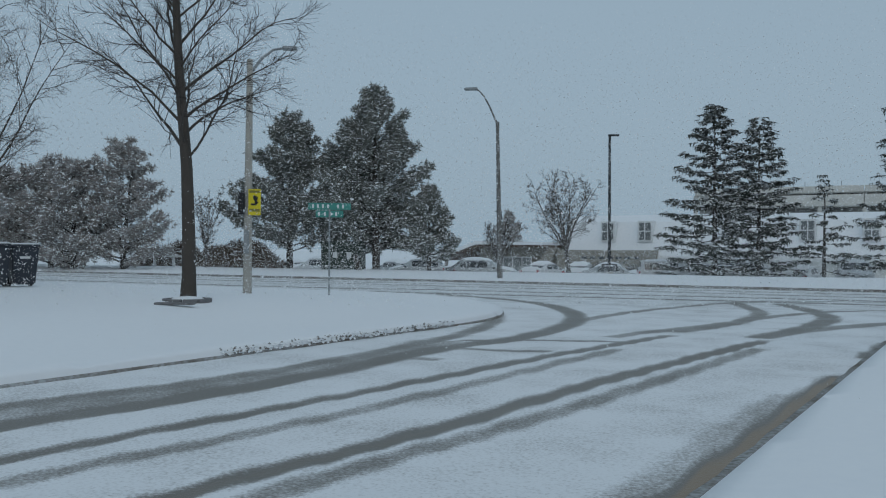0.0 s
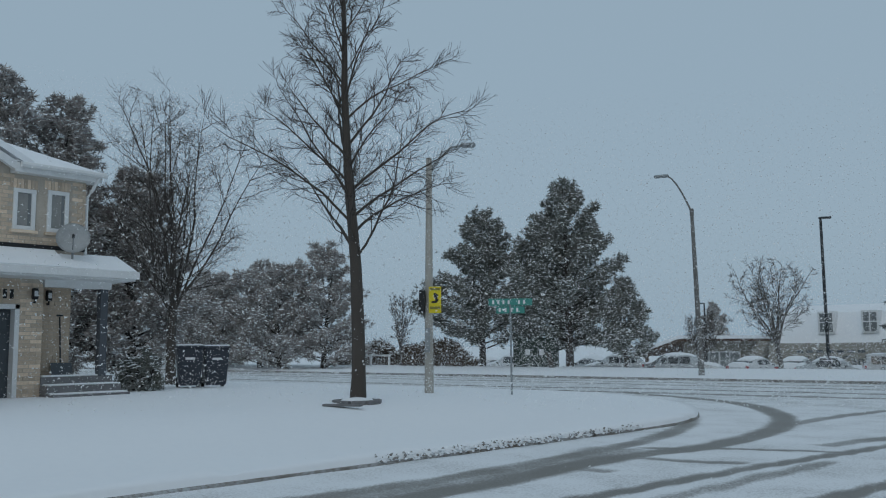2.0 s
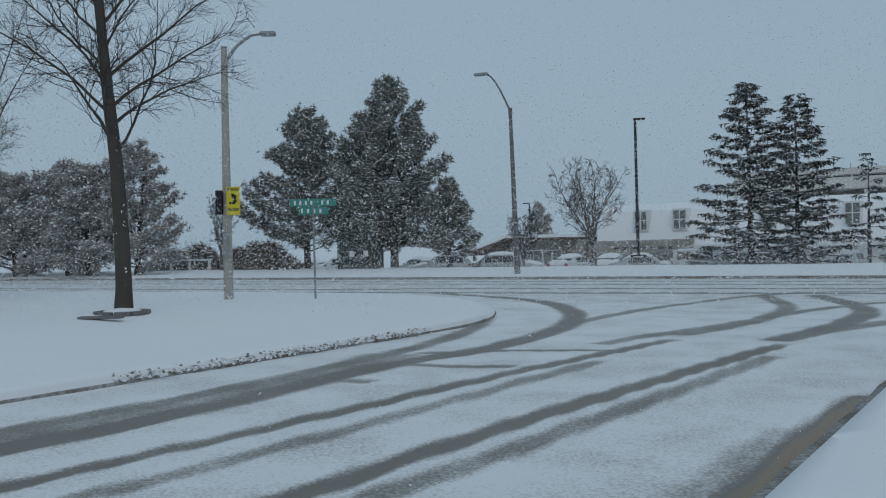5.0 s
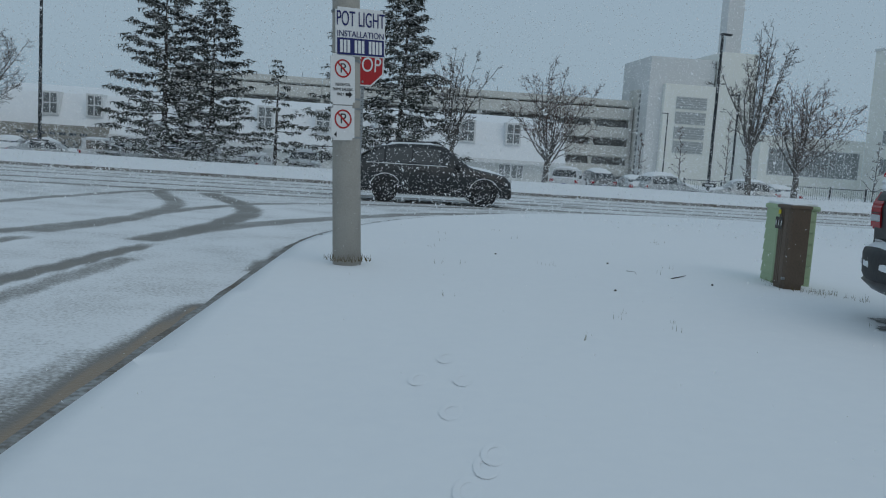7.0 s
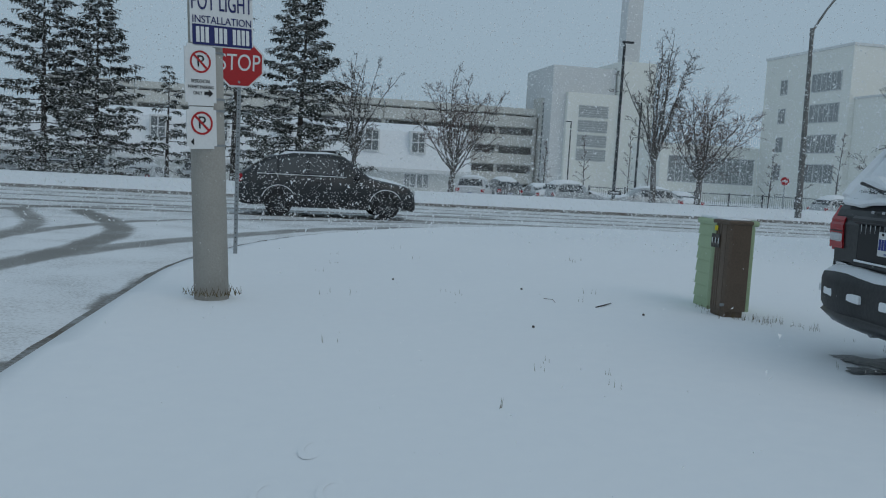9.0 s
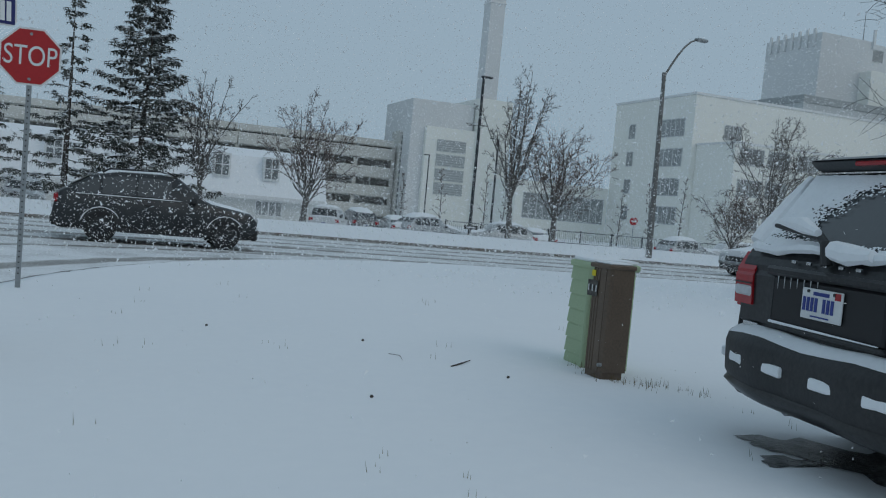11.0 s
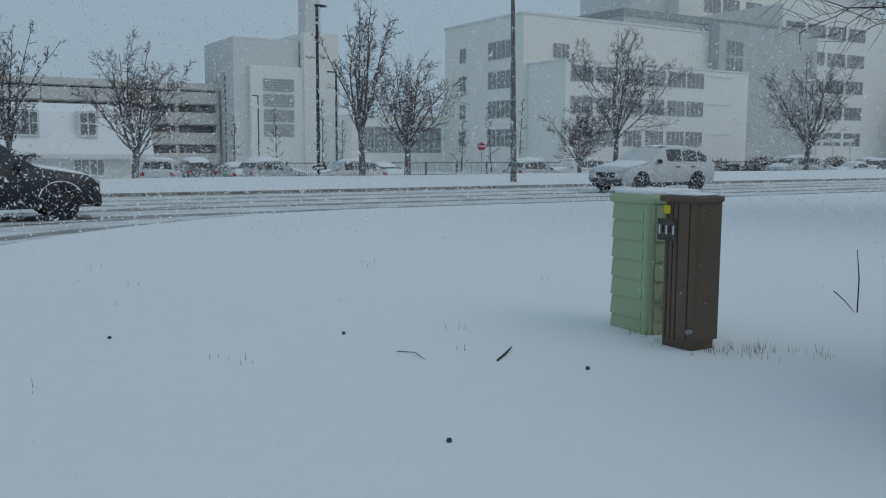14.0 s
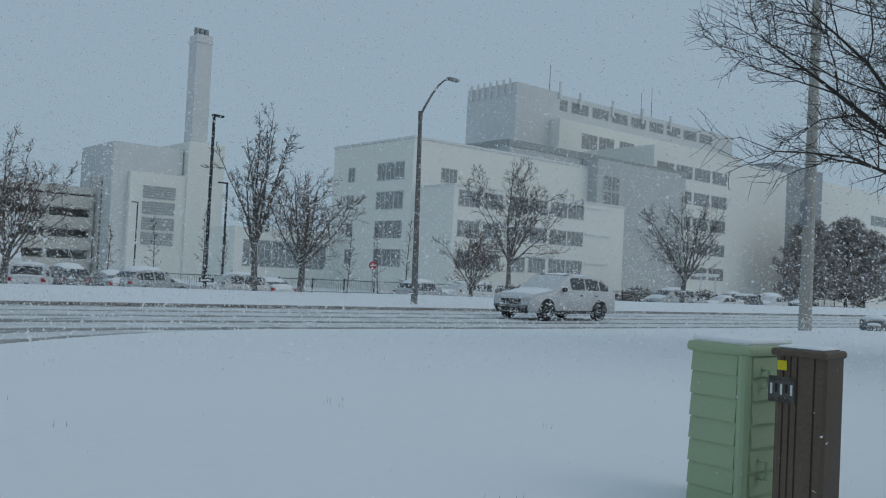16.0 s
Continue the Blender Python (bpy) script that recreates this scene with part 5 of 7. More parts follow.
    for f in axles:
        for sgn in (1, -1):
            wx = L * (0.5 - f)
            arch = bmesh.new()
            pts = [(wx + (R + 0.07) * math.cos(a), R + (R + 0.07) * math.sin(a)) for a in np.linspace(-0.12, math.pi + 0.12, 15)]
            r0 = [arch.verts.new((x, sgn * (W / 2 + 0.004), z)) for x, z in pts]
            r1 = [arch.verts.new((x, sgn * (W / 2 - 0.35), z)) for x, z in pts]
            ctr = arch.verts.new((wx, sgn * (W / 2 + 0.003), R))
            for k in range(len(pts) - 1):
                arch.faces.new((r0[k], r0[k + 1], r1[k + 1], r1[k]))
                arch.faces.new((r0[k], r0[k + 1], ctr))
            part("wheel_arch", arch, TRIM, t, "black wheel arch")
            wh = part_mesh("wheel", CARMESH["tyre"], t, m=Matrix.Translation((wx, sgn * (W / 2 - 0.095), R)) @ Matrix.Diagonal((R, 0.92, R, 1)))
            part_mesh("rim", CARMESH[rim.name], wh)
    part("sill", box(L * (0.5 - axles[1]) + R, L * (0.5 - axles[0]) - R, -W / 2 * 0.985, W / 2 * 0.985, 0.24, 0.36, 0.03), TRIM, t)
    part("front_bumper", box(L / 2 - 0.16, L / 2 + 0.01, -W * 0.40, W * 0.40, 0.24, 0.46, 0.05), TRIM, t)
    part("rear_bumper", box(-L / 2 - 0.02, -L / 2 + 0.18, -W * 0.42, W * 0.42, 0.30, 0.56, 0.05), TRIM if shape in ("suv", "jeep", "crossover") else col, t)
    if lights:
        for sgn in (1, -1):
            h = box(L / 2 - 0.22, L / 2 - 0.02, sgn * W * 0.28, sgn * W * 0.43, 0.64, 0.78, 0.03)
            part("headlight", h, CLEARLENS, t)
            lz = belt - 0.22
            part("tail_light", box(-L / 2 + 0.03, -L / 2 + 0.24, sgn * W * 0.34, sgn * W * 0.475, lz, lz + 0.2, 0.03), REDLENS, t)
            mirror = box(L * (0.5 - c0 - 0.075) - 0.08, L * (0.5 - c0 - 0.075) + 0.06, sgn * (W / 2 - 0.02), sgn * (W / 2 + 0.15), belt - 0.02, belt + 0.12, 0.03)
            part("mirror", mirror, TRIM, t)
            for f in (0.42, 0.66):
                part("door_handle", box(L * (0.5 - c0 - f * span) - 0.1, L * (0.5 - c0 - f * span) + 0.1, sgn * (W / 2 - 0.02), sgn * (W / 2 + 0.012), belt - 0.16, belt - 0.12, 0.01), TRIM, t)
        part("grille", box(L / 2 - 0.06, L / 2 + 0.012, -W * 0.24, W * 0.24, 0.52, 0.70, 0.02), TRIM, t)
        pl = part("number_plate", box(-L / 2 - 0.03, -L / 2 + 0.01, -0.155, 0.155, belt - 0.36, belt - 0.21, 0.008), SIGNWHITE, t)
        part("plate_bar", box(-L / 2 - 0.034, -L / 2 - 0.031, -0.12, 0.12, belt - 0.31, belt - 0.25), PLATEBLUE, pl)
    if snow and shape == "crossover":
        for sgn in (1, -1):
            lines = [[(L * (0.5 - f), sgn * (ring(f, float(np.interp(f, fx, fz)))[4][1] + 0.012), belt + 0.015) for f in np.linspace(c0 + 0.2 * span, c1 - 0.06, 8)]]
            lines += [[(L * (0.5 - f) + (R + 0.08) * math.cos(a), sgn * (W / 2 + 0.006), R + (R + 0.08) * math.sin(a)) for a in np.linspace(0.5, math.pi - 0.3, 9)] for f in axles]
            for q in lines:
                part("snow_line", tube(q, [0.006 + 0.008 * abs(math.sin(2.1 * k)) for k in range(len(q))], 5), SNOWCAP, t, "thin line of snow")
    if snow:
        # snow lies on roof, bonnet and tail
        for f0, f1, nm in ((top[5][0] - 0.01, top[8][0] + 0.02, "roof_snow"), (0.05, c0 + 0.01, "bonnet_snow"), (c1 + 0.005 if shape == "sedan" else None, 0.985, "boot_snow")):
            if f0 is None:
                continue
            bm = bmesh.new()
            rows = []
            fs = np.linspace(f0, f1, 8)
            for q, f in enumerate(fs):
                z = float(np.interp(f, fx, fz))
                w = ring(f, z)[6][1] * 1.04
                lift = (snow + 0.03) * math.sin(math.pi * min(1, max(0, (q + 0.35) / 7.7))) ** 0.4
                rows.append([bm.verts.new((L * (0.5 - f), w * u, z - 0.015 * abs(u) + (lift * (1 - abs(u) ** 4) if abs(u) < 1 else -0.03))) for u in (-1, -0.93, -0.6, 0, 0.6, 0.93, 1)])
            for r, s in zip(rows, rows[1:]):
                for k in range(6):
                    bm.faces.new((r[k], s[k], s[k + 1], r[k + 1]))
            bm.faces.new(rows[0])
            bm.faces.new(rows[-1][::-1])
            bmesh.ops.recalc_face_normals(bm, faces=bm.faces[:])
            part(nm, bm, SNOWCAP, t, "layer of fresh snow", True)
    return t


CARMESH = {}
for nm, c, me_ in (("white", (0.62, 0.63, 0.64), 0.0), ("silver", (0.40, 0.42, 0.43), 0.5), ("grey", (0.13, 0.135, 0.14), 0.5), ("charcoal", (0.028, 0.031, 0.034), 0.4), ("red", (0.12, 0.015, 0.015), 0.3), ("black", (0.015, 0.016, 0.018), 0.3), ("gunmetal", (0.03, 0.031, 0.032), 0.4)):
    paint(nm, c, me_)

# passing cars
su = car("suv_car", "dark charcoal crossover car with snow on its roof, on the road", pose(2.75, 28.0, ROAD_Z, 0, 0, 1), "crossover", 4.46, 1.80, "charcoal", snow=0.03)
for s in (1, -1):
    part("roof_rail", tube([(-1.25, s * 0.62, 1.53), (-1.1, s * 0.63, 1.62), (0.1, s * 0.63, 1.66), (0.3, s * 0.62, 1.58)], [0.02] * 4, 6), TRIM, su)
car("suv_car", "white crossover car on the far lane of the road", pose(24.2, 31.2, ROAD_Z, 0, 0, 182), "crossover", 4.66, 1.87, "white", snow=0.02)

# cars standing in the car park: x, y, turn, shape, colour, snow
LOT = [(-33.2, 58.0, 200, "suv", "silver", 0.10), (-36.5, 60, 170, "sedan", "silver", 0.18), (-29.8, 60, 185, "suv", "grey", 0.14), (-27.0, 57.5, 15, "suv", "silver", 0.14), (-23.6, 60.5, 80, "sedan", "white", 0.14), (-20.4, 59.5, 95, "sedan", "silver", 0.14),
       (-17.2, 57.0, 10, "sedan", "silver", 0.16), (-13.0, 56.0, 20, "jeep", "white", 0.05), (-8.8, 58.0, 60, "van", "white", 0.16), (-5.6, 58.5, 80, "sedan", "white", 0.16), (-2.6, 57.0, 275, "pickup", "white", 0.08),
       (6.5, 60.5, 100, "sedan", "silver", 0.2), (13.9, 58, 70, "jeep", "white", 0.12), (17.0, 63, 90, "suv", "grey", 0.18), (19.3, 62, 90, "sedan", "silver", 0.12), (21.2, 60.5, 20, "suv", "silver", 0.2), (25.0, 58, 170, "suv", "silver", 0.12), (28.5, 60, 90, "sedan", "white", 0.1),
       (39.0, 57.0, 10, "suv", "silver", 0.2), (43.0, 57.5, 165, "jeep", "white", 0.08), (50.5, 56, 0, "sedan", "silver", 0.2), (64.5, 55, 175, "van", "silver", 0.16), (69.5, 57, 175, "sedan", "silver", 0.16), (75.5, 57, 170, "sedan", "white", 0.14), (81, 58, 180, "suv", "grey", 0.12), (86, 58, 180, "suv", "white", 0.12),
       (96, 69, 160, "suv", "silver", 0.2), (103, 68, 170, "van", "white", 0.2), (112, 68, 170, "sedan", "grey", 0.2), (-41.5, 56.5, 180, "suv", "white", 0.18), (-45.5, 58, 170, "sedan", "white", 0.18)]
WORD = {"suv": "crossover car", "sedan": "sedan car", "van": "van", "jeep": "boxy off-road car", "pickup": "pickup truck"}
for x, y, a, shape, c, s in LOT:
    L, W = {"suv": (4.6, 1.85), "sedan": (4.6, 1.8), "van": (5.0, 1.95), "jeep": (4.6, 1.85), "pickup": (5.6, 2.0)}[shape]
    car("parked_car", f"parked {c} {WORD[shape]} covered with snow", pose(x, y, -1.1 if y > 55.5 else gz(x, y), 0, 0, a), shape, L, W, c, "cars in the car park", s)

# car on the drive of the brick house
car("parked_car", "silver-grey minivan with snowy windows on the house drive", pose(-17.9, 5.55, gz(-17.9, 5.6), 0, 0, 3), "van", 4.9, 1.95, "silver", snow=0.05)


# the dark people-carrier on the near drive
def near_suv():
    L, W = 4.88, 1.84
    t = car("suv_car", "black family SUV with a snowy rear window, parked on the drive", pose(7.50, 9.61, gz(7.4, 9.9) + 0.03, 0, 0, -8), "suv", L, W, "black", rim=CHROME, lights=False)
    x = -L / 2
    # upright tailgate in place of a plain tail
    prof = [(x + 0.10, 0.62), (x + 0.02, 0.70), (x + 0.00, 1.02), (x + 0.04, 1.12), (x + 0.40, 1.60), (x + 0.75, 1.60), (x + 0.75, 0.62)]
    tg = prism([(a, b) for a, b in prof], -W * 0.43, W * 0.43, axis="y")
    bmesh.ops.bevel(tg, geom=tg.edges[:], offset=0.03, segments=2, affect='EDGES')
    gate = part("tailgate", tg, PAINT["black"], t)
    glass = prism([(x + 0.055, 1.16), (x + 0.37, 1.575), (x + 0.385, 1.57), (x + 0.07, 1.15)], -W * 0.37, W * 0.37, axis="y")
    part("rear_window", glass, CARGLASS, gate, "rear window half covered by snow")
    rng = random.Random(8)
    sn = bmesh.new()
    nu, nv = 110, 62
    grid = {}

    def pile(u, v):
        """How much powder lies at a spot of the glass: most at the top and sides, little where the blade swept."""
        lump = 0.5 + 0.25 * (math.sin(9 * u + 3 * math.sin(7 * v)) + math.sin(13 * v + 4 * u))
        swept = math.exp(-((u + 0.15) / 0.55) ** 2 - ((v - 0.45) / 0.28) ** 2)
        return 0.55 * v + 0.55 * abs(u) ** 1.6 + 0.28 * lump - 0.55 * swept + (0.35 if v < 0.09 else 0) + rng.uniform(-0.2, 0.2)
    for iu in range(nu):
        for iv in range(nv):
            u, v = -1 + 2 * iu / nu, iv / nv
            if pile(u, v) < 0.44:
                continue
            q = []
            for du, dv in ((0, 0), (1, 0), (1, 1), (0, 1)):
                key = (iu + du, iv + dv)
                if key not in grid:
                    uu, vv = -1 + 2 * key[0] / nu + rng.uniform(-0.007, 0.007), key[1] / nv + rng.uniform(-0.006, 0.006)
                    h = 0.004 + 0.010 * max(0.0, 0.55 * vv + 0.6 * abs(uu) - 0.3) + rng.uniform(0, 0.002)
                    grid[key] = sn.verts.new((x + 0.052 + 0.315 * vv - h, uu * W * 0.365, 1.162 + 0.413 * vv + 0.76 * h))
                q.append(grid[key])
            sn.faces.new(q)
    part("window_snow", sn, SNOWCAP, gate, "powdery snow on the glass")
    part("snow_ledge", tube([(x + 0.03, yv, 1.155 + 0.015 * math.sin(9 * yv)) for yv in np.linspace(-W * 0.37, W * 0.37, 14)], [0.02 + 0.014 * abs(math.sin(5 * k)) for k in range(14)], 7), SNOWCAP, gate)
    part("snow_side", tube([(x + 0.05 + 0.3 * k / 6, W * 0.385, 1.17 + 0.40 * k / 6) for k in range(7)], [0.05, 0.055, 0.05, 0.045, 0.04, 0.03, 0.02], 8), SNOWCAP, gate)
    w = part("wiper", tube([(x - 0.005, 0.02, 1.09), (x + 0.0, 0.05, 1.20), (x + 0.03, 0.14, 1.235), (x + 0.05, 0.55, 1.275)], [0.028, 0.025, 0.024, 0.012], 8), TRIM, gate, "black rear wiper")
    part("wiper_snow", tube([(x - 0.01, 0.10, 1.25), (x + 0.015, 0.25, 1.285), (x + 0.035, 0.48, 1.30)], [0.02, 0.045, 0.02], 8), SNOWCAP, w)
    part("snow_blob", tube([(x + 0.0, -0.02, 1.17), (x - 0.005, -0.15, 1.155), (x + 0.0, -0.30, 1.16)], [0.05, 0.055, 0.03], 8), SNOWCAP, gate)
    sp = prism([(x + 0.28, 1.66), (x + 0.36, 1.60), (x + 0.62, 1.64), (x + 0.75, 1.69), (x + 0.5, 1.705)], -W * 0.36, W * 0.36, axis="y")
    bmesh.ops.bevel(sp, geom=sp.edges[:], offset=0.012, segments=2, affect='EDGES')
    spo = part("spoiler", sp, PAINT["black"], t)
    part("brake_light", box(x + 0.29, x + 0.34, -0.28, 0.28, 1.625, 1.65, 0.006), REDLENS, spo)
    rec = part("plate_recess", box(x - 0.008, x + 0.02, -0.44, 0.44, 0.74, 1.01, 0.02), SIGNBLACK, gate, "black plate recess")
    part("recess_lip", box(x - 0.03, x + 0.01, -0.46, 0.46, 0.725, 0.75, 0.01), TRIM, rec)
    part("lip_snow", tube([(x - 0.02, yv, 0.757) for yv in np.linspace(-0.42, 0.42, 10)], [0.003 + 0.006 * abs(math.sin(3 * k)) for k in range(10)], 6), SNOWCAP, rec)
    part("handle_bar", box(x - 0.025, x + 0.01, -0.5, 0.5, 1.005, 1.055, 0.015), PAINT["black"], gate)
    pl = part("number_plate", box(x - 0.024, x - 0.012, -0.155, 0.155, 0.815, 0.97, 0.004), SIGNWHITE, gate, "white number plate with blue marks")
    for k in range(8):
        if k != 4:
            part("plate_bar", box(x - 0.028, x - 0.0245, 0.118 - k * 0.031, 0.138 - k * 0.031, 0.855, 0.925), PLATEBLUE, pl)
    part("plate_bar", box(x - 0.028, x - 0.0245, -0.06, 0.06, 0.937, 0.955), PLATEBLUE, pl)
    part("plate_bar", box(x - 0.028, x - 0.0245, -0.07, 0.07, 0.828, 0.835), PLATEBLUE, pl)
    part("sticker", box(x - 0.028, x - 0.0245, -0.145, -0.105, 0.93, 0.965), REDLENS, pl)
    for yv in (-0.10, 0.10):
        part("bolt", tube([(x - 0.024, yv, 0.955), (x - 0.03, yv, 0.955)], [0.009, 0.009], 8), TRIM, pl)
    for k in range(5):
        part("badge_bar", box(x - 0.004, x + 0.012, 0.27 - k * 0.125, 0.305 - k * 0.125, 1.078, 1.097, 0.003), CHROME, gate)
    part("badge_bar", box(x + 0.0, x + 0.02, 0.56, 0.70, 0.70, 0.722, 0.003), CHROME, gate)
    for k in range(7):
        yv = 0.05 + k * 0.055
        part("icicle", tube([(x - 0.016, yv, 1.005), (x - 0.016, yv, 1.005 - 0.03 - 0.05 * abs(math.sin(3 * k)))], [0.003, 0.0008], 5), CLEARLENS, gate)
    for s in (1, -1):
        lp = prism([(x + 0.0, 0.80), (x - 0.01, 1.0), (x + 0.06, 1.13), (x + 0.42, 1.13), (x + 0.36, 0.98), (x + 0.12, 0.80)], s * W * 0.335, s * W * 0.448, axis="y")
        bmesh.ops.bevel(lp, geom=lp.edges[:], offset=0.018, segments=2, affect='EDGES')
        la = part("tail_light", lp, REDLENS, t, "red tail light with a clear panel")
        part("clear_panel", box(x - 0.016, x + 0.1, s * W * 0.348, s * W * 0.435, 0.865, 0.925, 0.012), CLEARLENS, la)
        part("lens_bar", box(x - 0.014, x + 0.1, s * W * 0.348, s * W * 0.435, 0.935, 0.942), TRIM, la)
    # bumper with step, pads and grey skirt
    up = [(-W * 0.49, x + 0.42), (-W * 0.49, x + 0.12), (-W * 0.40, x - 0.06), (0, x - 0.11), (W * 0.40, x - 0.06), (W * 0.49, x + 0.12), (W * 0.49, x + 0.42)]

    def sweep(rows, material, nm, label=""):
        bm = bmesh.new()
        rings = [[bm.verts.new((px + dx * (1 if abs(py) < W * 0.45 else 0.35), py * (1 + dy), z)) for dx, dy, z in rows] for py, px in up]
        for a, b in zip(rings, rings[1:]):
            for k in range(len(rows) - 1):
                bm.faces.new((a[k], a[k + 1], b[k + 1], b[k]))
        bmesh.ops.recalc_face_normals(bm, faces=bm.faces[:])
        for f in bm.faces:
            f.normal_update()
        sub_ = bmesh.ops.subdivide_edges(bm, edges=[e for e in bm.edges if abs(e.verts[0].co.y - e.verts[1].co.y) > 0.05], cuts=3, smooth=0.6)
        return part(nm, bm, material, t, label, True)
    sweep([(0.10, -0.02, 0.66), (0.0, 0.0, 0.645), (-0.01, 0.005, 0.60), (0.0, 0.005, 0.44), (0.02, 0.0, 0.40)], TRIM, "bumper", "black plastic rear bumper with reflectors")
    sweep([(0.02, 0.0, 0.40), (0.0, 0.003, 0.38), (0.05, -0.01, 0.335), (0.15, -0.04, 0.285), (0.30, -0.08, 0.28)], PAINT["gunmetal"], "bumper_skirt", "dull grey lower bumper")
    sweep([(0.30, -0.03, 0.652), (0.20, -0.03, 0.70), (0.08, -0.02, 0.70), (0.005, 0.0, 0.65)], SNOWCAP, "bumper_snow", "snow lying on the bumper step")
    for py, px, a in ((0.84, x + 0.035, -52), (0.56, x - 0.085, -12), (0.20, x - 0.105, -4), (-0.20, x - 0.105, 4), (-0.56, x - 0.085, 12)):
        rf = box(-0.03, 0.03, -0.085, 0.085, -0.028, 0.028, 0.008)
        rf.transform(pose(px, py, 0.525, 0, 0, a))
        part("reflector", rf, SNOWCAP, t, "snow-filled white pad on the bumper")
    part("tow_frame", box(x + 0.25, x + 0.9, -0.6, 0.6, 0.29, 0.38, 0.03), SIGNBLACK, t)
    for s in (1, -1):
        part("silencer", tube([(x + 0.16, s * 0.45, 0.27), (x + 0.6, s * 0.45, 0.28)], [0.04, 0.05], 10), GALV, t)
    return t


near_suv()

# ---- brick house on the corner ----
FX = -19.0   # plane of its front


def house():
    t = thing("brick_house", "two-storey buff brick house with a snowy porch roof", "house", pose(0, 0, 0))
    g0 = 0.0
    part("upper_wall", box(FX - 8, FX, 2.0, 10.3, 2.9, 5.35), MORTAR, t)
    part("lower_wall", box(FX - 8, FX - 1.2, 2.0, 10.3, g0, 3.0), MORTAR, t)
    part("porch_wall", box(FX - 1.2, FX - 0.55, 9.42, 10.3, g0, 3.0), MORTAR, t)
    part("garage_wall", box(FX - 1.2, FX, 2.0, 5.0, g0, 3.0), MORTAR, t)
    part("garage_pier", box(FX - 1.2, FX, 8.92, 9.42, g0, 3.0), MORTAR, t)
    part("garage_lintel", box(FX - 1.2, FX, 5.0, 8.92, 2.22, 3.0), MORTAR, t)
    part("gable", prism([(2.6, 5.35), (8.62, 5.35), (5.6, 6.85)], FX - 0.3, FX + 0.02), MORTAR, t)
    dr = part("garage_door", box(FX - 0.28, FX - 0.2, 5.1, 8.82, g0, 2.2), GARAGEDOOR, t, "dark slate panelled garage door")
    for r in range(4):
        for c in range(6):
            part("door_panel", box(FX - 0.2, FX - 0.18, 5.2 + c * 0.605, 5.2 + c * 0.605 + 0.53, 0.38 + r * 0.46, 0.76 + r * 0.46, 0.008), GARAGEDOOR, dr)
    for y0, y1, z0, z1 in ((8.82, 8.92, g0, 2.3), (5.0, 5.1, g0, 2.3), (5.0, 8.92, 2.2, 2.3)):
        part("door_trim", box(FX - 0.2, FX + 0.03, y0, y1, z0, z1, 0.005), WHITEPAINT, t)
    # upper windows
    for y0, y1, z0, z1, bars in ((7.32, 8.0, 3.92, 4.9, 0), (8.68, 9.16, 3.92, 4.82, 0), (9.42, 9.9, 3.92, 4.86, 0), (4.0, 5.6, 3.92, 4.9, 1)):
        w = part("window", box(FX - 0.1, FX + 0.012, y0 + 0.09, y1 - 0.09, z0 + 0.09, z1 - 0.09), GLASS, t)
        for a, b, c, d in ((y0, y1, z1 - 0.09, z1), (y0, y1, z0, z0 + 0.09), (y0, y0 + 0.09, z0 + 0.09, z1 - 0.09), (y1 - 0.09, y1, z0 + 0.09, z1 - 0.09)):
            part("window_frame", box(FX - 0.1, FX + 0.05, a, b, c, d, 0.006), WHITEPAINT, w)
        part("window_sill", box(FX, FX + 0.09, y0 - 0.05, y1 + 0.05, z0 - 0.07, z0 - 0.005, 0.008), BRICK, w)
        part("curtain", box(FX + 0.0125, FX + 0.014, y0 + 0.1, y0 + 0.1 + 0.45 * (y1 - y0), z0 + 0.1, z1 - 0.1), mat("net_curtain", (0.3, 0.3, 0.29), 0.9), w)
        for k in range(int((y1 - y0) / 0.075) + 2):
            part("soldier_brick", box(FX, FX + 0.012, y0 - 0.07 + k * 0.075, y0 - 0.007 + k * 0.075, z1 + 0.01, z1 + 0.21), BRICK, w)
    # gable roof towards the street, main roof behind
    part("gable_roof", prism([(2.1, 5.2), (2.1, 5.34), (5.6, 7.18), (9.0, 5.40), (9.0, 5.26), (5.6, 7.0)], FX - 4.0, FX + 0.25), SNOWCAP, t, "snow on the gable roof")
    part("barge_board", prism([(2.1, 5.0), (2.1, 5.2), (5.6, 7.0), (8.72, 5.30), (8.72, 5.12), (5.6, 6.78)], FX + 0.15, FX + 0.27), WHITEPAINT, t)
    bm = bmesh.new()
    v = [bm.verts.new(q) for q in ((FX + 0.28, 1.6, 5.36), (FX + 0.28, 10.58, 5.36), (FX - 8.5, 10.58, 5.36), (FX - 8.5, 1.6, 5.36), (FX - 4, 4.6, 7.15), (FX - 4, 7.4, 7.15))]
    for f in ((0, 1, 5, 4), (1, 2, 5), (2, 3, 4, 5), (3, 0, 4), (3, 2, 1, 0)):
        bm.faces.new([v[k] for k in f])
    part("main_roof", bm, SNOWCAP, t, "snow-covered hipped roof")
    part("eave_soffit", box(FX - 0.2, FX + 0.26, 8.6, 10.54, 5.14, 5.34), WHITEPAINT, t)
    part("gutter", tube([(FX + 0.32, 8.7, 5.3), (FX + 0.32, 10.62, 5.3)], [0.06, 0.06], 8), WHITEPAINT, t)
    part("downpipe", tube([(FX + 0.30, 10.45, 5.25), (FX + 0.1, 10.4, 4.95), (FX - 0.06, 10.36, 4.8), (FX - 0.06, 10.36, 3.2)], [0.04] * 4, 8), WHITEPAINT, t)
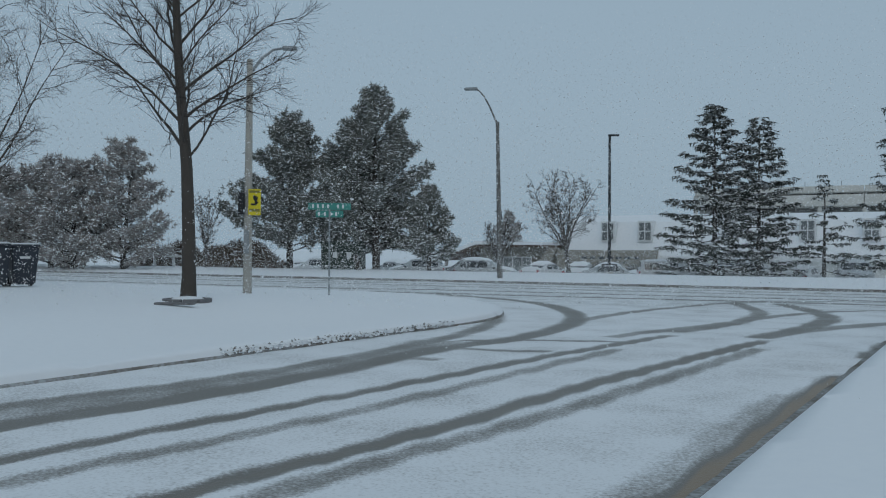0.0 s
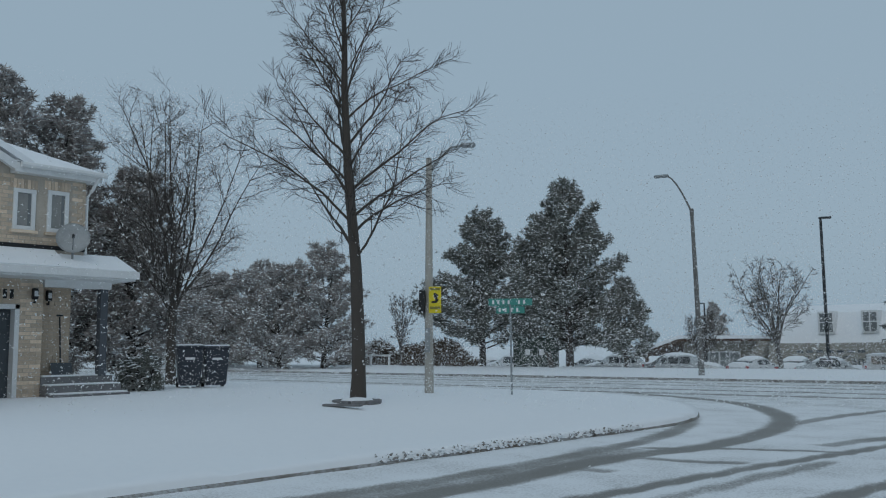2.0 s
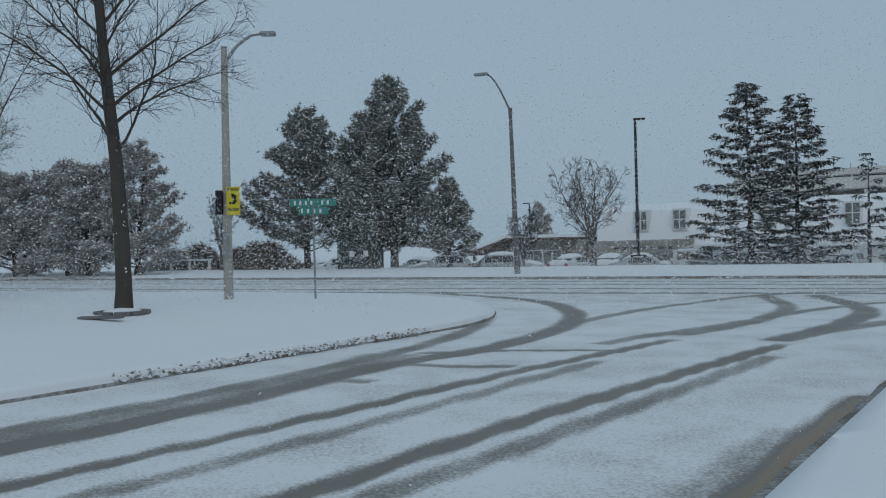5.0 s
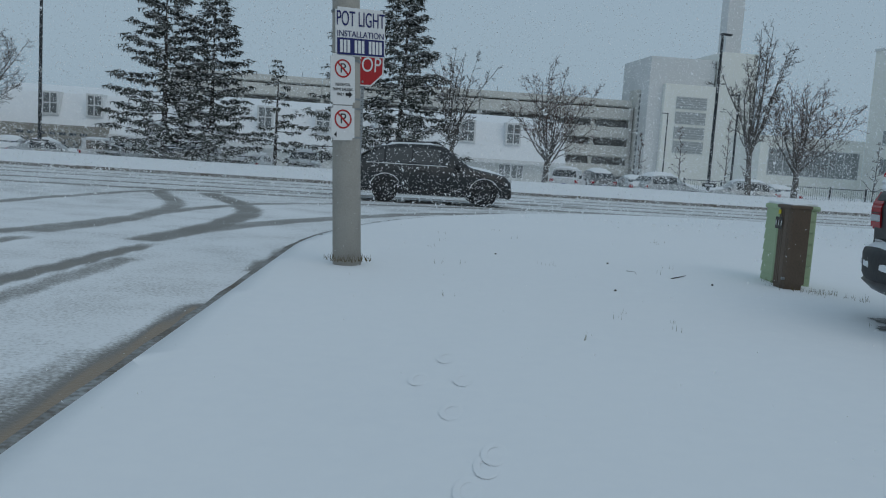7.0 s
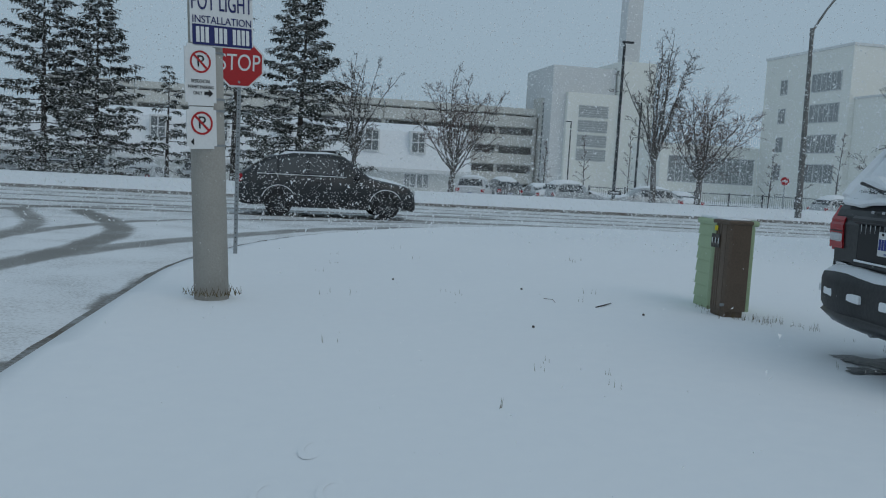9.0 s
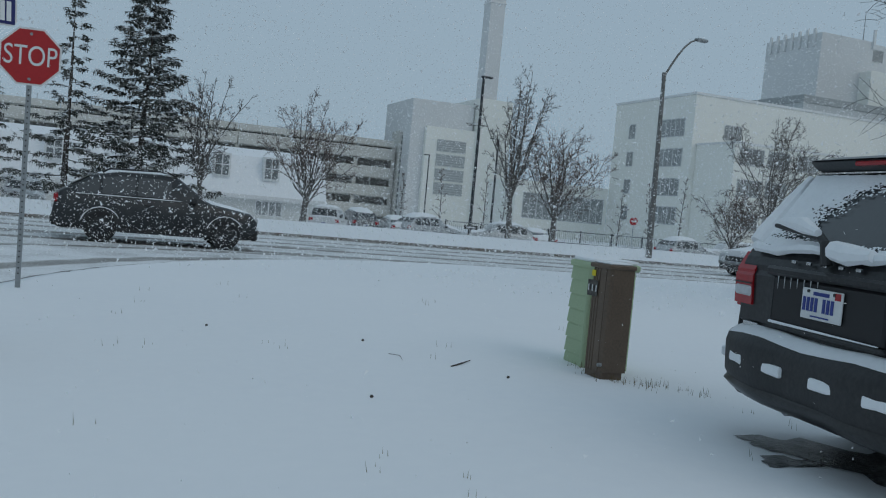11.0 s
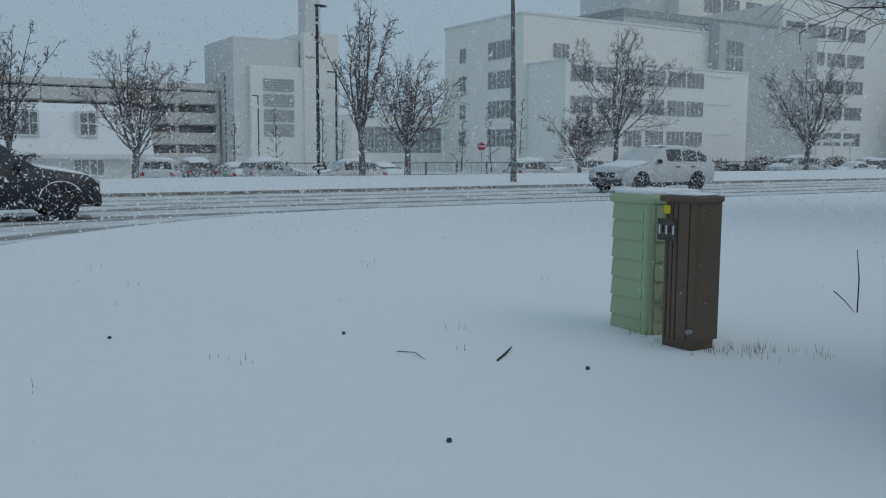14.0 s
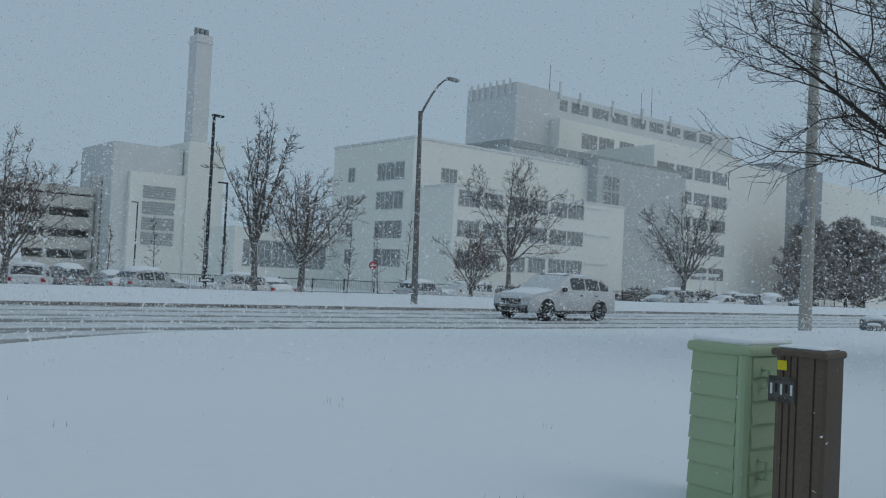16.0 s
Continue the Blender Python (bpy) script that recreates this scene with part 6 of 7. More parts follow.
    # porch roof across the front
    part("porch_roof", prism([(FX - 0.05, 3.0), (FX + 0.82, 3.0), (FX + 0.87, 3.10), (FX - 0.05, 3.58)], 2.0, 9.6, axis="y"), SNOWCAP, t, "snow-covered porch roof")
    part("porch_roof_end", prism([(FX - 1.2, 3.0), (FX + 0.82, 3.0), (FX + 0.86, 3.09), (FX - 0.1, 3.50), (FX - 1.2, 3.50)], 9.6, 11.15, axis="y"), SNOWCAP, t)
    part("porch_fascia", box(FX + 0.81, FX + 0.91, 2.0, 11.2, 2.90, 3.07, 0.01), WHITEPAINT, t)
    part("porch_soffit", box(FX - 1.2, FX + 0.81, 2.0, 11.15, 2.86, 2.98), WHITEPAINT, t)
    part("flashing", box(FX + 0.0, FX + 0.05, 2.0, 10.3, 3.53, 3.62), SIGNBLACK, t)
    part("porch_beam", box(FX - 0.1, FX + 0.1, 9.4, 10.95, 2.70, 2.87), WHITEPAINT, t)
    part("porch_post", box(FX - 0.12, FX + 0.06, 10.72, 10.90, 0.72, 2.72, 0.01), PORCH, t, "grey square porch post")
    # steps
    for k in range(4):
        s = part("step", box(FX - 1.2, FX + 0.95 - k * 0.30, 9.42, 11.25 - 0.06 * k, g0 + k * 0.185, g0 + 0.185 * (k + 1) - 0.01, 0.012), GREYSTONE, t)
        part("step_snow", box(FX - 0.3 + 0.0, FX + 0.93 - k * 0.30, 9.46, 11.20 - 0.06 * k, g0 + 0.185 * (k + 1) - 0.012, g0 + 0.185 * (k + 1) + 0.025, 0.012), SNOWCAP, s)
    # coach lamps
    for yv, xv in ((9.2, FX + 0.10), (9.75, FX - 0.45)):
        lamp = part("wall_lantern", box(xv - 0.06, xv + 0.06, yv - 0.06, yv + 0.06, 2.42, 2.66, 0.02), SIGNBLACK, t, "black coach lantern")
        part("bracket", tube([(xv - 0.1, yv, 2.36), (xv, yv, 2.34), (xv, yv, 2.44)], [0.02] * 3, 6), SIGNBLACK, lamp)
        part("lantern_glass", box(xv - 0.063, xv + 0.063, yv - 0.04, yv + 0.04, 2.48, 2.6), CLEARLENS, lamp)
    for k in range(3):
        part("number_bar", box(FX + 0.012, FX + 0.03, 8.42 + k * 0.14, 8.50 + k * 0.14, 2.42, 2.62, 0.006), SIGNBLACK, t)
    # brickwork: each brick on the faces towards the street
    holes = [(7.32, 8.0, 3.92, 5.1), (8.68, 9.16, 3.92, 5.05), (9.42, 9.9, 3.92, 5.08), (4.0, 5.6, 3.92, 5.1)]
    bw, bh, j = 0.255, 0.088, 0.013
    cube = bpy.data.meshes.new("brick")
    b = box(-0.006, 0.008, 0, bw - j, 0, bh - j, 0.003)
    b.to_mesh(cube)
    b.free()
    cube.materials.append(BRICK)
    joined = bmesh.new()
    n = 0

    def lay(x, y0, y1, z0, z1, owner, single):
        nonlocal n
        rows = int((z1 - z0) / bh)
        for r in range(rows):
            z, y = z0 + r * bh + 0.005, y0 + (-(bw / 2) if r % 2 else 0.0)
            while y < y1 - 0.03:
                a, e = max(y, y0), min(y + bw - j, y1)
                mid = (a + e) / 2
                free = e - a > 0.05 and not any(h0 - 0.08 < mid < h1 + 0.08 and h2 - 0.09 < z + 0.04 < h3 + 0.12 for h0, h1, h2, h3 in holes)
                if free:
                    if single and n < 300 and e - a > bw - j - 0.01:
                        ob = new("brick", cube)
                        ob.parent = owner
                        ob.location = (x, a, z)
                        n += 1
                    else:
                        v = [joined.verts.new((x + dx, yy, zz)) for dx, yy, zz in ((0.008, a, z), (0.008, e, z), (0.008, e, z + bh - j), (0.008, a, z + bh - j), (-0.004, a - 0.003, z - 0.003), (-0.004, e + 0.003, z - 0.003), (-0.004, e + 0.003, z + bh - j + 0.003), (-0.004, a - 0.003, z + bh - j + 0.003))]
                        for f in ((0, 1, 2, 3), (4, 5, 1, 0), (5, 6, 2, 1), (6, 7, 3, 2), (7, 4, 0, 3)):
                            joined.faces.new([v[k] for k in f])
                y += bw
    pier = [o for o in t.children if o.name.startswith("garage_pier")][0]
    up = [o for o in t.children if o.name.startswith("upper_wall")][0]
    lay(FX, 8.92, 9.42, 0.05, 2.85, pier, True)
    lay(FX, 8.2, 10.3, 3.62, 5.12, up, True)
    lay(FX, 3.0, 8.2, 3.62, 5.12, up, False)
    lay(FX, 5.0, 8.92, 2.32, 2.85, up, False)
    lay(FX - 0.55, 9.42, 10.3, 0.75, 2.85, up, False)
    # bricks of the gable, cut to the slope
    rows = int(1.4 / bh)
    for r in range(rows):
        z = 5.36 + r * bh
        half = 3.0 * (1 - (z - 5.35) / 1.5)
        y = 5.6 - half + 0.25
        while y + bw < 5.6 + half - 0.2:
            v = [joined.verts.new((FX + 0.03, yy, zz)) for yy, zz in ((y, z), (y + bw - j, z), (y + bw - j, z + bh - j), (y, z + bh - j))]
            joined.faces.new(v)
            y += bw
    jm = part("brickwork", joined, BRICK, t)
    jm["kind"] = "stuff"
    return t


house()

dish = thing("satellite_dish", "white satellite dish on the porch roof", "satellite dish", pose(-18.62, 9.86, 3.36, 0, 0, -25))
bm = bmesh.new()
rs = []
for k in range(6):
    r = 0.36 * k / 5
    rs.append([bm.verts.new((0.10 * (r / 0.36) ** 2, r * math.cos(a), 0.42 + 0.92 * r * math.sin(a))) for a in np.linspace(0, 2 * math.pi, 20, endpoint=False)] if k else [bm.verts.new((0, 0, 0.42))])
for k in range(20):
    bm.faces.new((rs[0][0], rs[1][k], rs[1][(k + 1) % 20]))
    for a, b in zip(rs[1:], rs[2:]):
        bm.faces.new((a[k], b[k], b[(k + 1) % 20], a[(k + 1) % 20]))
bmesh.ops.solidify(bm, geom=bm.faces[:], thickness=0.008)
part("reflector", bm, mat("dish_grey", (0.66, 0.67, 0.67), 0.5), dish, smooth=True)
part("mast", tube([(-0.1, 0, -0.1), (-0.1, 0, 0.3), (-0.03, 0, 0.4)], [0.025] * 3, 8), GALV, dish)
part("feed_arm", tube([(0.02, 0, 0.16), (0.28, 0, 0.2), (0.34, 0, 0.42)], [0.012] * 3, 6), GALV, dish)
part("feed_horn", tube([(0.34, 0, 0.40), (0.28, 0, 0.46)], [0.03, 0.03], 8), TRIM, dish)

sh = thing("snow_shovel", "snow shovel leaning on the porch wall", "shovel", pose(-19.38, 10.05, 0.73, 0, -6, 0))
part("shaft", tube([(0, 0, 0.25), (0, 0, 1.35)], [0.016, 0.016], 8), BLACKPOLE, sh)
part("grip", tube([(0, -0.07, 1.38), (0, 0.07, 1.38)], [0.02, 0.02], 8), BLACKPOLE, sh)
part("blade", prism([(0.0, 0.30), (0.03, 0.30), (0.10, 0.0), (0.08, 0.0)], -0.24, 0.24, axis="y"), GARAGEDOOR, sh)


# ---- wheeled bins ----
def bin_(x, y, rz, label):
    t = thing("wheeled_bin", label, "bin", pose(x, y, gz(x, y), 0, 0, rz), "wheeled bins")
    bm = bmesh.new()
    r0 = [bm.verts.new(q) for q in ((-0.26, -0.30, 0.06), (0.26, -0.30, 0.06), (0.26, 0.26, 0.06), (-0.26, 0.26, 0.06))]
    r1 = [bm.verts.new(q) for q in ((-0.33, -0.40, 1.02), (0.33, -0.40, 1.02), (0.33, 0.40, 1.02), (-0.33, 0.40, 1.02))]
    for k in range(4):
        bm.faces.new((r0[k], r0[(k + 1) % 4], r1[(k + 1) % 4], r1[k]))
    bm.faces.new(r0[::-1])
    bm.faces.new(r1)
    bmesh.ops.bevel(bm, geom=bm.edges[:], offset=0.03, segments=2, affect='EDGES')
    part("body", bm, BINBLACK, t)
    part("lid", box(-0.35, 0.35, -0.43, 0.42, 1.02, 1.08, 0.02), BINBLACK, t)
    part("lid_snow", box(-0.32, 0.32, -0.38, 0.38, 1.075, 1.12, 0.02, segments=2), SNOWCAP, t, "snow on the lid")
    part("label_bar", box(-0.12, 0.12, -0.375, -0.365, 0.72, 0.80), SIGNWHITE, t)
    part("handle", tube([(-0.24, 0.44, 1.0), (0.24, 0.44, 1.0)], [0.018, 0.018], 8), BINBLACK, t)
    for s in (-1, 1):
        part("wheel", tube([(s * 0.22, 0.26, 0.13), (s * 0.30, 0.26, 0.13)], [0.13, 0.13], 14), TYRE, t)


bin_(-19.86, 13.66, 62, "dark grey wheeled bin with snow on its lid")
bin_(-19.84, 14.42, 66, "dark grey wheeled bin with a lighter lid front")

# ---- utility cabinets on the lawn ----
gc = thing("utility_cabinet", "pale green ribbed plastic utility cabinet with snow on top", "utility box", pose(5.50, 12.70, 0.02, 0, 0, -92))
gw, gd = 0.35, 0.40
part("body", box(-gw / 2, gw / 2, -gd / 2, gd / 2, -0.1, 0.84, 0.035, segments=3), GREENBOX, gc)
part("lid", box(-gw / 2 - 0.02, gw / 2 + 0.02, -gd / 2 - 0.02, gd / 2 + 0.02, 0.83, 0.885, 0.02, segments=2), GREENBOX, gc)
part("lid_snow", box(-gw / 2, gw / 2, -gd / 2, gd / 2, 0.88, 0.915, 0.018, segments=2), SNOWCAP, gc, "thin snow on the lid")
for k in range(7):
    z = 0.02 + k * 0.118
    lip = prism([(-gd / 2 + 0.004, z), (-gd / 2 - 0.011, z + 0.002), (-gd / 2 - 0.010, z + 0.010), (-gd / 2 + 0.001, z + 0.112)], -gw / 2 + 0.012, gw / 2 - 0.066)
    part("rib", lip, GREENBOX, gc)
    lip = prism([(-gw / 2 + 0.004, z), (-gw / 2 - 0.006, z + 0.002), (-gw / 2 - 0.001, z + 0.10)], -gd / 2 + 0.03, gd / 2 - 0.03, axis="y")
    part("rib", lip, GREENBOX, gc)
    lip = prism([(gw / 2 - 0.004, z), (gw / 2 + 0.015, z + 0.002), (gw / 2 + 0.014, z + 0.010), (gw / 2 + 0.001, z + 0.10)], -gd / 2 + 0.03, gd / 2 - 0.03, axis="y")
    part("rib", lip, GREENBOX, gc)
part("corner_post", tube([(gw / 2 - 0.03, -gd / 2 + 0.01, -0.08), (gw / 2 - 0.03, -gd / 2 + 0.01, 0.835)], [0.034, 0.034], 12), GREENBOX, gc)
for z in (0.22, 0.68):
    part("latch", tube([(gw / 2 + 0.01, -gd / 2 + 0.10, z), (gw / 2 + 0.05, -gd / 2 + 0.10, z), (gw / 2 + 0.05, -gd / 2 + 0.10, z + 0.09), (gw / 2 + 0.01, -gd / 2 + 0.10, z + 0.09)], [0.012] * 4, 6), GREENBOX, gc)

bc = thing("cable_pedestal", "dark brown plastic cable pedestal with a yellow sticker", "utility box", pose(5.28, 12.22, 0.02, 0, 0, -86))
bwid, bdep = 0.235, 0.22
outline = [(-bwid / 2, -bdep * 0.35), (-bwid / 2 + 0.03, -bdep / 2)]
for xv in (-0.068, -0.036, -0.004, 0.075):   # grooves down the front
    outline += [(xv - 0.005, -bdep / 2), (xv - 0.002, -bdep / 2 + 0.009), (xv + 0.002, -bdep / 2 + 0.009), (xv + 0.005, -bdep / 2)]
outline += [(bwid / 2 - 0.03, -bdep / 2), (bwid / 2 - 0.01, -bdep * 0.44), (bwid / 2, -bdep * 0.32), (bwid / 2, bdep / 2), (-bwid / 2, bdep / 2)]
bm = prism(outline, 0.10, 0.87, axis="z")
part("cover", bm, BROWNBOX, bc)
part("base", box(-bwid / 2 + 0.012, bwid / 2 - 0.012, -bdep / 2 + 0.012, bdep / 2 - 0.012, -0.12, 0.11, 0.01), BROWNBOX, bc)
part("cap", box(-bwid / 2 - 0.012, bwid / 2 + 0.012, -bdep / 2 - 0.014, bdep / 2 + 0.012, 0.865, 0.90, 0.008), BROWNBOX, bc)
part("cap_snow", box(-bwid / 2 + 0.01, bwid / 2 - 0.01, -bdep / 2 + 0.01, bdep / 2 - 0.01, 0.898, 0.915, 0.008), SNOWCAP, bc)
part("yellow_sticker", box(-0.095, -0.05, -bdep / 2 - 0.0115, -bdep / 2 - 0.009, 0.80, 0.845), SIGNYELLOW, bc)
lb = part("notice", box(-0.135, -0.01, -bdep / 2 - 0.0115, -bdep / 2 - 0.009, 0.65, 0.77), mat("faded_notice", (0.12, 0.11, 0.10), 0.7, var=0.3, scale=20, tint=(0.05, 0.045, 0.04)), bc, "weathered paper notice")
for k in range(5):
    part("text_bar", box(-0.125 + k * 0.024, -0.115 + k * 0.024, -bdep / 2 - 0.014, -bdep / 2 - 0.012, 0.685 + 0.01 * (k % 2), 0.735), MATS["sign_white"] if k % 2 == 0 else SIGNBLACK, lb)
part("lock", tube([(0.10, -bdep / 2 - 0.02, 0.16), (0.10, -bdep / 2 + 0.01, 0.16)], [0.014, 0.014], 10), GALV, bc)

# ---- small things in the snow ----
rng = np.random.default_rng(77)


def grass(name, label, pts, blades, h, spread, seed, material=BARE):
    r = random.Random(seed)
    bm = bmesh.new()
    for x, y in pts:
        z = gz(x, y)
        for _ in range(blades):
            a, d = r.uniform(0, 6.28), spread * r.random() ** 0.6
            px, py, hh = x + d * math.cos(a), y + d * math.sin(a), h * r.uniform(0.4, 1.1)
            lx, ly = r.uniform(-0.4, 0.4) * hh, r.uniform(-0.4, 0.4) * hh
            bm.faces.new([bm.verts.new(v) for v in ((px, py, z - 0.02), (px + 0.006, py, z - 0.02), (px + lx * 0.6, py + ly * 0.6, z + hh))])
    return tagged(part(name, bm, material), label, "grass", kind="stuff")


grass("grass_tuft", "dry grass poking through the snow round the cabinets", [(5.28, 12.5), (5.22, 12.05), (5.4, 11.95), (5.55, 12.0), (5.22, 12.25), (5.8, 11.8)], 22, 0.06, 0.14, 4)
grass("grass_tuft", "sparse grass tips on the snowy lawn", [(float(a), float(b)) for a, b in zip(rng.uniform(1.2, 6.5, 26), rng.uniform(9.5, 18, 26))], 3, 0.06, 0.08, 6, mat("pale_grass", (0.30, 0.28, 0.22), 0.9))


def twig(label, pts, r, name="fallen_twig"):
    ob = part(name, tube(pts, [r] * (len(pts) - 1) + [r * 0.5], 6), TWIG)
    return tagged(ob, label, "twig", "fallen twigs")


z0 = gz(4.15, 12.45)
twig("dark fallen twig lying on the snow", [(4.16, 12.49, z0 + 0.004), (4.27, 12.57, z0 + 0.012), (4.38, 12.66, z0 + 0.02)], 0.006)
twig("thin forked twig lying on the snow", [(3.83, 12.98, gz(3.8, 13) + 0.004), (3.88, 12.86, gz(3.8, 12.9) + 0.015), (3.86, 12.72, gz(3.9, 12.7) + 0.003)], 0.0025)
twig("dead seed stalk standing in the snow", [(7.48, 12.6, gz(7.5, 12.6) - 0.02), (7.48, 12.6, gz(7.5, 13) + 0.25), (7.47, 12.62, gz(7.5, 13) + 0.46)], 0.0055, "seed_stalk")
twig("bent dead stem in the snow", [(7.38, 12.73, gz(7.5, 13) + 0.15), (7.43, 12.67, gz(7.5, 13) + 0.08), (7.48, 12.61, gz(7.5, 12.6) - 0.01)], 0.004, "seed_stalk")
for x, y in ((4.44, 12.1), (3.78, 13.55), (3.3, 11.6), (2.6, 14.4)):
    b = bmesh.new()
    bmesh.ops.create_icosphere(b, subdivisions=1, radius=0.013, matrix=pose(x, y, gz(x, y) + 0.006, 20, 30, 10))
    tagged(part("clod", b, BARK), "small dark clod on the snow", "clod", "clods")

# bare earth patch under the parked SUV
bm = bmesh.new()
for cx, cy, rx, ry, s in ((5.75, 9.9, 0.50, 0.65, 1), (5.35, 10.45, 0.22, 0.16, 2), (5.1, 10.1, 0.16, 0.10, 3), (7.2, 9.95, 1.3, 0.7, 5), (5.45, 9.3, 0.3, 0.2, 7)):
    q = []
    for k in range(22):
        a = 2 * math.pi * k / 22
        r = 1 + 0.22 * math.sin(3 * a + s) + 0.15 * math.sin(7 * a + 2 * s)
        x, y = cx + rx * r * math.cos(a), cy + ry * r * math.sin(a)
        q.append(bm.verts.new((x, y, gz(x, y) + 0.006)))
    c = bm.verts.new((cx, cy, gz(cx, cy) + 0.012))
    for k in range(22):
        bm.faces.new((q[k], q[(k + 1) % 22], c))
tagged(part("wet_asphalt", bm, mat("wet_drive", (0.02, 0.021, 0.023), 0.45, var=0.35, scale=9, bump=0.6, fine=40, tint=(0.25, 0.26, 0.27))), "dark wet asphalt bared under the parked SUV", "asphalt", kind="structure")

# footprints: shallow hollows with a raised rim
def footprint(x, y, a):
    bm = bmesh.new()
    rows = []
    for r, dz in ((1.0, 0.0), (0.85, 0.0010), (0.55, -0.0005)):
        rows.append([bm.verts.new((0.06 * r * math.cos(q), 0.15 * r * math.sin(q), dz)) for q in np.linspace(0, 2 * math.pi, 14, endpoint=False)])
    for r, s in zip(rows, rows[1:]):
        for k in range(14):
            bm.faces.new((r[k], r[(k + 1) % 14], s[(k + 1) % 14], s[k]))
    ob = part("footprint", bm, SNOW, smooth=True)
    ob.matrix_basis = pose(x, y, gz(x, y) + 0.002, 0, 0, a)
    tagged(ob, "faint old footprint in the lawn snow", "footprint", "footprints")


for x, y in ((1.47, 9.00), (1.52, 8.49), (1.27, 8.51), (1.39, 7.89), (1.51, 7.27), (1.46, 7.13), (1.35, 6.88), (1.34, 6.66)):
    footprint(x, y, -12)

# crumbs of gritty snow ploughed up along the corner kerb
cr = np.random.default_rng(61)
edge = [(WEST + 0.075 * (y - 12), y) for y in cr.uniform(9.0, 15.0, 1400)] + [(WEST - 9.0 + 9.0 * math.cos(a), 15.0 + 9.0 * math.sin(a)) for a in cr.uniform(0.0, 0.5, 1200)]
spot = np.array([(x, y, ROAD_Z + 0.10) for x, y in edge]) + np.stack([cr.normal(-0.03, 0.09, 2600), cr.normal(0, 0.06, 2600), cr.uniform(-0.07, 0.015, 2600)], -1)
LUMP_V = [(1, 0, 0), (-0.9, 0.1, 0), (0.1, 1, 0), (-0.1, -0.9, 0), (0, 0.1, 0.7), (0, 0, -0.6)]
LUMP_F = [(0, 2, 4), (2, 1, 4), (1, 3, 4), (3, 0, 4), (2, 0, 5), (1, 2, 5), (3, 1, 5), (0, 3, 5)]
dirty = cr.random(2600) < 0.3
for pick, m_, label in ((dirty, KERB, "brown gritty crumbs along the corner kerb"), (~dirty, SNOWCAP, "ploughed crumbs of snow along the corner kerb")):
    me = scatter_mesh("snow_crumbs", LUMP_V, LUMP_F, spot[pick], cr.uniform(0.008, 0.034, int(pick.sum())), cr, m_)
    tagged(new("snow_crumbs", me), label, "snow", kind="stuff")

# soil and brick ring round the street tree
tr = thing("tree_ring", "broken edging round the street tree, capped with snow", "edging", pose(-11.62, 11.75, gz(-11.62, 11.75), 0, 0, 0) @ Matrix.Scale(0.8, 4))
for k in range(9):
    a = k * 0.7
    part("edging_block", box(-0.16, 0.16, -0.06, 0.06, -0.05, 0.07, 0.012), GREYSTONE, tr).matrix_basis = pose(0.5 * math.cos(a) - 0.2, 0.5 * math.sin(a) + 0.4, 0, 0, 0, math.degrees(a) + 90)
part("fallen_slab", box(-0.45, 0.45, -0.10, 0.10, 0.0, 0.05, 0.015), GREYSTONE, tr).matrix_basis = pose(0.35, -0.55, -0.01, 0, 0, 25)
part("snow_heap", tube([(-0.2, 0.4, -0.05), (-0.2, 0.4, 0.09), (-0.2, 0.4, 0.13)], [0.5, 0.34, 0.05], 14), SNOWCAP, tr, smooth=True)

# low rail, utility cabinet, posts and fence on the far side
rl = thing("low_rail", "low white rail in front of the hedge", "rail", pose(-44.4, 42.2, gz(-44, 42)))
for k in range(3):
    part("post", box(k * 1.75 - 0.06, k * 1.75 + 0.06, -0.06, 0.06, -0.2, 0.72), WHITEPAINT, rl)
part("bar", box(-0.06, 3.6, -0.05, 0.05, 0.64, 0.76), WHITEPAINT, rl)
gb = thing("green_cabinet", "dark green steel utility cabinet on the verge", "utility box", pose(-30.3, 44, gz(-30, 44), 0, 0, 20))
part("body", box(-1.25, 1.25, -0.6, 0.6, -0.2, 1.6, 0.03), DARKGREENBOX, gb)
part("lid", box(-1.32, 1.32, -0.66, 0.66, 1.6, 1.7, 0.02), DARKGREENBOX, gb)
for xv in (-0.5, 0.35):
    part("label_plate", box(xv, xv + 0.28, -0.62, -0.6, 0.7, 1.05), SIGNWHITE, gb)
bo = thing("leaning_post", "short leaning wooden post by the verge", "post", pose(-28.2, 42.6, gz(-28, 42.6) - 0.1, 0, -14, 20))
part("stump", box(-0.16, 0.16, -0.13, 0.13, -0.1, 1.0, 0.03), BARK, bo)

fe = thing("iron_fence", "long black iron fence before the hospital", "fence", pose(0, 0, -1.1))
for k in range(34):
    x = 26 + k * 3.0
    part("post", box(x - 0.05, x + 0.05, 69.95, 70.05, -0.1, 1.45), BLACKPOLE, fe)
for z in (0.35, 1.3):
    part("rail", box(26, 125, 69.98, 70.02, z, z + 0.05), BLACKPOLE, fe)
pk = bmesh.new()
for k in range(560):
    x = 26.15 + k * 0.177
    v = [pk.verts.new(q) for q in ((x - 0.012, 70, 0.1), (x + 0.012, 70, 0.1), (x + 0.012, 70, 1.42), (x - 0.012, 70, 1.42))]
    pk.faces.new(v)
bmesh.ops.solidify(pk, geom=pk.faces[:], thickness=0.02)
ps = part("picket_run", pk, BLACKPOLE, fe)
ps["kind"] = "stuff"

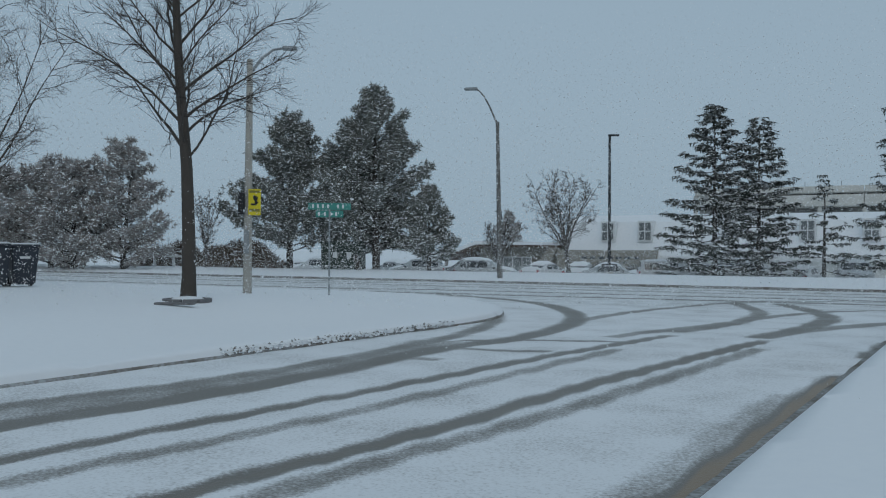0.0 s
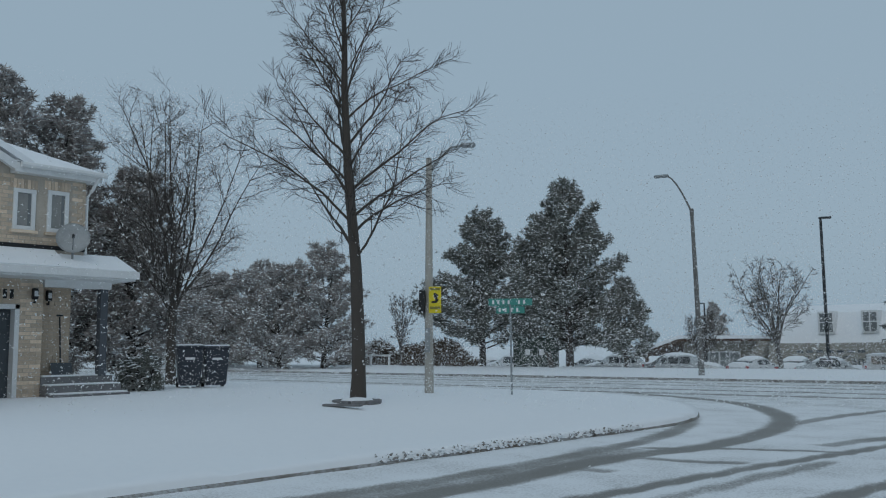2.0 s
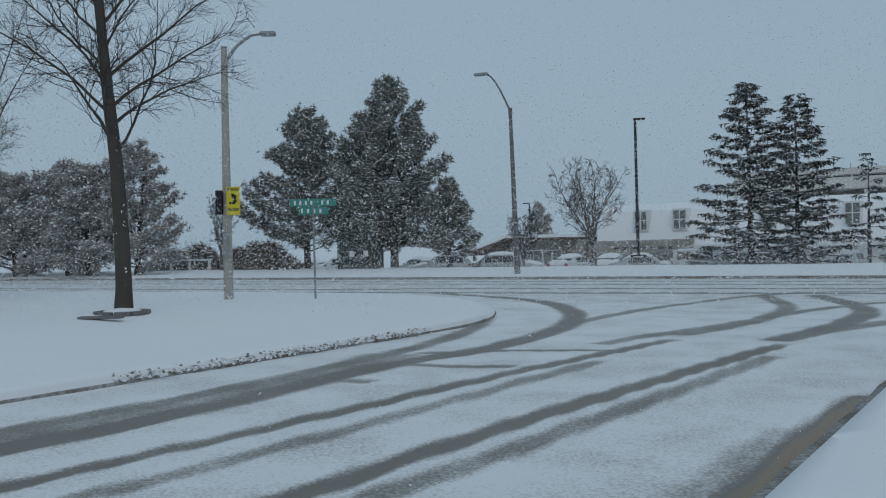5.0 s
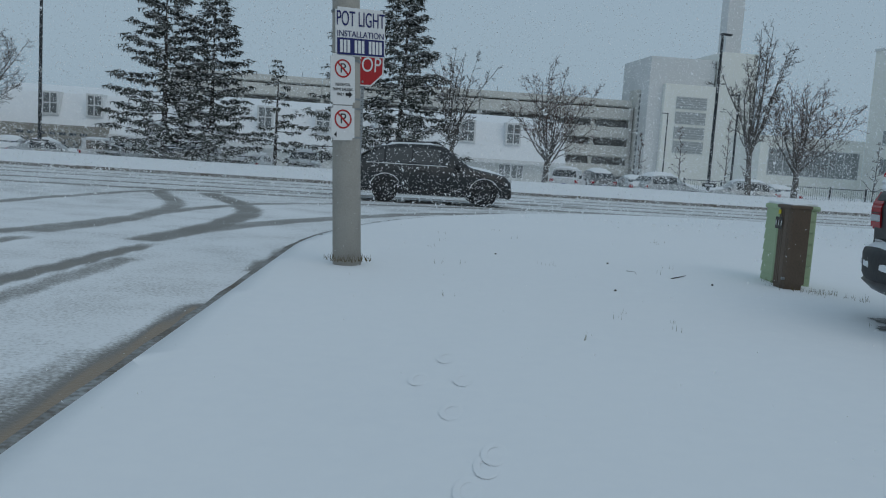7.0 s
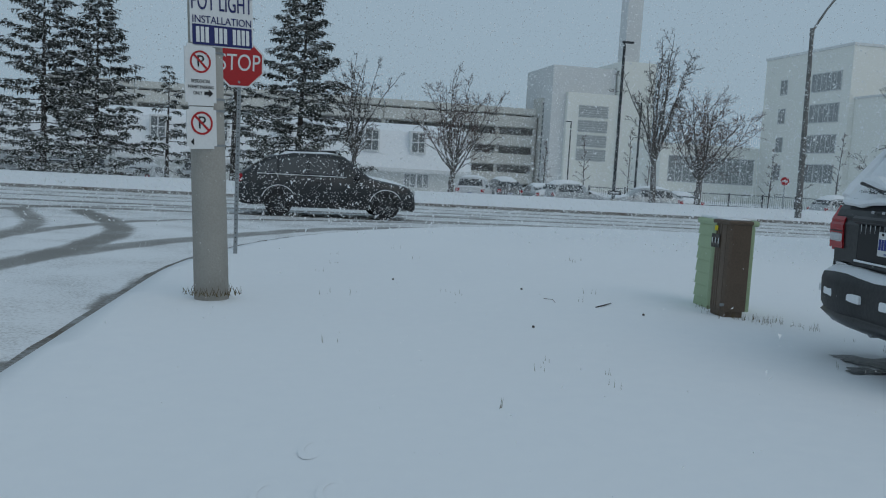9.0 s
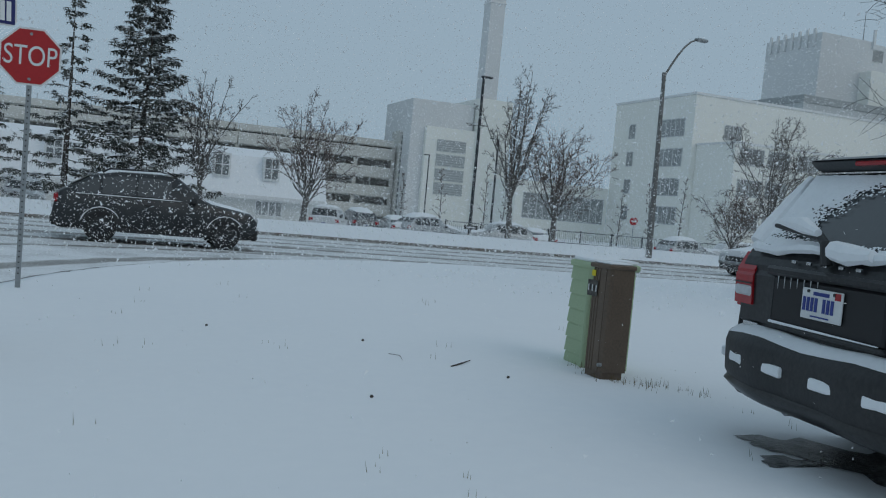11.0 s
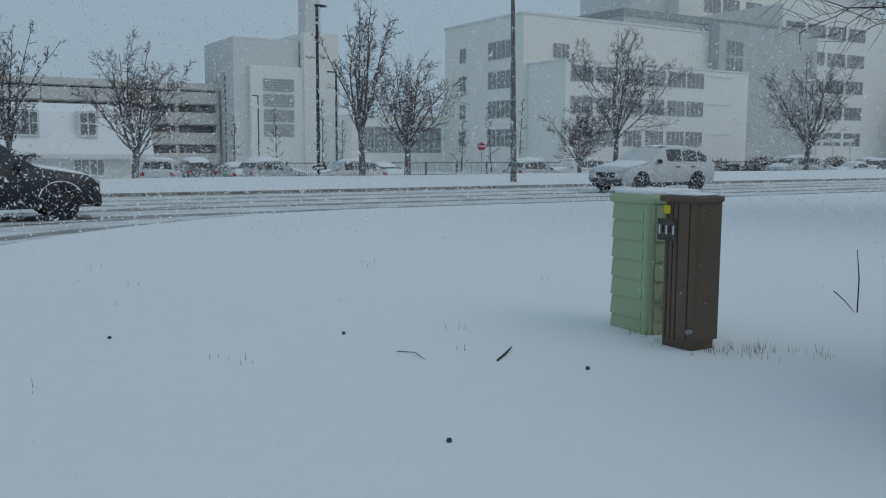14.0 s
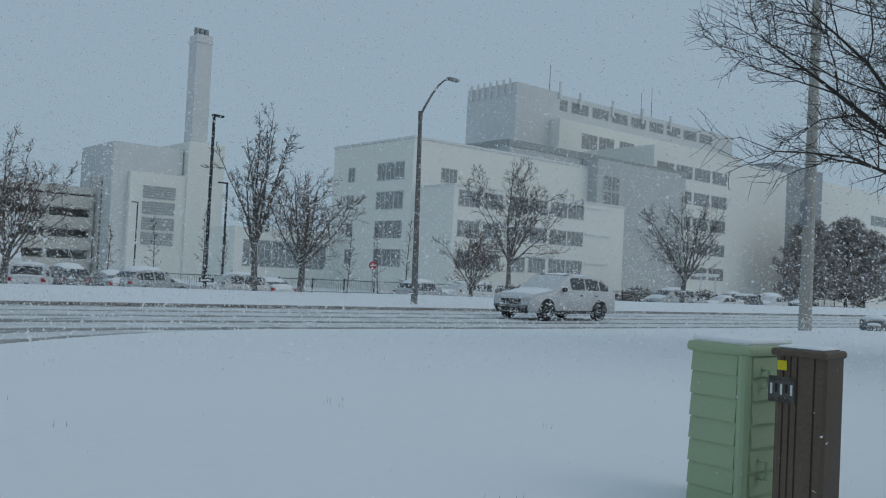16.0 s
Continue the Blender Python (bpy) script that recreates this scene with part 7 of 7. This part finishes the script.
ne = thing("no_entry_sign", "round red no-entry sign on a thin post", "road sign", pose(34.2, 56.5, gz(34, 56.5), 0, 0, -28))
part("post", tube([(0, 0, -0.2), (0, 0, 2.6)], [0.03, 0.03], 6), GALV, ne)
dsc = part("disc", tube([(0, -0.03, 2.4), (0, -0.06, 2.4)], [0.27, 0.27], 20), SIGNRED, ne)
part("bar", box(-0.19, 0.19, -0.068, -0.062, 2.355, 2.445), SIGNWHITE, dsc)

rp = thing("utility_pole", "tall pale concrete utility pole by the near kerb", "utility pole", pose(27.2, 23.6, gz(27.2, 23.6)))
part("shaft", tube([(0, 0, -0.3), (0, 0, 10.5)], [0.20, 0.14], 14), CONCRETE, rp)
part("meter_box", box(-0.36, -0.16, -0.12, 0.12, 3.2, 4.0, 0.02), GALV, rp)
for k, (x, y, s) in enumerate(((31.2, 23.2, 0.5), (32.2, 23.6, 0.4), (30.3, 22.8, 0.25))):
    b = bmesh.new()
    bmesh.ops.create_icosphere(b, subdivisions=2, radius=s)
    for v in b.verts:
        v.co *= 1 + 0.18 * math.sin(7 * v.co.x + 5 * v.co.y + 3 * k) + 0.1 * math.sin(11 * v.co.z)
        v.co.z *= 0.7
    o = part("boulder", b, GREYSTONE)
    o.matrix_basis = pose(x, y, gz(x, y) + s * 0.25, 0, 0, 40 * k)
    tagged(o, "grey landscape boulder half under snow", "boulder", "boulders")
    b = bmesh.new()
    bmesh.ops.create_uvsphere(b, u_segments=12, v_segments=6, radius=s * 0.85, matrix=Matrix.Diagonal((1, 1, 0.35, 1)))
    c = part("snow_cap", b, SNOWCAP, o, smooth=True)
    c.location = (0.05, 0.05, s * 0.52)


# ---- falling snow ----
def falling_snow(count, near, far, size, seed, label):
    """Loose flakes in the air round the street corner, each a tilted scrap of snow."""
    r = np.random.default_rng(seed)
    d = np.sqrt(r.uniform(near ** 2, far ** 2, count))
    a = r.uniform(math.radians(12), math.radians(172), count)
    P = np.stack([1.0 + d * np.cos(a), 5.0 + d * np.sin(a), 0.1 + d * 0.34 * r.uniform(0, 1, count) ** 1.9], -1)
    V = P[:, None, :] + r.normal(0, 1, (count, 3, 3)) * (size * r.uniform(0.5, 1.3, count))[:, None, None]
    me = quick_mesh("falling_snow", V.reshape(-1, 3), np.arange(count * 3).reshape(-1, 3), FLAKE)
    tagged(new("falling_snow", me), label, "snowflakes", kind="stuff")


FLAKE = bpy.data.materials.new("snowflake")
FLAKE.use_nodes = True
fn, fl = FLAKE.node_tree.nodes, FLAKE.node_tree.links
fn["Principled BSDF"].inputs["Base Color"].default_value = (0.97, 0.975, 0.98, 1)
fn["Principled BSDF"].inputs["Roughness"].default_value = 0.9
lit = fn.new("ShaderNodeBsdfTranslucent")
lit.inputs[0].default_value = (0.97, 0.975, 0.98, 1)
both = fn.new("ShaderNodeMixShader")
both.inputs[0].default_value = 0.5
fl.new(fn["Principled BSDF"].outputs[0], both.inputs[1])
fl.new(lit.outputs[0], both.inputs[2])
fl.new(both.outputs[0], fn["Material Output"].inputs[0])
falling_snow(480000, 14.0, 46.0, 0.015, 401, "thick veil of falling snow over the road")
falling_snow(9000, 2.5, 14.0, 0.0042, 402, "scattered white snowflakes falling over the lawn")
